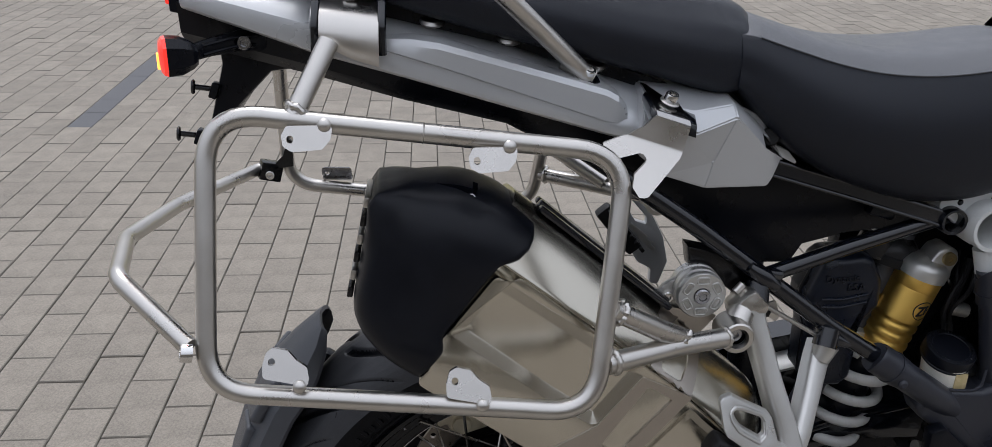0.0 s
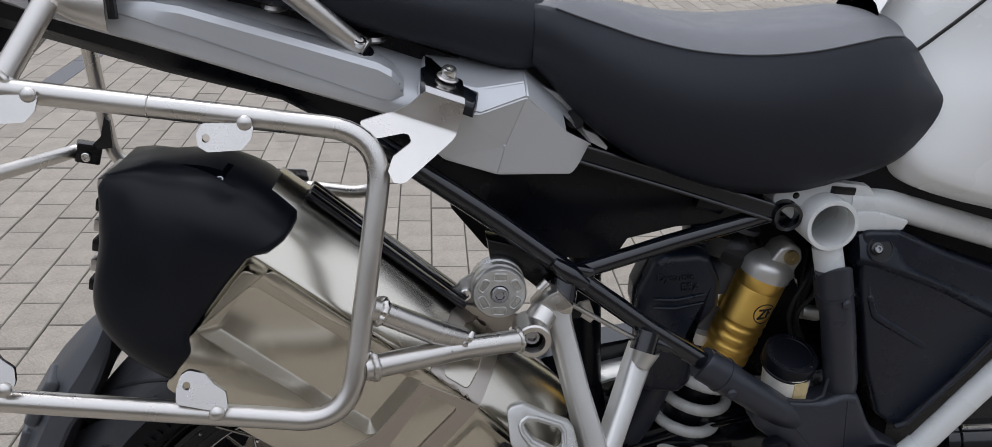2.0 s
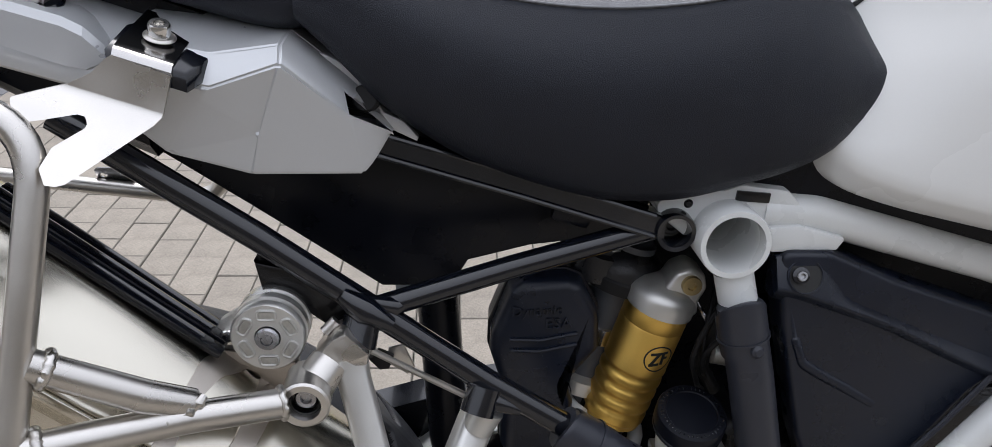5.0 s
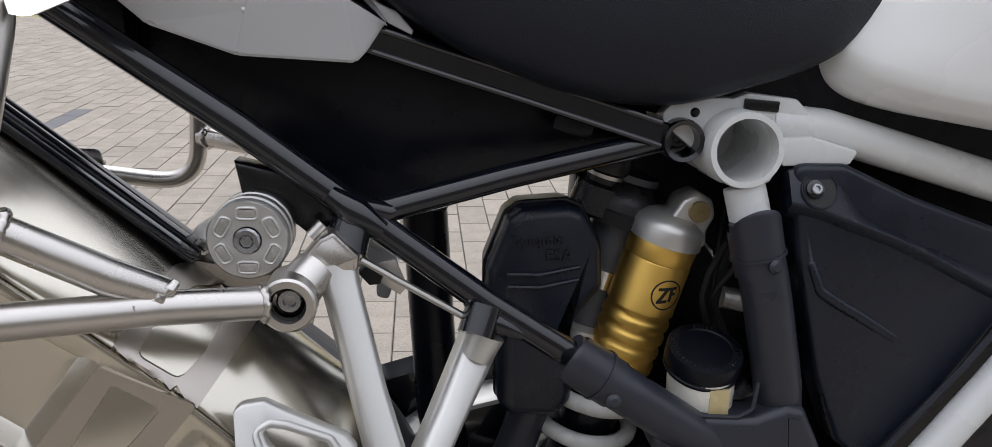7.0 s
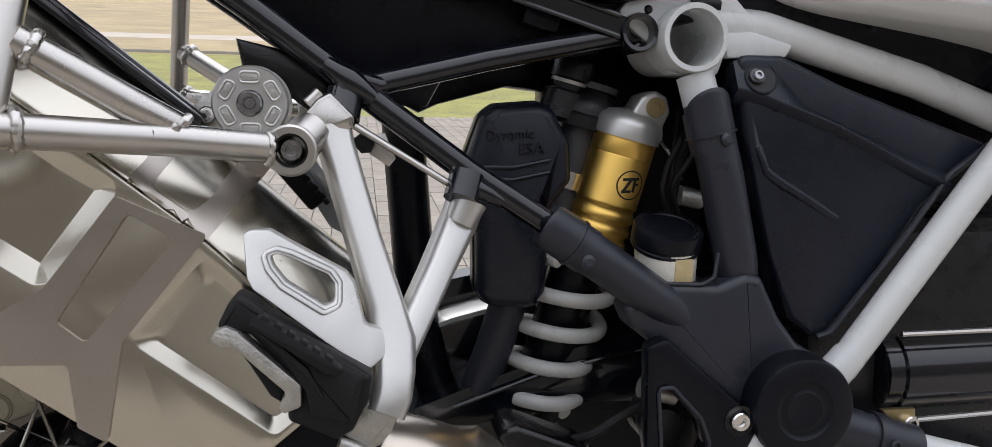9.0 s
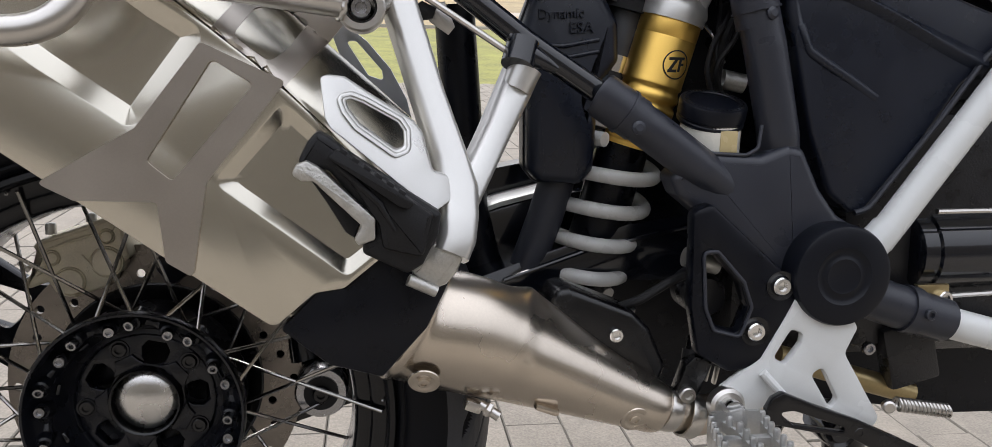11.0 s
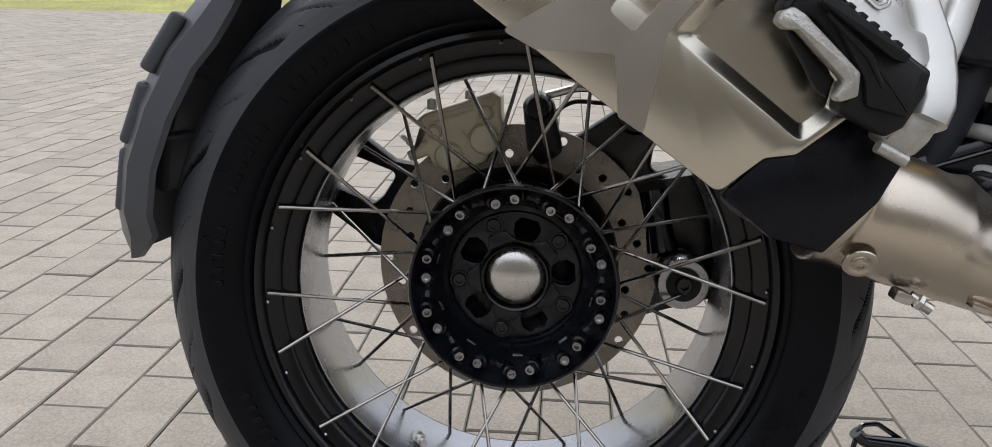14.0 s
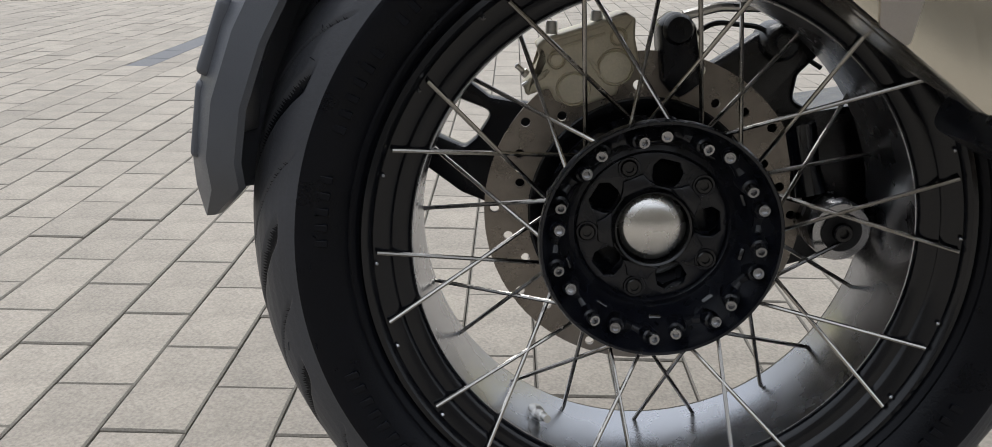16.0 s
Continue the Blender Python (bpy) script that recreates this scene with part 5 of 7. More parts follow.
    part("lamp_housing", loft_bm([lamp_ring(c + ax * u, hw, hh) for u, hw, hh in ((0.0, 0.010, 0.0075), (0.004, 0.014, 0.0110), (0.014, 0.0175, 0.0155), (0.0255, 0.0175, 0.0165))]), BLACKP, stalk, smooth=25)
    part("lamp_lens", loft_bm([lamp_ring(c + ax * u, hw, hh) for u, hw, hh in ((0.0252, 0.0172, 0.0163), (0.0285, 0.0165, 0.0155), (0.0310, 0.0135, 0.0125), (0.0320, 0.008, 0.008))]), REDL, stalk, "glowing red lens")
    part("lamp_core", box_bm((0.003, 0.008, 0.014), Matrix.Translation(c + ax * 0.0322 + Vector((0, 0, -0.004))) @ pose(0, 0, 0, 0, 0, 18), 0.001), AMBER, stalk)
    screw("stalk_screw", -0.2790, -0.128, 0.9505, 0.0066, stalk, BOLTM)
    part("tail_lamp", loft_bm([[(-0.35, y, z) for y, z in ((-0.05, 0.97), (-0.05, 1.03), (0.01, 1.03), (0.01, 0.97))], [(-0.37, y, z) for y, z in ((-0.045, 0.975), (-0.045, 1.025), (0.005, 1.025), (0.005, 0.975))]]), REDL, bike, "red tail lamp")
    # knobs of the pillion grab rail and its stay
    stay = part("grab_stay", tube_bm(fillet([(-0.075, -0.208, 1.030), (-0.0393, -0.185, 0.9979), (-0.004, -0.160, 0.9657), (0.0360, -0.137, 0.9290), (0.044, -0.1345, 0.9215)], 0.012), 0.0092, sides=18), STEEL, bike, "steel luggage rack stay")
    part("stay_foot", tube_bm([(0.020, -0.128, 0.936), (0.050, -0.134, 0.921)], [0.0085, 0.0095], sides=14), STEEL, stay)
    part("stay_washer", lathe_bm(disc_profile(0.0135, 0.004), (0.0425, -0.134, 0.918), (0.2, -0.35, 0.93), 24), BLACKG, stay)
    screw("stay_screw", 0.044, -0.140, 0.926, 0.0060, stay, CHROME, (0.2, -0.5, 0.86), 0.005)
    for x, z in ((-0.105, 0.966), (-0.03, 0.950), (0.055, 0.925)):
        part("seat_buffer", lathe_bm([(0, 0), (0.011, 0), (0.013, 0.003), (0.011, 0.006), (0, 0.006)], (x, -0.105, z), (0, -0.3, 1), 20), STEEL, bike)


tail()


# seats
def seat_loft(rows):
    """Rows: x, half width and z of the top, of the seam, of the widest place and of the lower edge."""
    secs = []
    for x, wt, zt, ws, zs, wm, zm, wl, zl in spline(rows, 4):
        top = spline([(0.0, zt), (0.45 * wt, zt - 0.001), (0.8 * wt, zt - 0.004), (wt, zt - 0.010), (ws, zs)], 3)
        side = spline([(ws, zs), ((ws + wm) / 2 + 0.005, (zs + zm) / 2), (wm, zm), ((wm + wl) / 2 + 0.005, (zm + zl) / 2 - 0.004), (wl, zl), (wl - 0.03, zl - 0.004)], 3)
        half = top + side[1:]
        secs.append([(x, YM - w, z) for w, z in half] + [(x, YM + w, z) for w, z in half[:0:-1]])
    bm = loft_bm(secs)
    k, t = len(secs[0]), 12
    # upward faces take the second slot, lightened as if by the sky
    for n_, f in enumerate(bm.faces):
        if n_ < (len(secs) - 1) * k and (n_ % k < t or n_ % k >= k - t):
            f.material_index = 1
    return bm


def seats():
    rows = [  # x, wt, zt, ws, zs, wm, zm, wl, zl
        (0.196, 0.085, 0.975, 0.103, 0.962, 0.112, 0.930, 0.105, 0.910),
        (0.215, 0.088, 0.978, 0.106, 0.9590, 0.118, 0.923, 0.108, 0.893),
        (0.235, 0.089, 0.972, 0.106, 0.9525, 0.121, 0.913, 0.109, 0.872),
        (0.255, 0.090, 0.966, 0.106, 0.9465, 0.124, 0.903, 0.110, 0.853),
        (0.300, 0.089, 0.953, 0.105, 0.9335, 0.127, 0.885, 0.110, 0.824),
        (0.350, 0.087, 0.944, 0.104, 0.9240, 0.127, 0.872, 0.108, 0.804),
        (0.405, 0.085, 0.942, 0.103, 0.9215, 0.125, 0.865, 0.106, 0.790),
        (0.460, 0.082, 0.946, 0.101, 0.9260, 0.122, 0.865, 0.104, 0.789),
        (0.510, 0.074, 0.953, 0.094, 0.9350, 0.116, 0.870, 0.104, 0.802),
        (0.535, 0.066, 0.956, 0.085, 0.9385, 0.111, 0.873, 0.102, 0.809),
        (0.560, 0.052, 0.953, 0.072, 0.9375, 0.105, 0.876, 0.097, 0.818),
        (0.580, 0.040, 0.943, 0.062, 0.9270, 0.098, 0.878, 0.090, 0.829),
        (0.600, 0.028, 0.922, 0.054, 0.9080, 0.090, 0.8795, 0.082, 0.845),
        (0.614, 0.020, 0.903, 0.046, 0.8940, 0.081, 0.8800, 0.074, 0.858),
        (0.623, 0.012, 0.889, 0.036, 0.8850, 0.068, 0.8800, 0.062, 0.868)]
    seat = part("rider_seat", seat_loft(rows), SEATM, bike, "black grained vinyl rider seat with grey piping", 50)
    seat.data.materials.append(SEATLIT)
    pipe = [Vector(q) for q in spline([(x, YM - ws - 0.0004, zs + 0.0006) for x, wt, zt, ws, zs, *_ in rows[1:-4]], 5)]
    part("piping", tube_bm(pipe, 0.0009, sides=8), PIPING, seat, "raised grey piping")
    # no cut groove: a black thread paints the shade line below the piping
    part("piping_groove", tube_bm([p + Vector((0, 0.0002, -0.0014)) for p in pipe], 0.0006, sides=6), INKSHADE, seat)
    rows = [
        (-0.230, 0.085, 1.080, 0.105, 1.050, 0.112, 1.030, 0.100, 1.005),
        (-0.160, 0.090, 1.062, 0.112, 1.035, 0.120, 1.012, 0.102, 0.990),
        (-0.060, 0.090, 1.040, 0.114, 1.010, 0.124, 0.985, 0.104, 0.962),
        (0.040, 0.088, 1.020, 0.112, 0.990, 0.122, 0.960, 0.102, 0.938),
        (0.120, 0.086, 1.005, 0.110, 0.975, 0.120, 0.942, 0.100, 0.918),
        (0.180, 0.080, 0.995, 0.105, 0.968, 0.115, 0.930, 0.098, 0.903),
        (0.212, 0.070, 0.985, 0.094, 0.960, 0.105, 0.928, 0.092, 0.908),
        (0.226, 0.050, 0.968, 0.075, 0.950, 0.085, 0.930, 0.075, 0.918)]
    part("pillion_seat", seat_loft(rows), SEATM, bike, "black vinyl pillion seat", 50).data.materials.append(SEATM)


seats()
for k in range(16):
    f = k / 15
    part("stitch", tube_bm([(0.2145 - 0.004 * f, YM - 0.094 - 0.010 * math.sin(math.pi * f), 0.962 - 0.046 * f), (0.2145 - 0.004 * f - 0.0004, YM - 0.094 - 0.010 * math.sin(math.pi * (f + 0.03)), 0.962 - 0.046 * f - 0.0017)], 0.0006, sides=5), PIPING, bike)
part("seat_base", plate_bm([(0.18, 0.915), (0.30, 0.870), (0.40, 0.835), (0.50, 0.840), (0.57, 0.860), (0.57, 0.775), (0.47, 0.770), (0.40, 0.790), (0.25, 0.835), (0.17, 0.86)], -0.092, -0.04, bevel=0.004), BLACKP, bike, "black plastic seat base")


# tank and bodywork
def bodywork():
    secs = []
    rows = [(0.545, -0.045, -0.070, 0.828, 0.955), (0.560, -0.054, -0.092, 0.812, 0.975), (0.572, -0.062, -0.110, 0.801, 0.985), (0.585, -0.070, -0.123, 0.793, 1.00), (0.600, -0.078, -0.131, 0.7875, 1.02), (0.630, -0.100, -0.143, 0.781, 1.04), (0.670, -0.130, -0.156, 0.775, 1.06), (0.78, -0.184, -0.186, 0.757, 1.09), (0.92, -0.205, -0.200, 0.72, 1.1), (1.05, -0.2, -0.2, 0.70, 1.1)]
    for x, y, yl, z0, z1 in spline(rows, 3):
        zm = (z0 + z1) / 2
        half = spline([(YM, z1 + 0.02), (y + 0.07, z1), (y + 0.02, z1 - 0.04), (y, zm + 0.02), ((y + yl) / 2 - 0.004, zm - 0.03), (yl, z0 + 0.030), (yl + 0.005, z0 + 0.012), (yl + 0.016, z0 + 0.002), (yl + 0.04, z0), (YM, z0)], 3)
        ring = [(x, b, c) for b, c in half]
        secs.append(ring + [mirror_y(p) for p in ring[-2:0:-1]])
    bm = loft_bm(secs)
    tank = part("fuel_tank", bm, TANKM, bike, "white painted fuel tank", 50)
    part("tank_seam", tube_bm([(0.586, -0.0705, 0.918), (0.5983, -0.0744, 0.9305), (0.6061, -0.0777, 0.9396), (0.6146, -0.0820, 0.9497), (0.6210, -0.0855, 0.9579), (0.650, -0.1015, 0.9950)], 0.0019, sides=8), INKSHADE, tank)
    secs = []
    for x, z0, z1 in ((0.50, 0.790, 0.835), (0.60, 0.770, 0.82), (0.75, 0.735, 0.79), (0.95, 0.68, 0.74)):
        secs.append([(x, -0.095, z0), (x, -0.095, z1), (x, 0.05, z1), (x, 0.05, z0)])
    part("tank_underside", loft_bm(secs), BLACKP, bike)
    # black air-box side panel
    o = [(0.545, 0.745), (0.586, 0.745), (0.640, 0.722), (0.778, 0.676), (0.775, 0.665), (0.722, 0.622), (0.688, 0.570), (0.640, 0.512), (0.628, 0.508), (0.605, 0.526), (0.583, 0.580), (0.556, 0.680)]
    panel = part("side_panel", plate_bm(o, -0.118, -0.085, bevel=0.005, segs=3, rnd=0.01), PANELM, bike, "matt black plastic side panel")
    secs = []
    for xu, zu, xl, zl in spline([(0.5440, 0.7400, 0.5445, 0.7180), (0.5619, 0.7430, 0.5640, 0.7135), (0.5800, 0.7425, 0.5790, 0.7085), (0.5925, 0.7280, 0.5900, 0.7045), (0.6075, 0.7085, 0.6060, 0.6990), (0.6459, 0.6925, 0.6430, 0.6850), (0.7088, 0.6690, 0.7080, 0.6540), (0.745, 0.655, 0.742, 0.640)], 3):
        secs.append([(xu, -0.100, zu), (xu, -0.1135, zu), (xu, -0.1150, zu - 0.0012), (xl, -0.1240, zl + 0.0015), (xl, -0.1246, zl), (xl, -0.1240, zl - 0.0015), (xl, -0.1190, zl - 0.0060), (xl, -0.1150, zl - 0.0120), (xl, -0.100, zl - 0.012)])
    part("panel_shoulder", loft_bm(secs), PANELM, panel, "sloping raised panel shoulder", 60)
    part("panel_crease", tube_bm(fillet([(0.5598, -0.1150, 0.6990), (0.5676, -0.1155, 0.6720), (0.5770, -0.1155, 0.6500), (0.5916, -0.1155, 0.6405), (0.6159, -0.1150, 0.6269), (0.6420, -0.1140, 0.6110)], 0.012), [0.0030 + 0.0022 * math.sin(math.pi * min(1.0, k / 37)) for k in range(38)], sides=14), PANELM, panel, smooth=60)
    part("panel_edge", tube_bm(fillet([(0.778, -0.120, 0.675), (0.742, -0.121, 0.650), (0.700, -0.121, 0.590), (0.640, -0.121, 0.514), (0.628, -0.121, 0.511)], 0.015), 0.0028, sides=8), GREYP, panel)
    face = Vector((0, -0.93, 0.36))
    hole = Vector((0.5660, -0.1203, 0.7265))
    part("panel_boss", lathe_bm([(0.0126, -0.004), (0.0126, 0.0012), (0.0133, 0.0018), (0.0141, 0.0012), (0.0143, -0.004)], hole, face, 36, True), PANELM, panel)
    # added black disc that paints the recess as dark as deep shade
    part("boss_floor", lathe_bm([(0, 0), (0.0130, 0), (0.0130, 0.0006), (0, 0.0006)], hole, face, 36), INKSHADE, panel)
    part("screw_washer", lathe_bm([(0.003, 0.0), (0.0066, 0.0), (0.0066, 0.0022), (0.0045, 0.0030), (0.003, 0.0030)], hole + Vector((-0.0042, -0.0006, 0.0008)), face, 24, True), BLACKG, panel)
    screw("panel_screw", hole.x - 0.0042, hole.y - 0.0020, hole.z + 0.0012, 0.0042, panel, BOLTM, tuple(face))


bodywork()


# frame
def main_frame():
    def tb(name, pts, r, m, label="", fl=0.03, sides=20, parent=None):
        return part(name, tube_bm(fillet(pts, fl), r, sides=sides), m, parent or bike, label)

    sub = tb("subframe", [(0.045, -0.150, 0.850), (0.167, -0.150, 0.768), (0.325, -0.146, 0.652), (0.400, -0.146, 0.604)], 0.0098, BLACKG, "gloss black tubular rear subframe")
    bar = [[(x, -0.105 + y, z + h) for y, h in ((-0.008, -0.0092), (-0.0095, -0.0078), (-0.0095, 0.0078), (-0.008, 0.0092), (0.009, 0.0092), (0.009, -0.0092))] for x, z in ((0.20, 0.838), (0.258, 0.8205), (0.350, 0.794), (0.456, 0.762))]
    upper = part("upper_tube", loft_bm(bar), BLACKG, sub)
    for dz in (-0.0080, 0.0080):
        part("bar_lip", tube_bm([(0.20, -0.1150, 0.838 + dz), (0.258, -0.1150, 0.8205 + dz), (0.350, -0.1150, 0.794 + dz), (0.448, -0.1150, 0.7643 + dz)], 0.0022, sides=8), BLACKG, upper)
    part("tube_clip", box_bm((0.030, 0.018, 0.018), pose(0.388, -0.098, 0.770, 0, 16, 0), 0.004), BLACKP, sub)
    tb("cross_tube", [(0.243, -0.145, 0.711), (0.340, -0.126, 0.735), (0.455, -0.102, 0.759)], 0.0088, BLACKG, "", parent=sub)
    # gussets at the welds
    part("gusset", tube_bm([(0.222, -0.156, 0.728), (0.238, -0.157, 0.716), (0.256, -0.156, 0.704)], [0.006, 0.011, 0.006], sides=12), BLACKG, sub)
    part("gusset", tube_bm([(0.236, -0.154, 0.722), (0.258, -0.146, 0.713), (0.270, -0.140, 0.715)], [0.004, 0.008, 0.004], sides=12), BLACKG, sub)
    part("gusset", tube_bm([(0.312, -0.152, 0.655), (0.330, -0.154, 0.640), (0.350, -0.152, 0.630)], [0.004, 0.0085, 0.004], sides=12), BLACKG, sub)
    part("weld_socket", tube_bm([(0.236, -0.152, 0.708), (0.232, -0.160, 0.690)], [0.013, 0.014], sides=20), BLACKG, sub)
    part("weld_socket", tube_bm([(0.324, -0.150, 0.650), (0.318, -0.158, 0.632)], [0.013, 0.013], sides=20), BLACKG, sub)
    # black plate between the tubes
    o = [(0.03, 0.845), (0.12, 0.880), (0.26, 0.835), (0.447, 0.768), (0.440, 0.745), (0.36, 0.735), (0.312, 0.722), (0.300, 0.700), (0.245, 0.700), (0.15, 0.765)]
    part("side_shield", plate_bm(o, -0.085, -0.070, bevel=0.004), BLACKP, bike, "black plastic side shield")
    part("shield_clip", box_bm((0.024, 0.012, 0.016), pose(0.392, -0.092, 0.772, 0, 12, 0), 0.003), BLACKP, bike)
    # white frame knot with its open cross tube
    knot = part("main_frame", lathe_bm([(0.0222, -0.004), (0.0262, -0.004), (0.0270, -0.002), (0.0270, 0.09), (0.0222, 0.09)], (0.505, -0.128, 0.756), sides=56, closed=True), WHITEP, bike, "light grey painted trellis frame")
    part("tube_floor", lathe_bm([(0, 0), (0.0225, 0), (0.0225, 0.003), (0, 0.003)], (0.505, -0.045, 0.756), sides=40), WHITEP, knot)
    o = [(0.452, 0.770), (0.450, 0.778), (0.4560, 0.7842), (0.4726, 0.7900), (0.5013, 0.7896), (0.5125, 0.7939), (0.5491, 0.7898), (0.5615, 0.7774), (0.562, 0.762), (0.540, 0.744), (0.535, 0.728), (0.497, 0.728), (0.480, 0.748)]
    part("frame_casting", plate_bm(o, -0.106, -0.060, [circle(0.505, 0.756, 0.0235, 40)], bevel=0.002, segs=2, rnd=0.006), WHITEP, knot)
    # hole and slot aren't cut; solid black shapes stand in for their shade
    part("casting_hole", lathe_bm(disc_profile(0.0036, 0.004), (0.474, -0.1075, 0.779), sides=14), BLACKM, knot)
    part("casting_slot", box_bm((0.026, 0.004, 0.008), pose(0.522, -0.106, 0.785, 0, 4, 0), 0.001), BLACKM, knot)
    tb("frame_tube", [(0.533, -0.094, 0.771), (0.575, -0.094, 0.768), (0.724, -0.094, 0.728), (0.95, -0.09, 0.65)], 0.0150, WHITEP, parent=knot, fl=0.06)
    part("tube_ledge", plate_bm([(0.535, 0.762), (0.560, 0.764), (0.597, 0.754), (0.591, 0.744), (0.540, 0.742)], -0.112, -0.096, bevel=0.002, rnd=0.003), WHITEP, knot)
    tb("frame_neck", [(0.512, -0.114, 0.728), (0.519, -0.118, 0.700), (0.530, -0.122, 0.66)], 0.0150, WHITEP, parent=knot)
    # upper mount screw of the subframe
    part("mount_cup", lathe_bm([(0, 0.012), (0.0105, 0.010), (0.0115, -0.010), (0.0145, -0.011), (0.0155, -0.008), (0.0155, 0.03), (0, 0.03)], (0.464, -0.108, 0.760), sides=32), BLACKG, sub)
    screw("mount_screw", 0.464, -0.096, 0.760, 0.0078, sub, BLACKM)
    # black sleeved lower frame, Y shaped
    low = tb("frame_sleeve", [(0.516, -0.128, 0.706), (0.530, -0.132, 0.650), (0.547, -0.130, 0.580), (0.557, -0.118, 0.535)], 0.0176, GREYP, "dark grey rubber coated frame sleeve")
    tb("rear_sleeve", [(0.384, -0.148, 0.6130), (0.430, -0.148, 0.5830), (0.475, -0.142, 0.552), (0.520, -0.126, 0.521)], 0.0168, GREYP, parent=low)
    for p, q, r in (((0.521, -0.1285, 0.682), (0.5245, -0.1295, 0.668), 0.0185), ((0.407, -0.148, 0.598), (0.418, -0.148, 0.5908), 0.0180)):
        part("sleeve_band", tube_bm([p, q], r, sides=28), GREYP, low)
    def tongue(p, q, r, lift):
        """A sleeve end cut slanting, so that its front reaches further."""
        p, q = Vector(p), Vector(q)
        ax = (q - p).normalized()
        u = (Vector((0, -1, 0)) - ax * ax.dot(Vector((0, -1, 0)))).normalized()
        v = ax.cross(u)
        rows = []
        for rr, f in ((r - 0.0030, 0.0004), (r - 0.0008, 0.0), (r, 0.0012), (r, 0.004), (r, 1.0), (r + 0.0011, 1.001), (r + 0.0011, 1.10), (r - 0.001, 1.10)):
            ring = []
            for k in range(48):
                th = 2 * math.pi * k / 48
                base = p + (q - p) * (f if f >= 0.9 else 0.0) + ax * (f if f < 0.9 else 0.0)
                up = -ax * lift * (max(0.0, math.cos(th)) ** 0.8) * (0 if f >= 0.9 else 1)
                ring.append(base + up + (u * math.cos(th) + v * math.sin(th)) * rr)
            rows.append(ring)
        return loft_bm(rows)
    part("sleeve_collar", tongue((0.5170, -0.1282, 0.7000), (0.5212, -0.1290, 0.6820), 0.0192, 0.0165), GREYP, low)
    part("sleeve_collar", tongue((0.3880, -0.148, 0.6105), (0.4060, -0.148, 0.5987), 0.0182, 0.0085), GREYP, low)
    part("band_rivet", lathe_bm([(0, 0), (0.0052, 0), (0.0052, 0.002), (0.003, 0.004), (0, 0.004)], (0.5262, -0.1475, 0.6775), (0.2, -1, 0.1), 16), GREYP, low)
    part("band_rivet", lathe_bm([(0, 0), (0.0055, 0), (0.0055, 0.002), (0.003, 0.004), (0, 0.004)], (0.4135, -0.1650, 0.5860), (0, -1, 0.1), 16), GREYP, low)
    o = [(0.462, 0.561), (0.4691, 0.5660), (0.5250, 0.5630), (0.5480, 0.5720), (0.5620, 0.5690), (0.5795, 0.5346), (0.5965, 0.5131), (0.632, 0.492), (0.634, 0.466), (0.606, 0.440), (0.556, 0.4560), (0.4932, 0.5002), (0.455, 0.5300), (0.448, 0.545)]
    part("frame_shell", dome_bm(o, -0.150, -0.118, 0.006, 0.008), GREYP, low, smooth=80)
    part("shelf_lip", tube_bm(fillet([(0.470, -0.147, 0.5655), (0.512, -0.147, 0.5635), (0.5225, -0.146, 0.5690), (0.5265, -0.142, 0.588)], 0.006), 0.0016, sides=8), GREYP, low)
    part("pivot_cap", lathe_bm([(0, -0.0098), (0.0125, -0.0098), (0.0145, -0.0104), (0.0165, -0.0096), (0.0185, -0.0090), (0.0215, -0.0094), (0.0240, -0.0112), (0.0385, -0.0110), (0.0412, -0.0098), (0.0425, -0.0070), (0.0430, 0.016), (0, 0.016)], (0.591, -0.164, 0.466), sides=72), CAPM, low, "round black pivot cap")
    tb("front_sleeve", [(0.600, -0.142, 0.452), (0.665, -0.140, 0.430), (0.712, -0.138, 0.416)], 0.0195, GREYP, parent=low)
    part("sleeve_band", tube_bm([(0.668, -0.140, 0.429), (0.680, -0.1395, 0.4255)], 0.0215, sides=28), GREYP, low)
    screw("band_rivet", 0.681, -0.160, 0.428, 0.005, low, GREYP)
    tb("engine_strut", [(0.640, -0.140, 0.488), (0.760, -0.138, 0.648), (0.86, -0.136, 0.78)], 0.0132, WHITEP, "light grey painted frame strut")
    part("strut_end", tube_bm([(0.632, -0.140, 0.482), (0.648, -0.140, 0.500)], [0.0145, 0.0140], sides=20), WHITEP, bike)
    tb("lower_strut", [(0.700, -0.138, 0.418), (0.86, -0.135, 0.375)], 0.0145, WHITEP, "light grey painted lower strut")


main_frame()


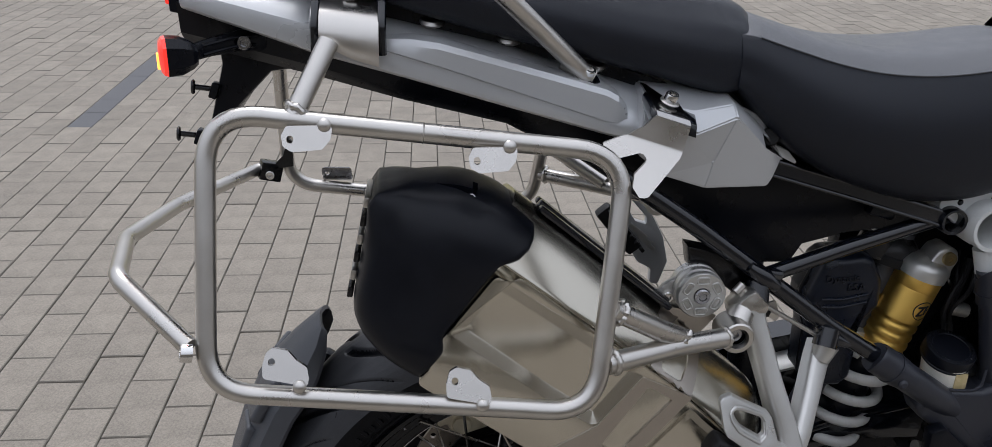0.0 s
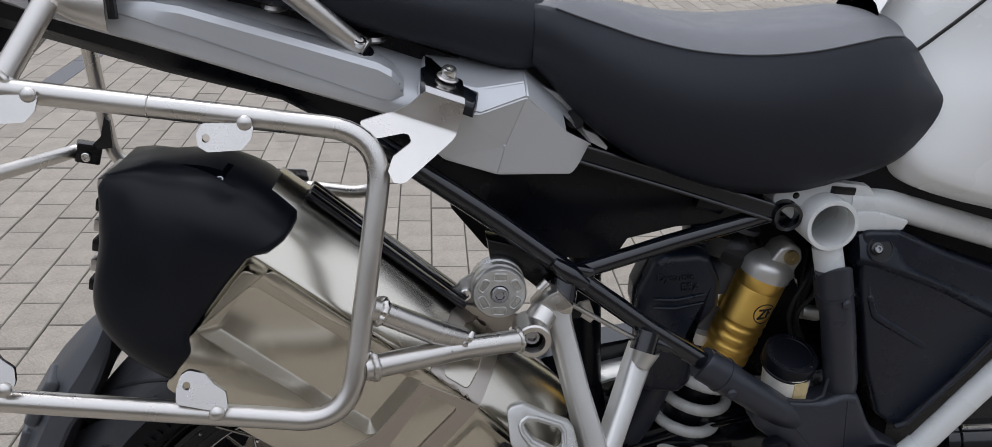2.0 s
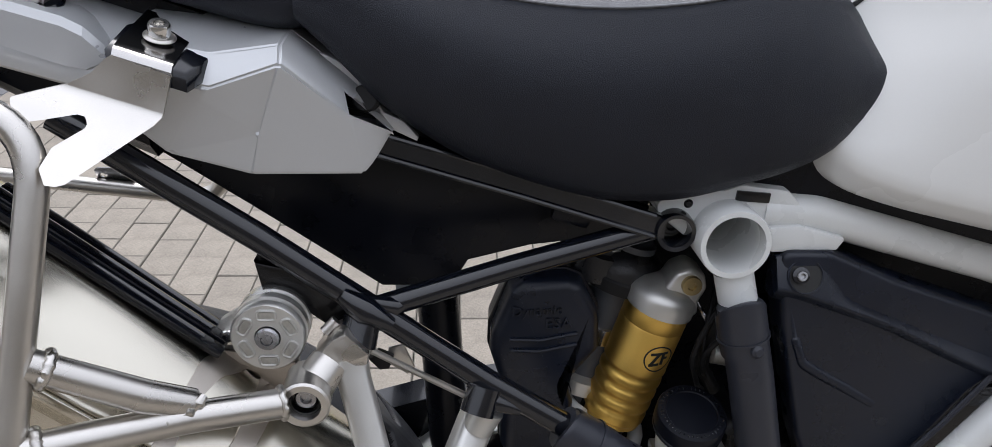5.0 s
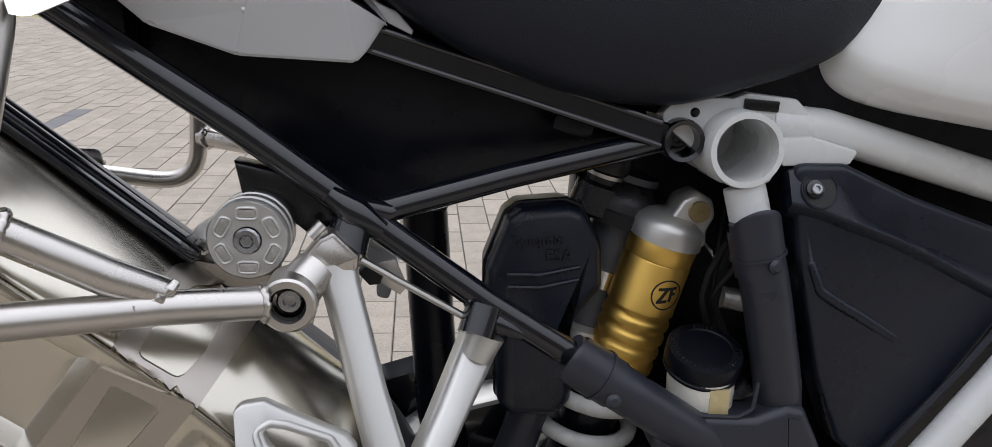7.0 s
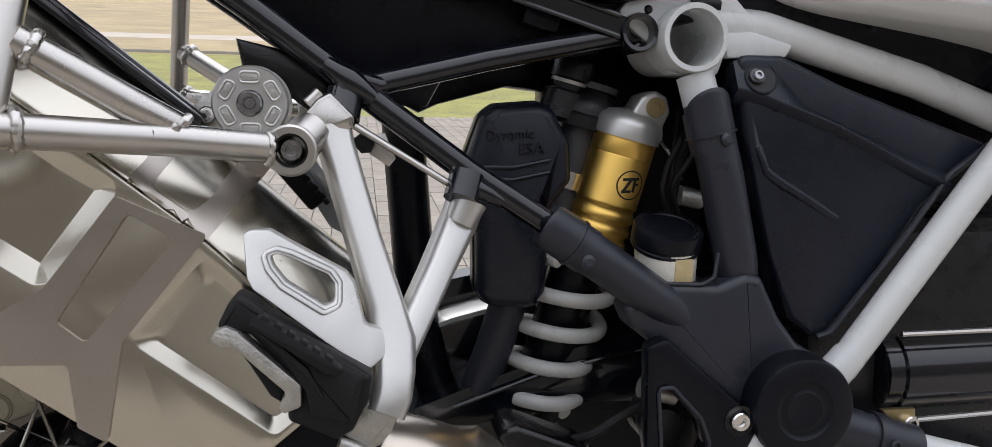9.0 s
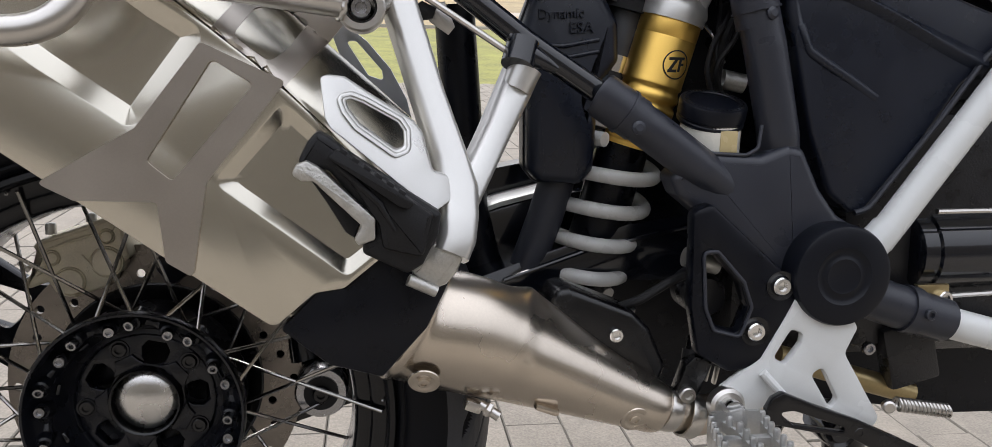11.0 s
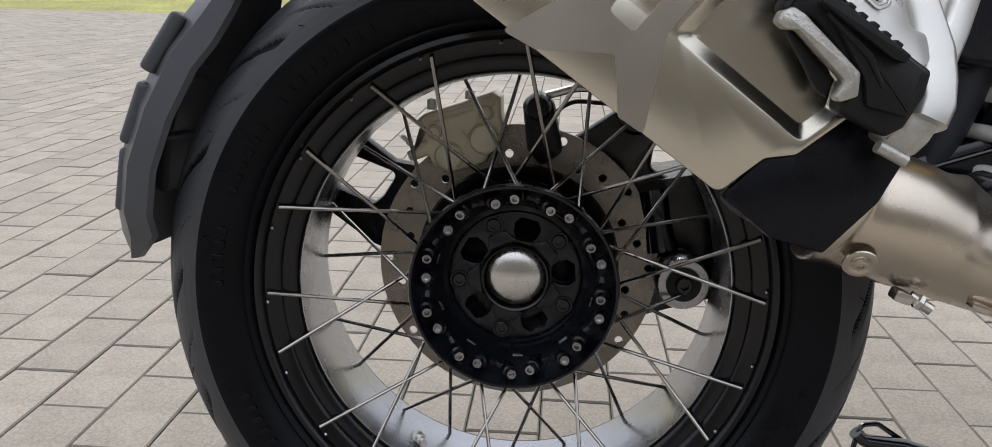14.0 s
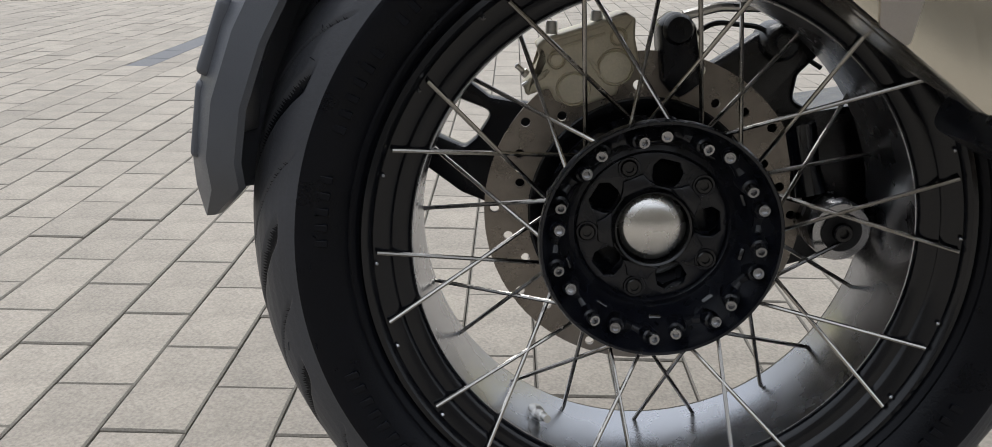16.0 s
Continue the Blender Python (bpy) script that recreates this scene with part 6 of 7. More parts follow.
# shock absorber and its surroundings
def shock():
    a, b = Vector((0.475, -0.068, 0.690)), Vector((0.437, -0.056, 0.545))
    d = (b - a).normalized()
    def cyl(pr, name, m, parent, label=""):
        return part(name, lathe_bm(pr, a, d, 48), m, parent, label)
    rings = [(0.0, 0.014), (0.0266, 0.014), (0.0272, 0.016), (0.0272, 0.028), (0.0268, 0.029), (0.0272, 0.030), (0.0272, 0.069)]
    for k in range(4):
        f = 0.0715 + 0.0125 * k
        rings += [(0.0276, f - 0.0015), (0.0274, f), (0.0259, f + 0.0018), (0.0257, f + 0.0042), (0.0268, f + 0.0064), (0.0275, f + 0.0080)]
    can = cyl(rings + [(0.0272, 0.124), (0.0255, 0.126), (0.0255, 0.130), (0.0, 0.130)], "shock_absorber", GOLD, bike, "gold anodised shock absorber reservoir")
    cyl([(0, -0.012), (0.0205, -0.007), (0.0268, -0.002), (0.0288, 0.003), (0.0288, 0.0145), (0.0, 0.0155)], "shock_head", ALU, can, "cast silver shock head")
    o = [(0.466, 0.676), (0.470, 0.697), (0.479, 0.712), (0.491, 0.7165), (0.502, 0.7105), (0.505, 0.698), (0.499, 0.686), (0.500, 0.672)]
    part("head_clevis", plate_bm(o, -0.084, -0.052, bevel=0.004, segs=3, rnd=0.008), ALU, can)
    part("head_bolt", lathe_bm([(0, -0.002), (0.003, -0.002), (0.0035, -0.004), (0.0078, -0.004), (0.0082, -0.003), (0.0082, 0.01), (0, 0.01)], (0.491, -0.084, 0.702), sides=24), BRASS, can, "brass coloured bolt")
    # round badge, printed on the curved can
    def printed(pts, name, label=""):
        """A thin outline laid on the can; points in metres from the badge's centre."""
        bm = bmesh.new()
        cols = []
        for dx, dz in pts:
            x, z = 0.4695 + dx, 0.6370 + dz
            f = (z - a.z) / d.z
            ax_ = a + d * f
            off = (x - ax_.x) * 0.967
            y = ax_.y - math.sqrt(max(0.0274 ** 2 - off * off, 1e-6))
            cols.append((bm.verts.new((x, y - 0.0004, z)), bm.verts.new((x, y + 0.0012, z))))
        n = len(cols) // 2
        quads = [(cols[k], cols[k + 1], cols[n + k + 1], cols[n + k]) for k in range(n - 1)]
        for q in quads:
            bm.faces.new([v_[0] for v_ in q])
            bm.faces.new([v_[1] for v_ in q[::-1]])
        loop = cols[:n] + cols[n:][::-1]
        for p, q in zip(loop, loop[1:] + loop[:1]):
            bm.faces.new((p[0], q[0], q[1], p[1]))
        part(name, bm, INKSHADE, can, label)
    def bar_pts(x0, z0, x1, z1, hw, n=9):
        ux, uz = x1 - x0, z1 - z0
        l_ = math.hypot(ux, uz)
        px_, pz_ = -uz / l_ * hw, ux / l_ * hw
        line = [(x0 + ux * k / (n - 1), z0 + uz * k / (n - 1)) for k in range(n)]
        return [(x + px_, z + pz_) for x, z in line] + [(x - px_, z - pz_) for x, z in line]
    arc = [radians(360 * k / 48 + 0.01) for k in range(49)]
    printed([(0.0126 * math.cos(q), 0.0126 * math.sin(q)) for q in arc] + [(0.0115 * math.cos(q), 0.0115 * math.sin(q)) for q in arc], "badge_ring", "round printed badge")
    for b_ in ((-0.0070, 0.0052, 0.0082, 0.0052, 0.0012), (-0.0082, -0.0052, 0.0005, -0.0052, 0.0012), (0.0006, 0.0050, -0.0066, -0.0050, 0.0013), (0.0044, 0.0050, 0.0026, -0.0060, 0.0013), (0.0036, 0.0002, 0.0076, 0.0002, 0.0010)):
        printed(bar_pts(*b_), "badge_bar")
    # spring below
    turns, pts = 4.6, []
    s0, s1 = 0.128, 0.275
    u = d.orthogonal().normalized()
    v = d.cross(u)
    for k in range(int(turns * 26)):
        f = k / (turns * 26 - 1)
        ang = f * turns * 2 * math.pi
        pts.append(a + Vector((-0.004, 0.012, 0)) + d * (s0 + (s1 - s0) * f) + (u * math.cos(ang) + v * math.sin(ang)) * 0.036)
    spring = part("spring", tube_bm(pts, 0.0068, sides=12), SPRINGM, can, "light grey coil spring")
    part("damper_body", tube_bm([a + Vector((-0.004, 0.012, 0)) + d * 0.11, a + Vector((-0.004, 0.012, 0)) + d * 0.285], 0.0245, sides=28), BLACKP, can)
    part("damper_rod", tube_bm([a + Vector((0, 0.01, 0)) + d * 0.125, a + Vector((0, 0.01, 0)) + d * 0.155], 0.018, sides=24), CHROME, can)
    tube_a, tube_b = Vector((0.452, -0.036, 0.722)), Vector((0.410, -0.030, 0.565))
    dd = (tube_b - tube_a).normalized()
    part("damper_tube", tube_bm([tube_a, tube_b], 0.0215, sides=32), HUGM, can, "grey cast damper tube")
    part("spring_perch", lathe_bm([(0.012, 0), (0.020, 0.002), (0.030, 0.012), (0.033, 0.020), (0.033, 0.030), (0, 0.032)], tube_a + dd * 0.002, dd, 40), ENGINE, can, "dark cast spring perch")
    part("perch_rubber", lathe_bm([(0.0335, 0.026), (0.0350, 0.028), (0.0350, 0.038), (0, 0.038)], tube_a + dd * 0.002, dd, 40), RUBBERB, can)
    part("tube_ring", lathe_bm([(0.0215, 0.0), (0.0240, 0.001), (0.0240, 0.016), (0.0215, 0.017)], tube_a + dd * 0.078, dd, 32, True), CHROME, can, "polished ring")
    part("lower_collar", lathe_bm([(0.0215, 0.0), (0.0300, 0.003), (0.0300, 0.016), (0.0215, 0.018)], tube_a + dd * 0.128, dd, 32, True), ALU, can)
    part("adjuster", lathe_bm([(0, 0), (0.016, 0), (0.018, 0.004), (0.018, 0.016), (0.014, 0.018), (0.014, 0.026), (0.020, 0.028), (0.022, 0.05), (0, 0.05)], (0.432, -0.045, 0.742), d, 28), ENGINE, can, "dark preload adjuster")
    part("adjuster_ring", lathe_bm([(0.0150, 0.0), (0.0165, 0.0), (0.0165, 0.003), (0.0150, 0.003)], Vector((0.432, -0.045, 0.742)) + d * 0.018, d, 28, True), STEEL, can)
    # oil tank of the damper, with raised lettering
    o = [(0.332, 0.655), (0.346, 0.694), (0.356, 0.702), (0.392, 0.705), (0.405, 0.700), (0.420, 0.672), (0.422, 0.640), (0.397, 0.608), (0.404, 0.588), (0.402, 0.545), (0.390, 0.531), (0.352, 0.534), (0.343, 0.545), (0.342, 0.606), (0.332, 0.636)]
    box = part("damper_box", plate_bm(o, -0.082, -0.022, bevel=0.010, segs=4, rnd=0.010), PANELM, bike, "black plastic damper box with raised lettering")
    part("box_flange", plate_bm([(0.370 + (x - 0.370) * 1.045, 0.62 + (z - 0.62) * 1.02) for x, z in o], -0.060, -0.054, bevel=0.002, rnd=0.010), BLACKP, box)
    text_part("Dynamic", 0.0115, pose(0.368, -0.0830, 0.678, 90, -3, 0), PANELM, box, 0.0016)
    text_part("ESA", 0.0135, pose(0.386, -0.0830, 0.6665, 90, -3, 0), PANELM, box, 0.0016)
    for z in (0.6525, 0.6425):
        part("raised_rib", tube_bm(fillet([(0.347, -0.082, z - 0.001), (0.372, -0.0835, z - 0.001), (0.402, -0.0825, z + 0.005)], 0.02), 0.0019, sides=8), PANELM, box)
    part("link_arm", tube_bm([(0.378, -0.048, 0.540), (0.366, -0.048, 0.500), (0.350, -0.048, 0.455), (0.340, -0.048, 0.428)], [0.0165, 0.0165, 0.0160, 0.0135], sides=20), GREYP, bike, "grey plastic link arm")
    # fluid reservoir on the frame
    res = part("fluid_reservoir", lathe_bm([(0, -0.050), (0.0225, -0.050), (0.0245, -0.046), (0.0255, -0.022), (0, -0.022)], (0.492, -0.118, 0.610), (0, 0, 1), 40), RESERV, bike, "milky brake fluid reservoir with a black cap")
    lid_c, lid_ax = Vector((0.492, -0.121, 0.6040)), Vector((0.03, -0.33, 0.94)).normalized()
    part("reservoir_cap", lathe_bm([(0, -0.016), (0.0268, -0.016), (0.0284, -0.0145), (0.0284, -0.0125), (0.0274, -0.0115), (0.0274, -0.0100), (0.0286, -0.0090), (0.0286, 0.0010), (0.0276, 0.0032), (0.0212, 0.0040), (0.0204, 0.0030), (0, 0.0030)], lid_c, lid_ax, 56), CAPM, res, "black screw cap with worn print round its rim")
    side = lid_ax.orthogonal().normalized()
    over = lid_ax.cross(side)
    rng = random.Random(8)
    for k in range(44):
        th = 2 * math.pi * k / 44
        out_ = side * math.cos(th) + over * math.sin(th)
        m_ = Matrix.Translation(lid_c + lid_ax * 0.0037 + out_ * rng.uniform(0.0236, 0.0246)) @ Matrix((out_, lid_ax.cross(out_), lid_ax)).transposed().to_4x4()
        part("print_mark", box_bm((rng.uniform(0.0012, 0.0030), rng.uniform(0.0005, 0.0014), 0.0006), m_, 0), BOLTM, res)
    part("level_window", box_bm((0.015, 0.003, 0.020), pose(0.498, -0.1422, 0.573), 0.001), FLUID, res, "amber fluid level")
    part("reservoir_base", box_bm((0.064, 0.05, 0.008), pose(0.500, -0.115, 0.556, 0, 2, 0), 0.002), ALU, res)


shock()


# pillion footrest hanger, cast alloy
def hanger():
    def lean(x, z):
        return 0.627 * (x - 0.277) + 0.572 * (z - 0.562)
    def bar(rows, wide):
        """A cast bar: rows of (centre, half width, half thickness)."""
        secs = []
        for k, (c, hw, ht) in enumerate(rows):
            c = Vector(c)
            ax = (Vector(rows[min(k + 1, len(rows) - 1)][0]) - Vector(rows[max(k - 1, 0)][0])).normalized()
            w_ = Vector(wide)
            w_ = (w_ - ax * w_.dot(ax)).normalized()
            n_ = ax.cross(w_).normalized()
            if n_.y > 0:
                n_ = -n_
            secs.append([c + w_ * hw * a_ + n_ * ht * b_ for a_, b_ in ((-1, -1), (-1, 0.1), (-0.93, 0.55), (-0.72, 0.9), (-0.55, 1), (0.55, 1), (0.72, 0.9), (0.93, 0.55), (1, 0.1), (1, -1))])
        return loft_bm(secs)
    h = part("footrest_hanger", bar([((0.2275, -0.166, 0.684), 0.0130, 0.010), ((0.2305, -0.170, 0.670), 0.0120, 0.010), ((0.248, -0.193, 0.610), 0.0115, 0.010), ((0.2620, -0.2090, 0.5660), 0.0125, 0.011), ((0.2660, -0.2180, 0.5440), 0.0155, 0.012), ((0.2665, -0.228, 0.526), 0.0140, 0.012), ((0.2640, -0.236, 0.512), 0.0138, 0.012), ((0.2600, -0.2400, 0.502), 0.0130, 0.010)], (0.955, 0.25, 0.2)), ALU, bike, "silver cast alloy pillion footrest hanger", 30)
    part("hanger_arm", bar([((0.325, -0.140, 0.627), 0.0140, 0.009), ((0.317, -0.150, 0.612), 0.0135, 0.009), ((0.299, -0.178, 0.583), 0.0115, 0.010), ((0.282, -0.205, 0.556), 0.0110, 0.010), ((0.268, -0.222, 0.534), 0.0120, 0.009)], (0.857, 0.1, -0.515)), ALU, h, smooth=30)
    g = [(0.1747, 0.6205), (0.179, 0.6225), (0.1902, 0.6216), (0.2038, 0.6126), (0.2362, 0.5925), (0.242, 0.585), (0.2486, 0.5592), (0.262, 0.555), (0.262, 0.540), (0.2495, 0.5329), (0.2234, 0.5533), (0.1891, 0.5823), (0.1817, 0.5881), (0.178, 0.5949)]
    hole = [(0.1909, 0.606), (0.1943, 0.6069), (0.2019, 0.604), (0.225, 0.5913), (0.229, 0.5855), (0.2289, 0.5756), (0.2236, 0.574), (0.2002, 0.591), (0.1932, 0.6002)]
    part("heel_guard", warp(plate_bm(g, -0.212, -0.204, [hole], bevel=0.0016, rnd=0.006), lean), ALU, h, "silver heel guard with an opening")
    part("heel_rim", warp(tube_bm(fillet([(x, -0.2125, z) for x, z in inset(hole, -0.0035)], 0.004, True, 3), 0.0016, True, 8), lean), ALU, h)
    part("clamp_block", plate_bm([(0.203, 0.686), (0.217, 0.703), (0.226, 0.708), (0.242, 0.692), (0.241, 0.683), (0.219, 0.676), (0.206, 0.674)], -0.176, -0.146, bevel=0.003, segs=2, rnd=0.003), STEEL, h, "bright steel clamp block")
    part("clamp_eye", tube_bm([(0.201, -0.186, 0.669), (0.214, -0.170, 0.682)], [0.0150, 0.0140], sides=24), STEEL, h)
    part("clamp_slot", tube_bm([(0.210, -0.158, 0.700), (0.218, -0.156, 0.708)], 0.0042, sides=12), STEEL, h)
    part("hanger_foot", tube_bm([(0.326, -0.150, 0.631), (0.318, -0.152, 0.614)], [0.0135, 0.0115], sides=20), ALU, h)
    # folded peg: alloy bracket and rubber pad
    part("peg_joint", plate_bm([(0.232, 0.491), (0.248, 0.512), (0.266, 0.512), (0.270, 0.503), (0.264, 0.490), (0.257, 0.482), (0.249, 0.479)], -0.244, -0.205, bevel=0.004, segs=2, rnd=0.004), CASTALU, h, "machined peg joint")
    part("joint_pin", tube_bm([(0.231, -0.246, 0.487), (0.250, -0.244, 0.478)], 0.0042, sides=14), CASTALU, h)
    pad = [(0.160, 0.566), (0.167, 0.580), (0.173, 0.587), (0.181, 0.583), (0.190, 0.575), (0.252, 0.534), (0.250, 0.520), (0.240, 0.500), (0.230, 0.494), (0.201, 0.508), (0.201, 0.516), (0.209, 0.520), (0.208, 0.530), (0.180, 0.562)]
    peg = part("pillion_peg", plate_bm(pad, -0.262, -0.236, bevel=0.004, segs=3, rnd=0.004), RUBBERB, bike, "folded rubber padded pillion peg with alloy edge")
    part("peg_pad", plate_bm([(0.181, 0.5745), (0.192, 0.573), (0.247, 0.534), (0.240, 0.506), (0.214, 0.512), (0.211, 0.528)], -0.268, -0.258, bevel=0.004, segs=2, rnd=0.004), RUBBERB, peg)
    part("peg_rib", tube_bm([(0.186, -0.268, 0.566), (0.212, -0.269, 0.542), (0.222, -0.268, 0.524)], [0.0022, 0.0026, 0.0012], sides=8), RUBBERB, peg)
    strip = [(0.180, 0.5715), (0.186, 0.5765), (0.234, 0.5430), (0.231, 0.5385), (0.224, 0.5405)]
    part("tread_strip", plate_bm(strip, -0.2745, -0.262, bevel=0.0012, rnd=0.0015), RUBBERB, peg)
    for k in range(6):
        u = k / 5
        part("tread_block", box_bm((0.0050, 0.008, 0.0034), pose(0.190 + 0.036 * u, -0.2700, 0.5745 - 0.0255 * u, 0, 35, 0), 0.001), RUBBERB, peg)
    part("peg_edge", plate_bm([(0.1575, 0.560), (0.160, 0.566), (0.167, 0.569), (0.174, 0.565), (0.2095, 0.532), (0.2095, 0.518), (0.1985, 0.514), (0.196, 0.518), (0.2005, 0.527), (0.171, 0.5555), (0.163, 0.556)], -0.2665, -0.252, bevel=0.002, segs=2, rnd=0.003), CASTALU, peg, "rough cast alloy edge")
    part("peg_base", plate_bm([(0.168, 0.555), (0.172, 0.556), (0.200, 0.527), (0.196, 0.516), (0.190, 0.520), (0.178, 0.540)], -0.250, -0.240, bevel=0.002), RUBBERB, peg)
    # silencer mount with its round cap
    o = [(0.128, 0.690), (0.136, 0.703), (0.150, 0.712), (0.172, 0.712), (0.190, 0.690), (0.188, 0.660), (0.150, 0.655), (0.132, 0.668)]
    mt = part("silencer_mount", plate_bm(o, -0.146, -0.138, bevel=0.002, rnd=0.008), CASTALU, bike, "silencer mount with a ribbed round cap")
    cap = part("mount_cap", lathe_bm([(0, -0.002), (0.0085, -0.002), (0.0090, -0.006), (0.0245, -0.006), (0.0258, -0.004), (0.0260, 0.0), (0.0235, 0.001), (0.0235, 0.004), (0.0262, 0.005), (0.0262, 0.012), (0.024, 0.013), (0.024, 0.016), (0.0262, 0.017), (0.0262, 0.026), (0, 0.026)], (0.172, -0.160, 0.6995), sides=64), ALU, mt, "ribbed alloy cap")
    for k in range(6):
        th = radians(60 * k + 30)
        m = pose(0.172 + 0.0175 * math.cos(th), -0.1662, 0.6995 + 0.0175 * math.sin(th), 0, 90 - math.degrees(th), 0)
        part("cap_pocket", box_bm((0.0115, 0.0012, 0.0050), m, 0.0005), CASTALU, mt)
        part("pocket_rim", tube_bm(fillet([m @ Vector((x, -0.0004, z)) for x, z in ((-0.0070, -0.0036), (-0.0058, 0.0036), (0.0058, 0.0036), (0.0070, -0.0036))], 0.003, True, 4), 0.0010, True, 8), ALU, mt)
    screw("cap_screw", 0.172, -0.162, 0.6995, 0.0085, mt, BOLTM)
    part("screw_star", lathe_bm(disc_profile(0.0055, 0.003), (0.172, -0.1690, 0.6995), (0, 1, 0), 6), BOLTM, mt)
    screw("mount_screw", 0.141, -0.146, 0.691, 0.0062, mt, CHROME)
    part("mount_arm", plate_bm([(0.160, 0.745), (0.205, 0.735), (0.240, 0.700), (0.215, 0.690), (0.190, 0.710), (0.165, 0.720)], -0.140, -0.115, bevel=0.003), BLACKM, bike)
    # far side: cast plate with openings, pillion peg
    f = [(0.158, 0.690), (0.174, 0.692), (0.205, 0.668), (0.232, 0.637), (0.252, 0.600), (0.262, 0.560), (0.250, 0.520), (0.236, 0.524), (0.236, 0.548), (0.214, 0.560), (0.192, 0.596), (0.176, 0.640)]
    hole = [(0.180, 0.668), (0.192, 0.668), (0.222, 0.634), (0.224, 0.622), (0.206, 0.628)]
    fh = part("far_hanger", plate_bm(f, 0.242, 0.256, [hole], bevel=0.002, rnd=0.006), SILVERP, bike, "silver cast hanger of the far side")
    part("raised_mark", lathe_bm([(0.006, 0), (0.0075, 0), (0.0075, 0.001), (0.006, 0.001)], (0.2332, 0.2414, 0.5867), sides=20, closed=True), ALU, fh)
    for k in range(3):
        part("raised_bar", box_bm((0.036, 0.0014, 0.005), pose(0.212 + 0.007 * k, 0.2415, 0.612 - 0.010 * k, 0, 40, 0), 0.0004), ALU, fh)
    fp_ = part("far_peg", box_bm((0.086, 0.024, 0.026), pose(0.176, 0.226, 0.622, 0, 50, 0), 0.006), RUBBERB, bike, "folded rubber pillion peg")
    for k in range(7):
        part("tread_block", box_bm((0.007, 0.022, 0.006), pose(0.160 + 0.0085 * k, 0.218, 0.654 - 0.0101 * k, 0, 50, 0), 0.0015), RUBBERB, fp_)
    part("spacer_rod", tube_bm([(0.242, -0.158, 0.685), (0.270, -0.156, 0.668), (0.316, -0.152, 0.640)], 0.0026, sides=8), STEEL, h)
    part("hanger_clip", plate_bm([(0.239, 0.674), (0.246, 0.679), (0.257, 0.674), (0.254, 0.666), (0.247, 0.665)], -0.152, -0.142, bevel=0.0015), RUBBERB, h, "black rubber clip")
    part("clip_plate", plate_bm([(0.253, 0.677), (0.264, 0.680), (0.272, 0.661), (0.267, 0.655), (0.252, 0.665)], -0.141, -0.138, bevel=0.0005), STEEL, h)
    part("inner_guard", tube_bm(fillet([(0.285, 0.0, 0.69), (0.292, 0.0, 0.60), (0.300, 0.0, 0.50), (0.32, 0.0, 0.42)], 0.05), 0.019, sides=16), BLACKP, bike, "black inner splash guard")


hanger()


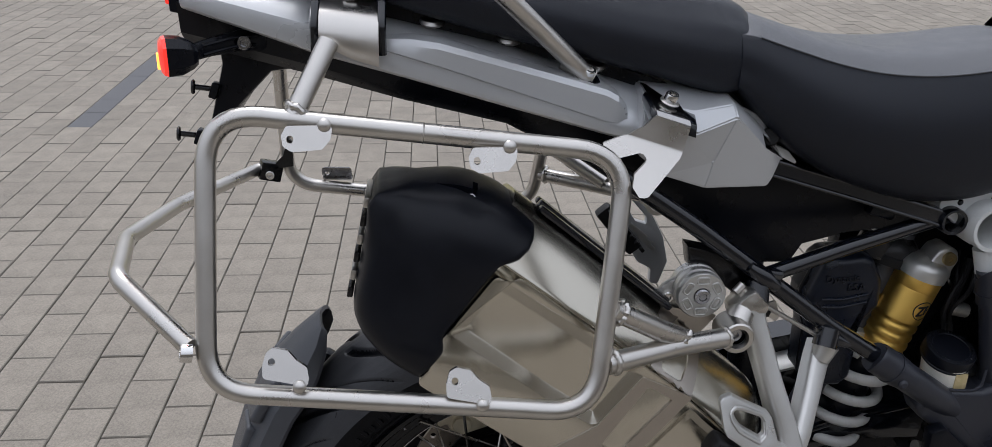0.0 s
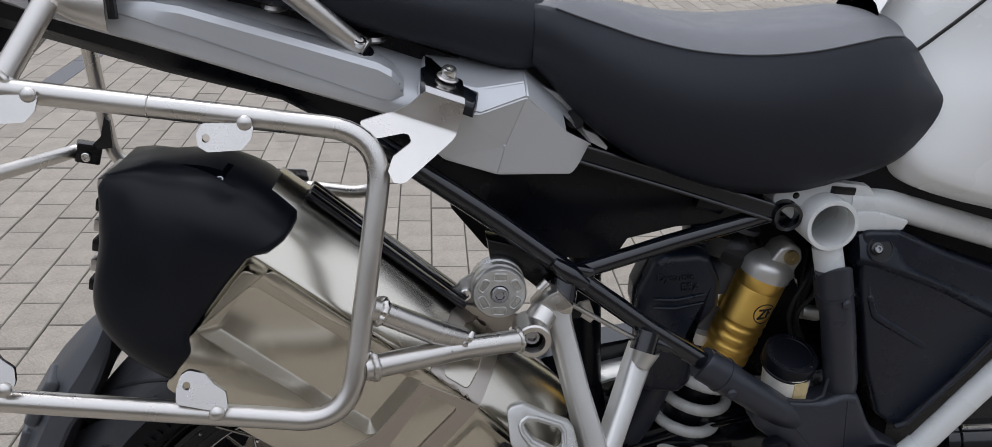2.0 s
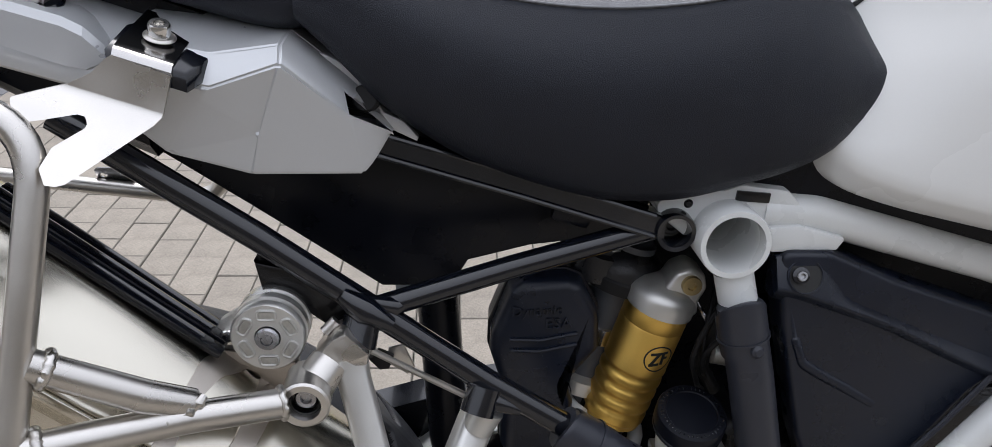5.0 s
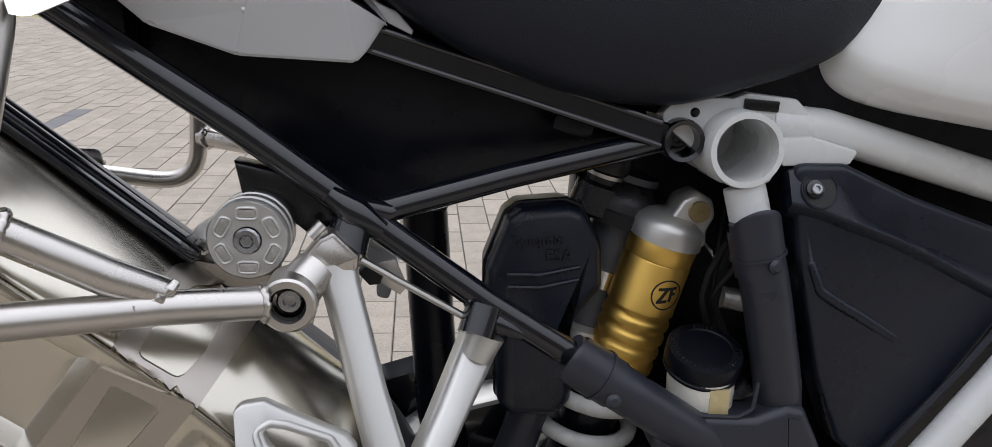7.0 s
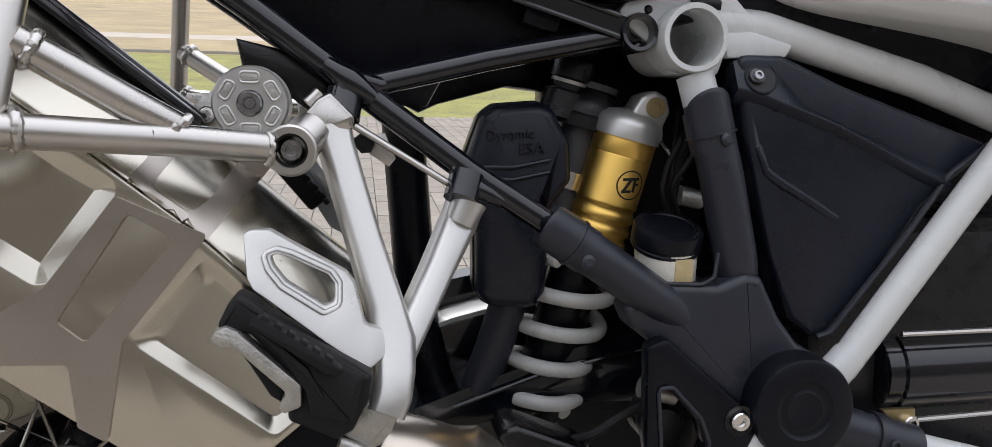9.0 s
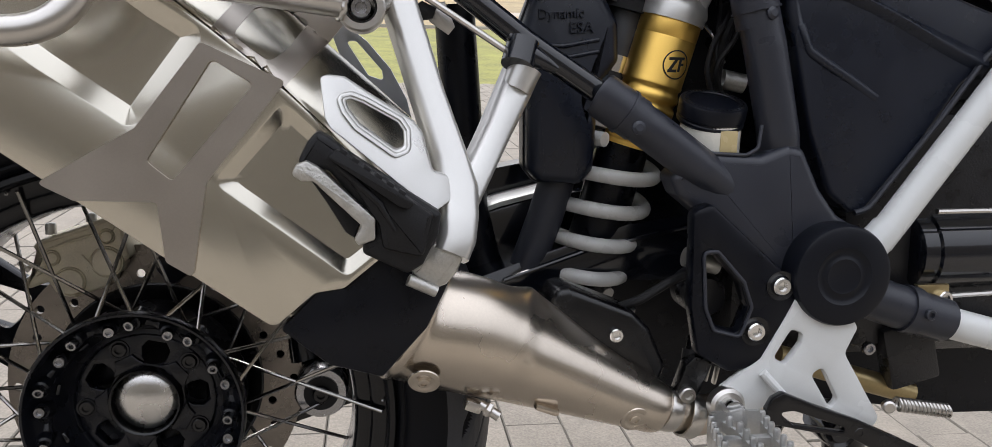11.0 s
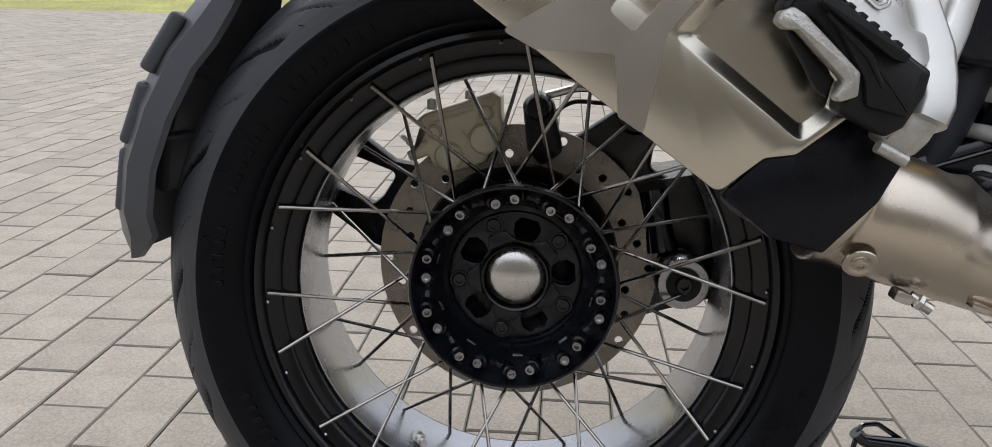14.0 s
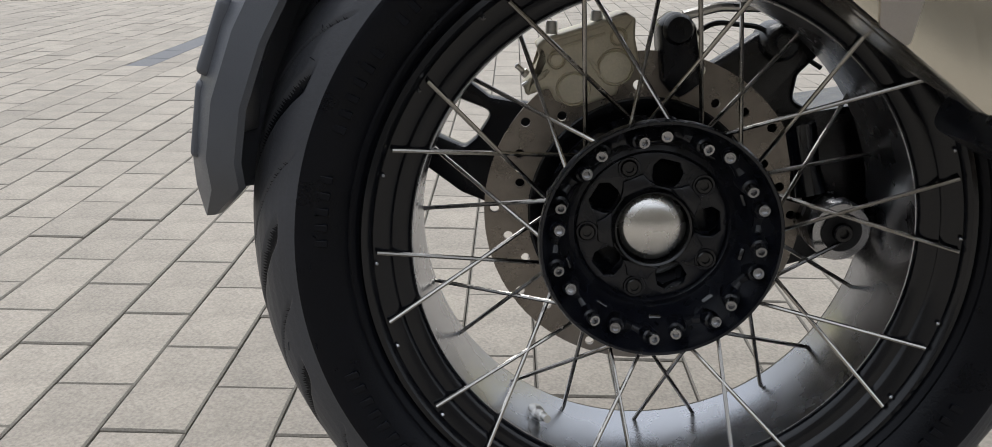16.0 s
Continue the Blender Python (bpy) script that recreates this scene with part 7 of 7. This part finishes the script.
# rider footrest, brake lever, engine side
def footrest():
    o = [(0.556, 0.452), (0.545, 0.430), (0.526, 0.396), (0.494, 0.372), (0.484, 0.352), (0.490, 0.338), (0.510, 0.338), (0.540, 0.358), (0.588, 0.346), (0.634, 0.330), (0.638, 0.340), (0.602, 0.398), (0.612, 0.420), (0.600, 0.440)]
    h1 = [(0.538, 0.396), (0.552, 0.420), (0.562, 0.416), (0.561, 0.408), (0.548, 0.390)]
    h2 = [(0.573, 0.380), (0.582, 0.386), (0.598, 0.357), (0.592, 0.350)]
    fp = part("footrest_plate", plate_bm(o, -0.168, -0.158, [h1, h2], bevel=0.003, segs=2, rnd=0.006), WHITEP, bike, "light grey painted footrest plate")
    part("plate_rib", tube_bm([(0.527, -0.170, 0.385), (0.548, -0.176, 0.362)], 0.0038, sides=10), WHITEP, fp)
    part("pivot_bush", lathe_bm([(0.006, -0.006), (0.0125, -0.006), (0.0150, -0.003), (0.0150, 0.006), (0, 0.006)], (0.497, -0.170, 0.358), sides=28), STEEL, fp)
    # enduro peg with teeth
    def toothed(line, z0, z1, pitch, tall):
        """An upright wall along a line of (x, y) with round teeth on top."""
        line = fillet([(x, y, 0) for x, y in line], 0.018, False, 6)
        dense = []
        for a, b in zip(line, line[1:]):
            n = max(1, int((b - a).length / 0.0011))
            dense += [a.lerp(b, k / n) for k in range(n)]
        dense.append(line[-1])
        bm = bmesh.new()
        rows = [[], [], [], []]
        run = 0.0
        for i, p in enumerate(dense):
            if i:
                run += (p - dense[i - 1]).length
            t_ = (dense[min(i + 1, len(dense) - 1)] - dense[max(i - 1, 0)]).normalized()
            nrm = Vector((-t_.y, t_.x, 0)) * 0.0017
            ph = (run / pitch) % 1.0
            zt = z1 + tall * (1.0 if ph < 0.42 else 0.0 if ph > 0.5 and ph < 0.92 else 0.5)
            for r, (q, z) in zip(rows, ((p - nrm, z0), (p - nrm, zt), (p + nrm, zt), (p + nrm, z0))):
                r.append(bm.verts.new((q.x, q.y, z)))
        for k in range(len(dense) - 1):
            for i in range(4):
                bm.faces.new((rows[i][k], rows[i][k + 1], rows[(i + 1) % 4][k + 1], rows[(i + 1) % 4][k]))
        for k in (0, -1):
            bm.faces.new([r[k] for r in rows])
        return bm
    outer = [(0.472, -0.196), (0.463, -0.232), (0.459, -0.275), (0.468, -0.296), (0.484, -0.305), (0.502, -0.292), (0.508, -0.270), (0.511, -0.226), (0.516, -0.196)]
    peg = part("footpeg", toothed(outer, 0.338, 0.3545, 0.0140, 0.0), PEGM, bike, "toothed silver enduro footpeg", 25)
    part("peg_wall", toothed([(0.484, -0.194), (0.488, -0.216), (0.486, -0.250), (0.482, -0.284)], 0.346, 0.3545, 0.0140, 0.0), PEGM, peg, smooth=25)
    part("peg_wall", toothed([(0.472, -0.197), (0.494, -0.192), (0.516, -0.197)], 0.338, 0.360, 0.03, 0.003), PEGM, peg, smooth=25)
    for line, pitch in ((outer, 0.0122), ([(0.484, -0.198), (0.488, -0.216), (0.486, -0.250), (0.482, -0.284)], 0.0135)):
        line = fillet([(x, y, 0) for x, y in line], 0.018, False, 6)
        run, due = 0.0, 0.006
        for a, b in zip(line, line[1:]):
            while run + (b - a).length > due:
                q = a.lerp(b, (due - run) / (b - a).length)
                part("peg_pin", lathe_bm([(0, 0), (0.0029, 0), (0.0027, 0.0078), (0.0021, 0.0092), (0, 0.0096)], (q.x, q.y, 0.3535), (0, 0, 1), 12), PEGM, peg)
                due += pitch
            run += (b - a).length
    for y, x0, x1 in ((-0.222, 0.464, 0.512), (-0.254, 0.461, 0.510), (-0.284, 0.463, 0.506)):
        part("peg_bar", box_bm((x1 - x0, 0.009, 0.008), pose((x0 + x1) / 2, y, 0.349), 0.002), PEGM, peg)
    part("peg_arm", plate_bm([(0.484, 0.352), (0.488, 0.364), (0.500, 0.366), (0.508, 0.356), (0.506, 0.342), (0.490, 0.340)], -0.196, -0.170, bevel=0.003, rnd=0.003), PEGM, peg)
    part("peg_spring", tube_bm([(0.497, -0.172, 0.359), (0.496, -0.190, 0.360)], 0.0085, sides=14), CHROME, peg)
    # brake lever
    lv = [(0.521, 0.362), (0.526, 0.371), (0.535, 0.3755), (0.562, 0.364), (0.602, 0.349), (0.643, 0.330), (0.70, 0.303), (0.82, 0.27), (0.82, 0.25), (0.70, 0.285), (0.640, 0.311), (0.598, 0.333), (0.560, 0.341), (0.521, 0.350)]
    lh = [(0.532, 0.3585), (0.545, 0.3595), (0.590, 0.3435), (0.590, 0.3395), (0.545, 0.3480)]
    lev = part("brake_lever", plate_bm(lv, -0.194, -0.186, [lh], bevel=0.0015, rnd=0.004), BLACKM, bike, "flat black brake lever")
    screw("lever_pin", 0.604, -0.190, 0.338, 0.0050, lev, BLACKM)
    sp = []
    for k in range(14 * 12):
        th = 2 * math.pi * k / 12
        sp.append((0.655 + 0.0036 * k / 12, -0.165 + 0.0055 * math.cos(th), 0.350 - 0.0006 * k / 12 + 0.0055 * math.sin(th)))
    part("return_spring", tube_bm(sp, 0.0013, sides=6), STEEL, lev)
    part("spring_seat", lathe_bm(disc_profile(0.0055, 0.008), (0.640, -0.178, 0.352), (0.3, 1, 0), 20), STEEL, lev)
    # swing arm pivot guard, with an opening
    o = [(0.462, 0.520), (0.478, 0.526), (0.530, 0.480), (0.556, 0.458), (0.560, 0.440), (0.545, 0.405), (0.528, 0.388), (0.500, 0.384), (0.472, 0.400), (0.464, 0.440)]
    hole = [(0.474, 0.484), (0.484, 0.483), (0.505, 0.460), (0.512, 0.440), (0.505, 0.418), (0.486, 0.424), (0.478, 0.440)]
    gd = part("heel_shield", plate_bm(o, -0.166, -0.148, [hole], bevel=0.004, segs=2, rnd=0.008), BLACKP, bike, "black plastic heel shield with an opening")
    part("opening_rim", tube_bm(fillet([(x, -0.1665, z) for x, z in ((0.472, 0.487), (0.484, 0.487), (0.508, 0.461), (0.516, 0.440), (0.507, 0.415), (0.484, 0.421), (0.476, 0.440))], 0.005, True, 3), 0.0016, True, 8), GREYP, gd)
    for x, z in ((0.540, 0.4575), (0.520, 0.4195)):
        part("screw_cup", lathe_bm([(0.0085, 0.0), (0.0125, -0.001), (0.0125, 0.004), (0, 0.004)], (x, -0.166, z), sides=24), BLACKM, gd)
        screw("shield_screw", x, -0.164, z, 0.0078, gd, CHROME)
    part("inner_joint", lathe_bm([(0, 0), (0.016, 0), (0.019, 0.006), (0.019, 0.04), (0, 0.04)], (0.492, -0.130, 0.440), sides=28), ENGINE, gd)
    part("inner_pipe", tube_bm([(0.470, -0.13, 0.476), (0.500, -0.13, 0.468)], 0.0085, sides=14), CASTALU, gd)
    # black swing arm beam on the near side
    part("swing_beam", loft_bm([[(x, y, z) for y, z in ((-0.060, z0), (-0.066, (z0 + z1) / 2), (-0.060, z1), (0.05, z1), (0.05, z0))] for x, z0, z1 in ((0.29, 0.405, 0.440), (0.35, 0.420, 0.462), (0.44, 0.440, 0.492), (0.52, 0.440, 0.505))]), BLACKG, bike, "gloss black swing arm beam")
    part("beam_edge", tube_bm(fillet([(0.325, -0.068, 0.444), (0.40, -0.068, 0.470), (0.50, -0.067, 0.492)], 0.03), 0.0022, sides=8), BLACKG, bike)
    web = part("swing_web", plate_bm([(0.255, 0.455), (0.296, 0.491), (0.370, 0.513), (0.46, 0.520), (0.46, 0.425), (0.30, 0.415)], 0.004, 0.03, bevel=0.004), BLACKG, bike, "gloss black swing arm web")
    part("web_edge", loft_bm([[(x, -0.004, z - 0.004), (x, -0.006, z + 0.001), (x, 0.002, z + 0.005), (x, 0.03, z + 0.005), (x, 0.03, z - 0.004)] for x, z in ((0.258, 0.462), (0.296, 0.4935), (0.330, 0.506), (0.374, 0.517))]), WHITEP, web, "light grey swing arm edge")
    part("beam_far", loft_bm([[(x, y, z) for y, z in ((0.03, z0), (0.03, z1), (0.07, z1), (0.07, z0))] for x, z0, z1 in ((0.20, 0.452, 0.50), (0.30, 0.490, 0.530), (0.40, 0.505, 0.55))]), BLACKG, bike)
    # brake light switch and cylinder by the footrest
    part("rear_brake_cylinder", tube_bm([(0.486, -0.135, 0.410), (0.478, -0.142, 0.382)], 0.010, sides=16), BLACKM, bike, "black brake cylinder")
    part("cylinder_boot", tube_bm([(0.480, -0.140, 0.394), (0.476, -0.143, 0.384), (0.474, -0.145, 0.376)], [0.0115, 0.0095, 0.0085], sides=16), RUBBERB, bike)
    part("cylinder_yoke", plate_bm([(0.458, 0.366), (0.466, 0.390), (0.474, 0.397), (0.489, 0.391), (0.484, 0.378), (0.477, 0.362), (0.468, 0.354)], -0.158, -0.142, bevel=0.002, rnd=0.003), BLACKM, bike)
    screw("yoke_pin", 0.4665, -0.158, 0.3645, 0.0068, bike, STEEL)
    for k in range(3):
        part("bracket_tooth", box_bm((0.003, 0.006, 0.016), pose(0.492 + 0.008 * k, -0.120, 0.372 - 0.003 * k, 0, 12, 0), 0.001), STEEL, bike)
    part("brake_line", tube_bm(fillet([(0.40, -0.12, 0.425), (0.43, -0.135, 0.440), (0.455, -0.135, 0.455), (0.475, -0.13, 0.462)], 0.02), 0.004, sides=10), RUBBERB, bike)
    part("banjo", tube_bm([(0.420, -0.128, 0.412), (0.422, -0.130, 0.432)], 0.0065, sides=12), STEEL, bike)
    # engine and gearbox mass behind
    eng = part("engine_block", box_bm((0.36, 0.22, 0.24), pose(0.80, YM + 0.03, 0.49), 0.03, 3), ENGINE, bike, "dark engine casting")
    part("gearbox", box_bm((0.13, 0.15, 0.19), pose(0.615, YM + 0.035, 0.45, 0, 0, 0), 0.03, 3), ENGINE, eng)
    part("starter_motor", lathe_bm([(0, 0), (0.030, 0), (0.036, 0.004), (0.036, 0.018), (0.0385, 0.020), (0.0385, 0.14), (0, 0.14)], (0.698, -0.085, 0.470), (1, 0, 0.02), 40), BLACKG, eng, "gloss black starter motor")
    part("starter_rod", tube_bm([(0.705, -0.125, 0.434), (0.85, -0.125, 0.440)], 0.0025, sides=8), STEEL, eng)
    part("starter_rod", tube_bm([(0.705, -0.125, 0.512), (0.85, -0.125, 0.514)], 0.0025, sides=8), STEEL, eng)
    part("starter_ear", plate_bm([(0.690, 0.446), (0.722, 0.446), (0.724, 0.424), (0.708, 0.424)], -0.128, -0.122, bevel=0.001), BRASS, eng)
    screw("starter_bolt", 0.716, -0.128, 0.434, 0.007, eng, CHROME)
    screw("engine_bolt", 0.655, -0.115, 0.385, 0.006, eng, BOLTM)
    part("brass_pipe", tube_bm([(0.58, -0.09, 0.372), (0.72, -0.09, 0.330)], 0.011, sides=16), BRASS, eng)
    part("engine_rib", box_bm((0.05, 0.02, 0.06), pose(0.705, -0.10, 0.375, 0, -15, 0), 0.004), ENGINE, eng)
    # stand
    st = part("main_stand", tube_bm(fillet([(0.705, 0.040, 0.262), (0.733, 0.040, 0.236), (0.744, 0.045, 0.19), (0.75, 0.10, 0.10), (0.74, 0.17, 0.022)], 0.03), 0.0235, sides=18), BLACKM, bike, "black tubular stand resting on the pavers")
    part("stand_pivot", lathe_bm([(0, -0.006), (0.012, -0.006), (0.014, -0.002), (0.0185, -0.004), (0.0205, 0.0), (0.0205, 0.03), (0, 0.03)], (0.713, 0.012, 0.249), sides=32), BLACKG, st)
    part("stand_foot", tube_bm(fillet([(0.70, 0.21, 0.025), (0.60, 0.24, 0.020), (0.50, 0.262, 0.040), (0.452, 0.27, 0.040), (0.440, 0.268, 0.052)], 0.02), 0.009, sides=12), BLACKG, st, "curled black stand foot")
    part("foot_loop", tube_bm(fillet([(0.438, 0.265, 0.030), (0.446, 0.270, 0.062), (0.470, 0.276, 0.062), (0.500, 0.270, 0.044)], 0.012), 0.0035, sides=8), BLACKG, st)
    part("stand_leg", tube_bm([(0.66, 0.075, 0.245), (0.648, 0.085, 0.20), (0.655, 0.13, 0.10), (0.67, 0.17, 0.022)], 0.022, sides=14), BLACKM, st)
    part("stand_plate", plate_bm([(0.594, 0.226), (0.606, 0.238), (0.622, 0.236), (0.640, 0.212), (0.640, 0.180), (0.596, 0.180)], 0.028, 0.032, [circle(0.604, 0.224, 0.0036, 12), circle(0.606, 0.210, 0.0040, 12), circle(0.603, 0.195, 0.0036, 12), circle(0.620, 0.218, 0.0045, 12)], rnd=0.004), BLACKM, st)
    # wiring behind the shock
    part("wiring_loom", tube_bm(fillet([(0.535, -0.06, 0.69), (0.515, -0.075, 0.655), (0.512, -0.07, 0.620), (0.530, -0.06, 0.590)], 0.03), 0.006, sides=10), RUBBERB, bike, "black wiring loom")
    part("cable", tube_bm(fillet([(0.54, -0.07, 0.70), (0.522, -0.09, 0.66), (0.505, -0.085, 0.635), (0.525, -0.07, 0.60)], 0.03), 0.0026, sides=8), RUBBERB, bike)
    for pts, r, m in (([(0.530, -0.060, 0.690), (0.5140, -0.082, 0.6735), (0.5030, -0.086, 0.654), (0.4985, -0.086, 0.634), (0.508, -0.080, 0.606), (0.520, -0.060, 0.590)], 0.0024, RUBBERB),
                      ([(0.522, -0.055, 0.700), (0.5100, -0.080, 0.668), (0.5075, -0.084, 0.645), (0.512, -0.078, 0.615), (0.530, -0.050, 0.600)], 0.0018, RUBBERB),
                      ([(0.500, -0.050, 0.684), (0.512, -0.066, 0.664), (0.524, -0.064, 0.640)], 0.0020, BOLTM)):
        part("cable", tube_bm(fillet(pts, 0.02), r, sides=8), m, bike)
    part("white_connector", tube_bm([(0.524, -0.06, 0.626), (0.545, -0.06, 0.622)], 0.009, sides=16), CASTALU, bike)
    part("battery_tray", plate_bm([(0.24, 0.76), (0.45, 0.76), (0.45, 0.712), (0.379, 0.7195), (0.316, 0.7025), (0.300, 0.695), (0.25, 0.72)], 0.0, 0.03, bevel=0.003), BLACKP, bike, "black plastic battery tray")
    # added dark sheet that closes the view through the frame, in place of shaded depth
    o = [(0.42, 0.76), (0.56, 0.83), (0.80, 0.80), (1.25, 0.75), (1.25, 0.25), (0.86, 0.255), (0.66, 0.285), (0.60, 0.27), (0.54, 0.27), (0.43, 0.40), (0.40, 0.46), (0.41, 0.55)]
    part("dark_backing", plate_bm(o, 0.03, 0.06, bevel=0.004), BLACKP, bike, "added dark backing sheet behind the frame")


footrest()


# ---- beyond the yard ----
post = obj("fence_post", lathe_bm([(0, 0), (0.045, 0), (0.045, 2.4), (0.03, 2.42), (0, 2.42)], (-7.15, 22.0, 0.6), (0, 0, 1), 14), mat("weathered_post", (0.16, 0.15, 0.14), 0.8))
tagged(post, "grey weathered fence post at the edge of the lawn", "post")
kerb = obj("lawn_kerb", box_bm((60, 0.12, 0.12), pose(-4, BANK - 0.1, ground_height(BANK - 0.1) + 0.03), 0.01), mat("kerb_stone", (0.36, 0.34, 0.30), 0.9, vary=0.25, scale=3))
tagged(kerb, "pale kerb stones along the edge of the lawn", "kerb", kind="structure")

# added wall, unseen behind the viewer: hides low sky and tones the metal reflections
sky_blocker = obj("unseen_sky_blocker", box_bm((40, 0.3, 3.4), pose(0, -8.0, 1.7), 0.01), mat("unseen_blocker_surface", (0.20, 0.182, 0.155), 0.9, vary=0.25, scale=1.5, bump=0.5, bscale=60))
tagged(sky_blocker, "added unseen sandy grey wall that blocks low sky and shows in reflections", "wall", kind="structure")

# ---- pavement of concrete blocks ----
def build_pavement():
    rng = random.Random(7)
    bm = bmesh.new()
    dark = bmesh.new()
    for i, x, y in paver_grid(-8.0, 5.0, -2.5, LAWN - 0.1):
        if is_near(x, y):
            continue
        paver_shape(dark if dark_row(x, y) else bm, x, y, rng.uniform(-0.0012, 0.0012), rng.uniform(-0.0005, 0.0005), rng.uniform(-0.0006, 0.0006))
    pave = obj("pavement", bm, PAVERF, smooth=20, recalc=False)
    pave.data.materials.append(PAVERE)
    pave.matrix_world = pose(GX, GY, 0, 0, 0, GTURN) @ pose(-GX, -GY, 0)
    tagged(pave, "yard of sandy grey concrete paving blocks", "pavement", kind="structure")
    ob = obj("dark_row", dark, PAVERD, pave, "row of dark grey paving blocks", 20, recalc=False)
    ob.data.materials.append(PAVERD)
    tagged(ob, kind="stuff")
    shapes = []
    for k in range(6):
        b = bmesh.new()
        paver_shape(b, 0, 0, 0, rng.uniform(-0.0006, 0.0006), rng.uniform(-0.0007, 0.0007))
        me = bpy.data.meshes.new("paver")
        b.to_mesh(me)
        b.free()
        me.materials.append(PAVER)
        me.materials.append(PAVERE)
        shapes.append(me)
    for i, x, y in paver_grid(NEAR[0], NEAR[1], NEAR[2], NEAR[3]):
        if is_near(x, y):
            ob = new("paver", shapes[rng.randrange(6)])
            ob.location = (x, y, rng.uniform(-0.0012, 0.0012))
            ob.parent = pave


build_pavement()
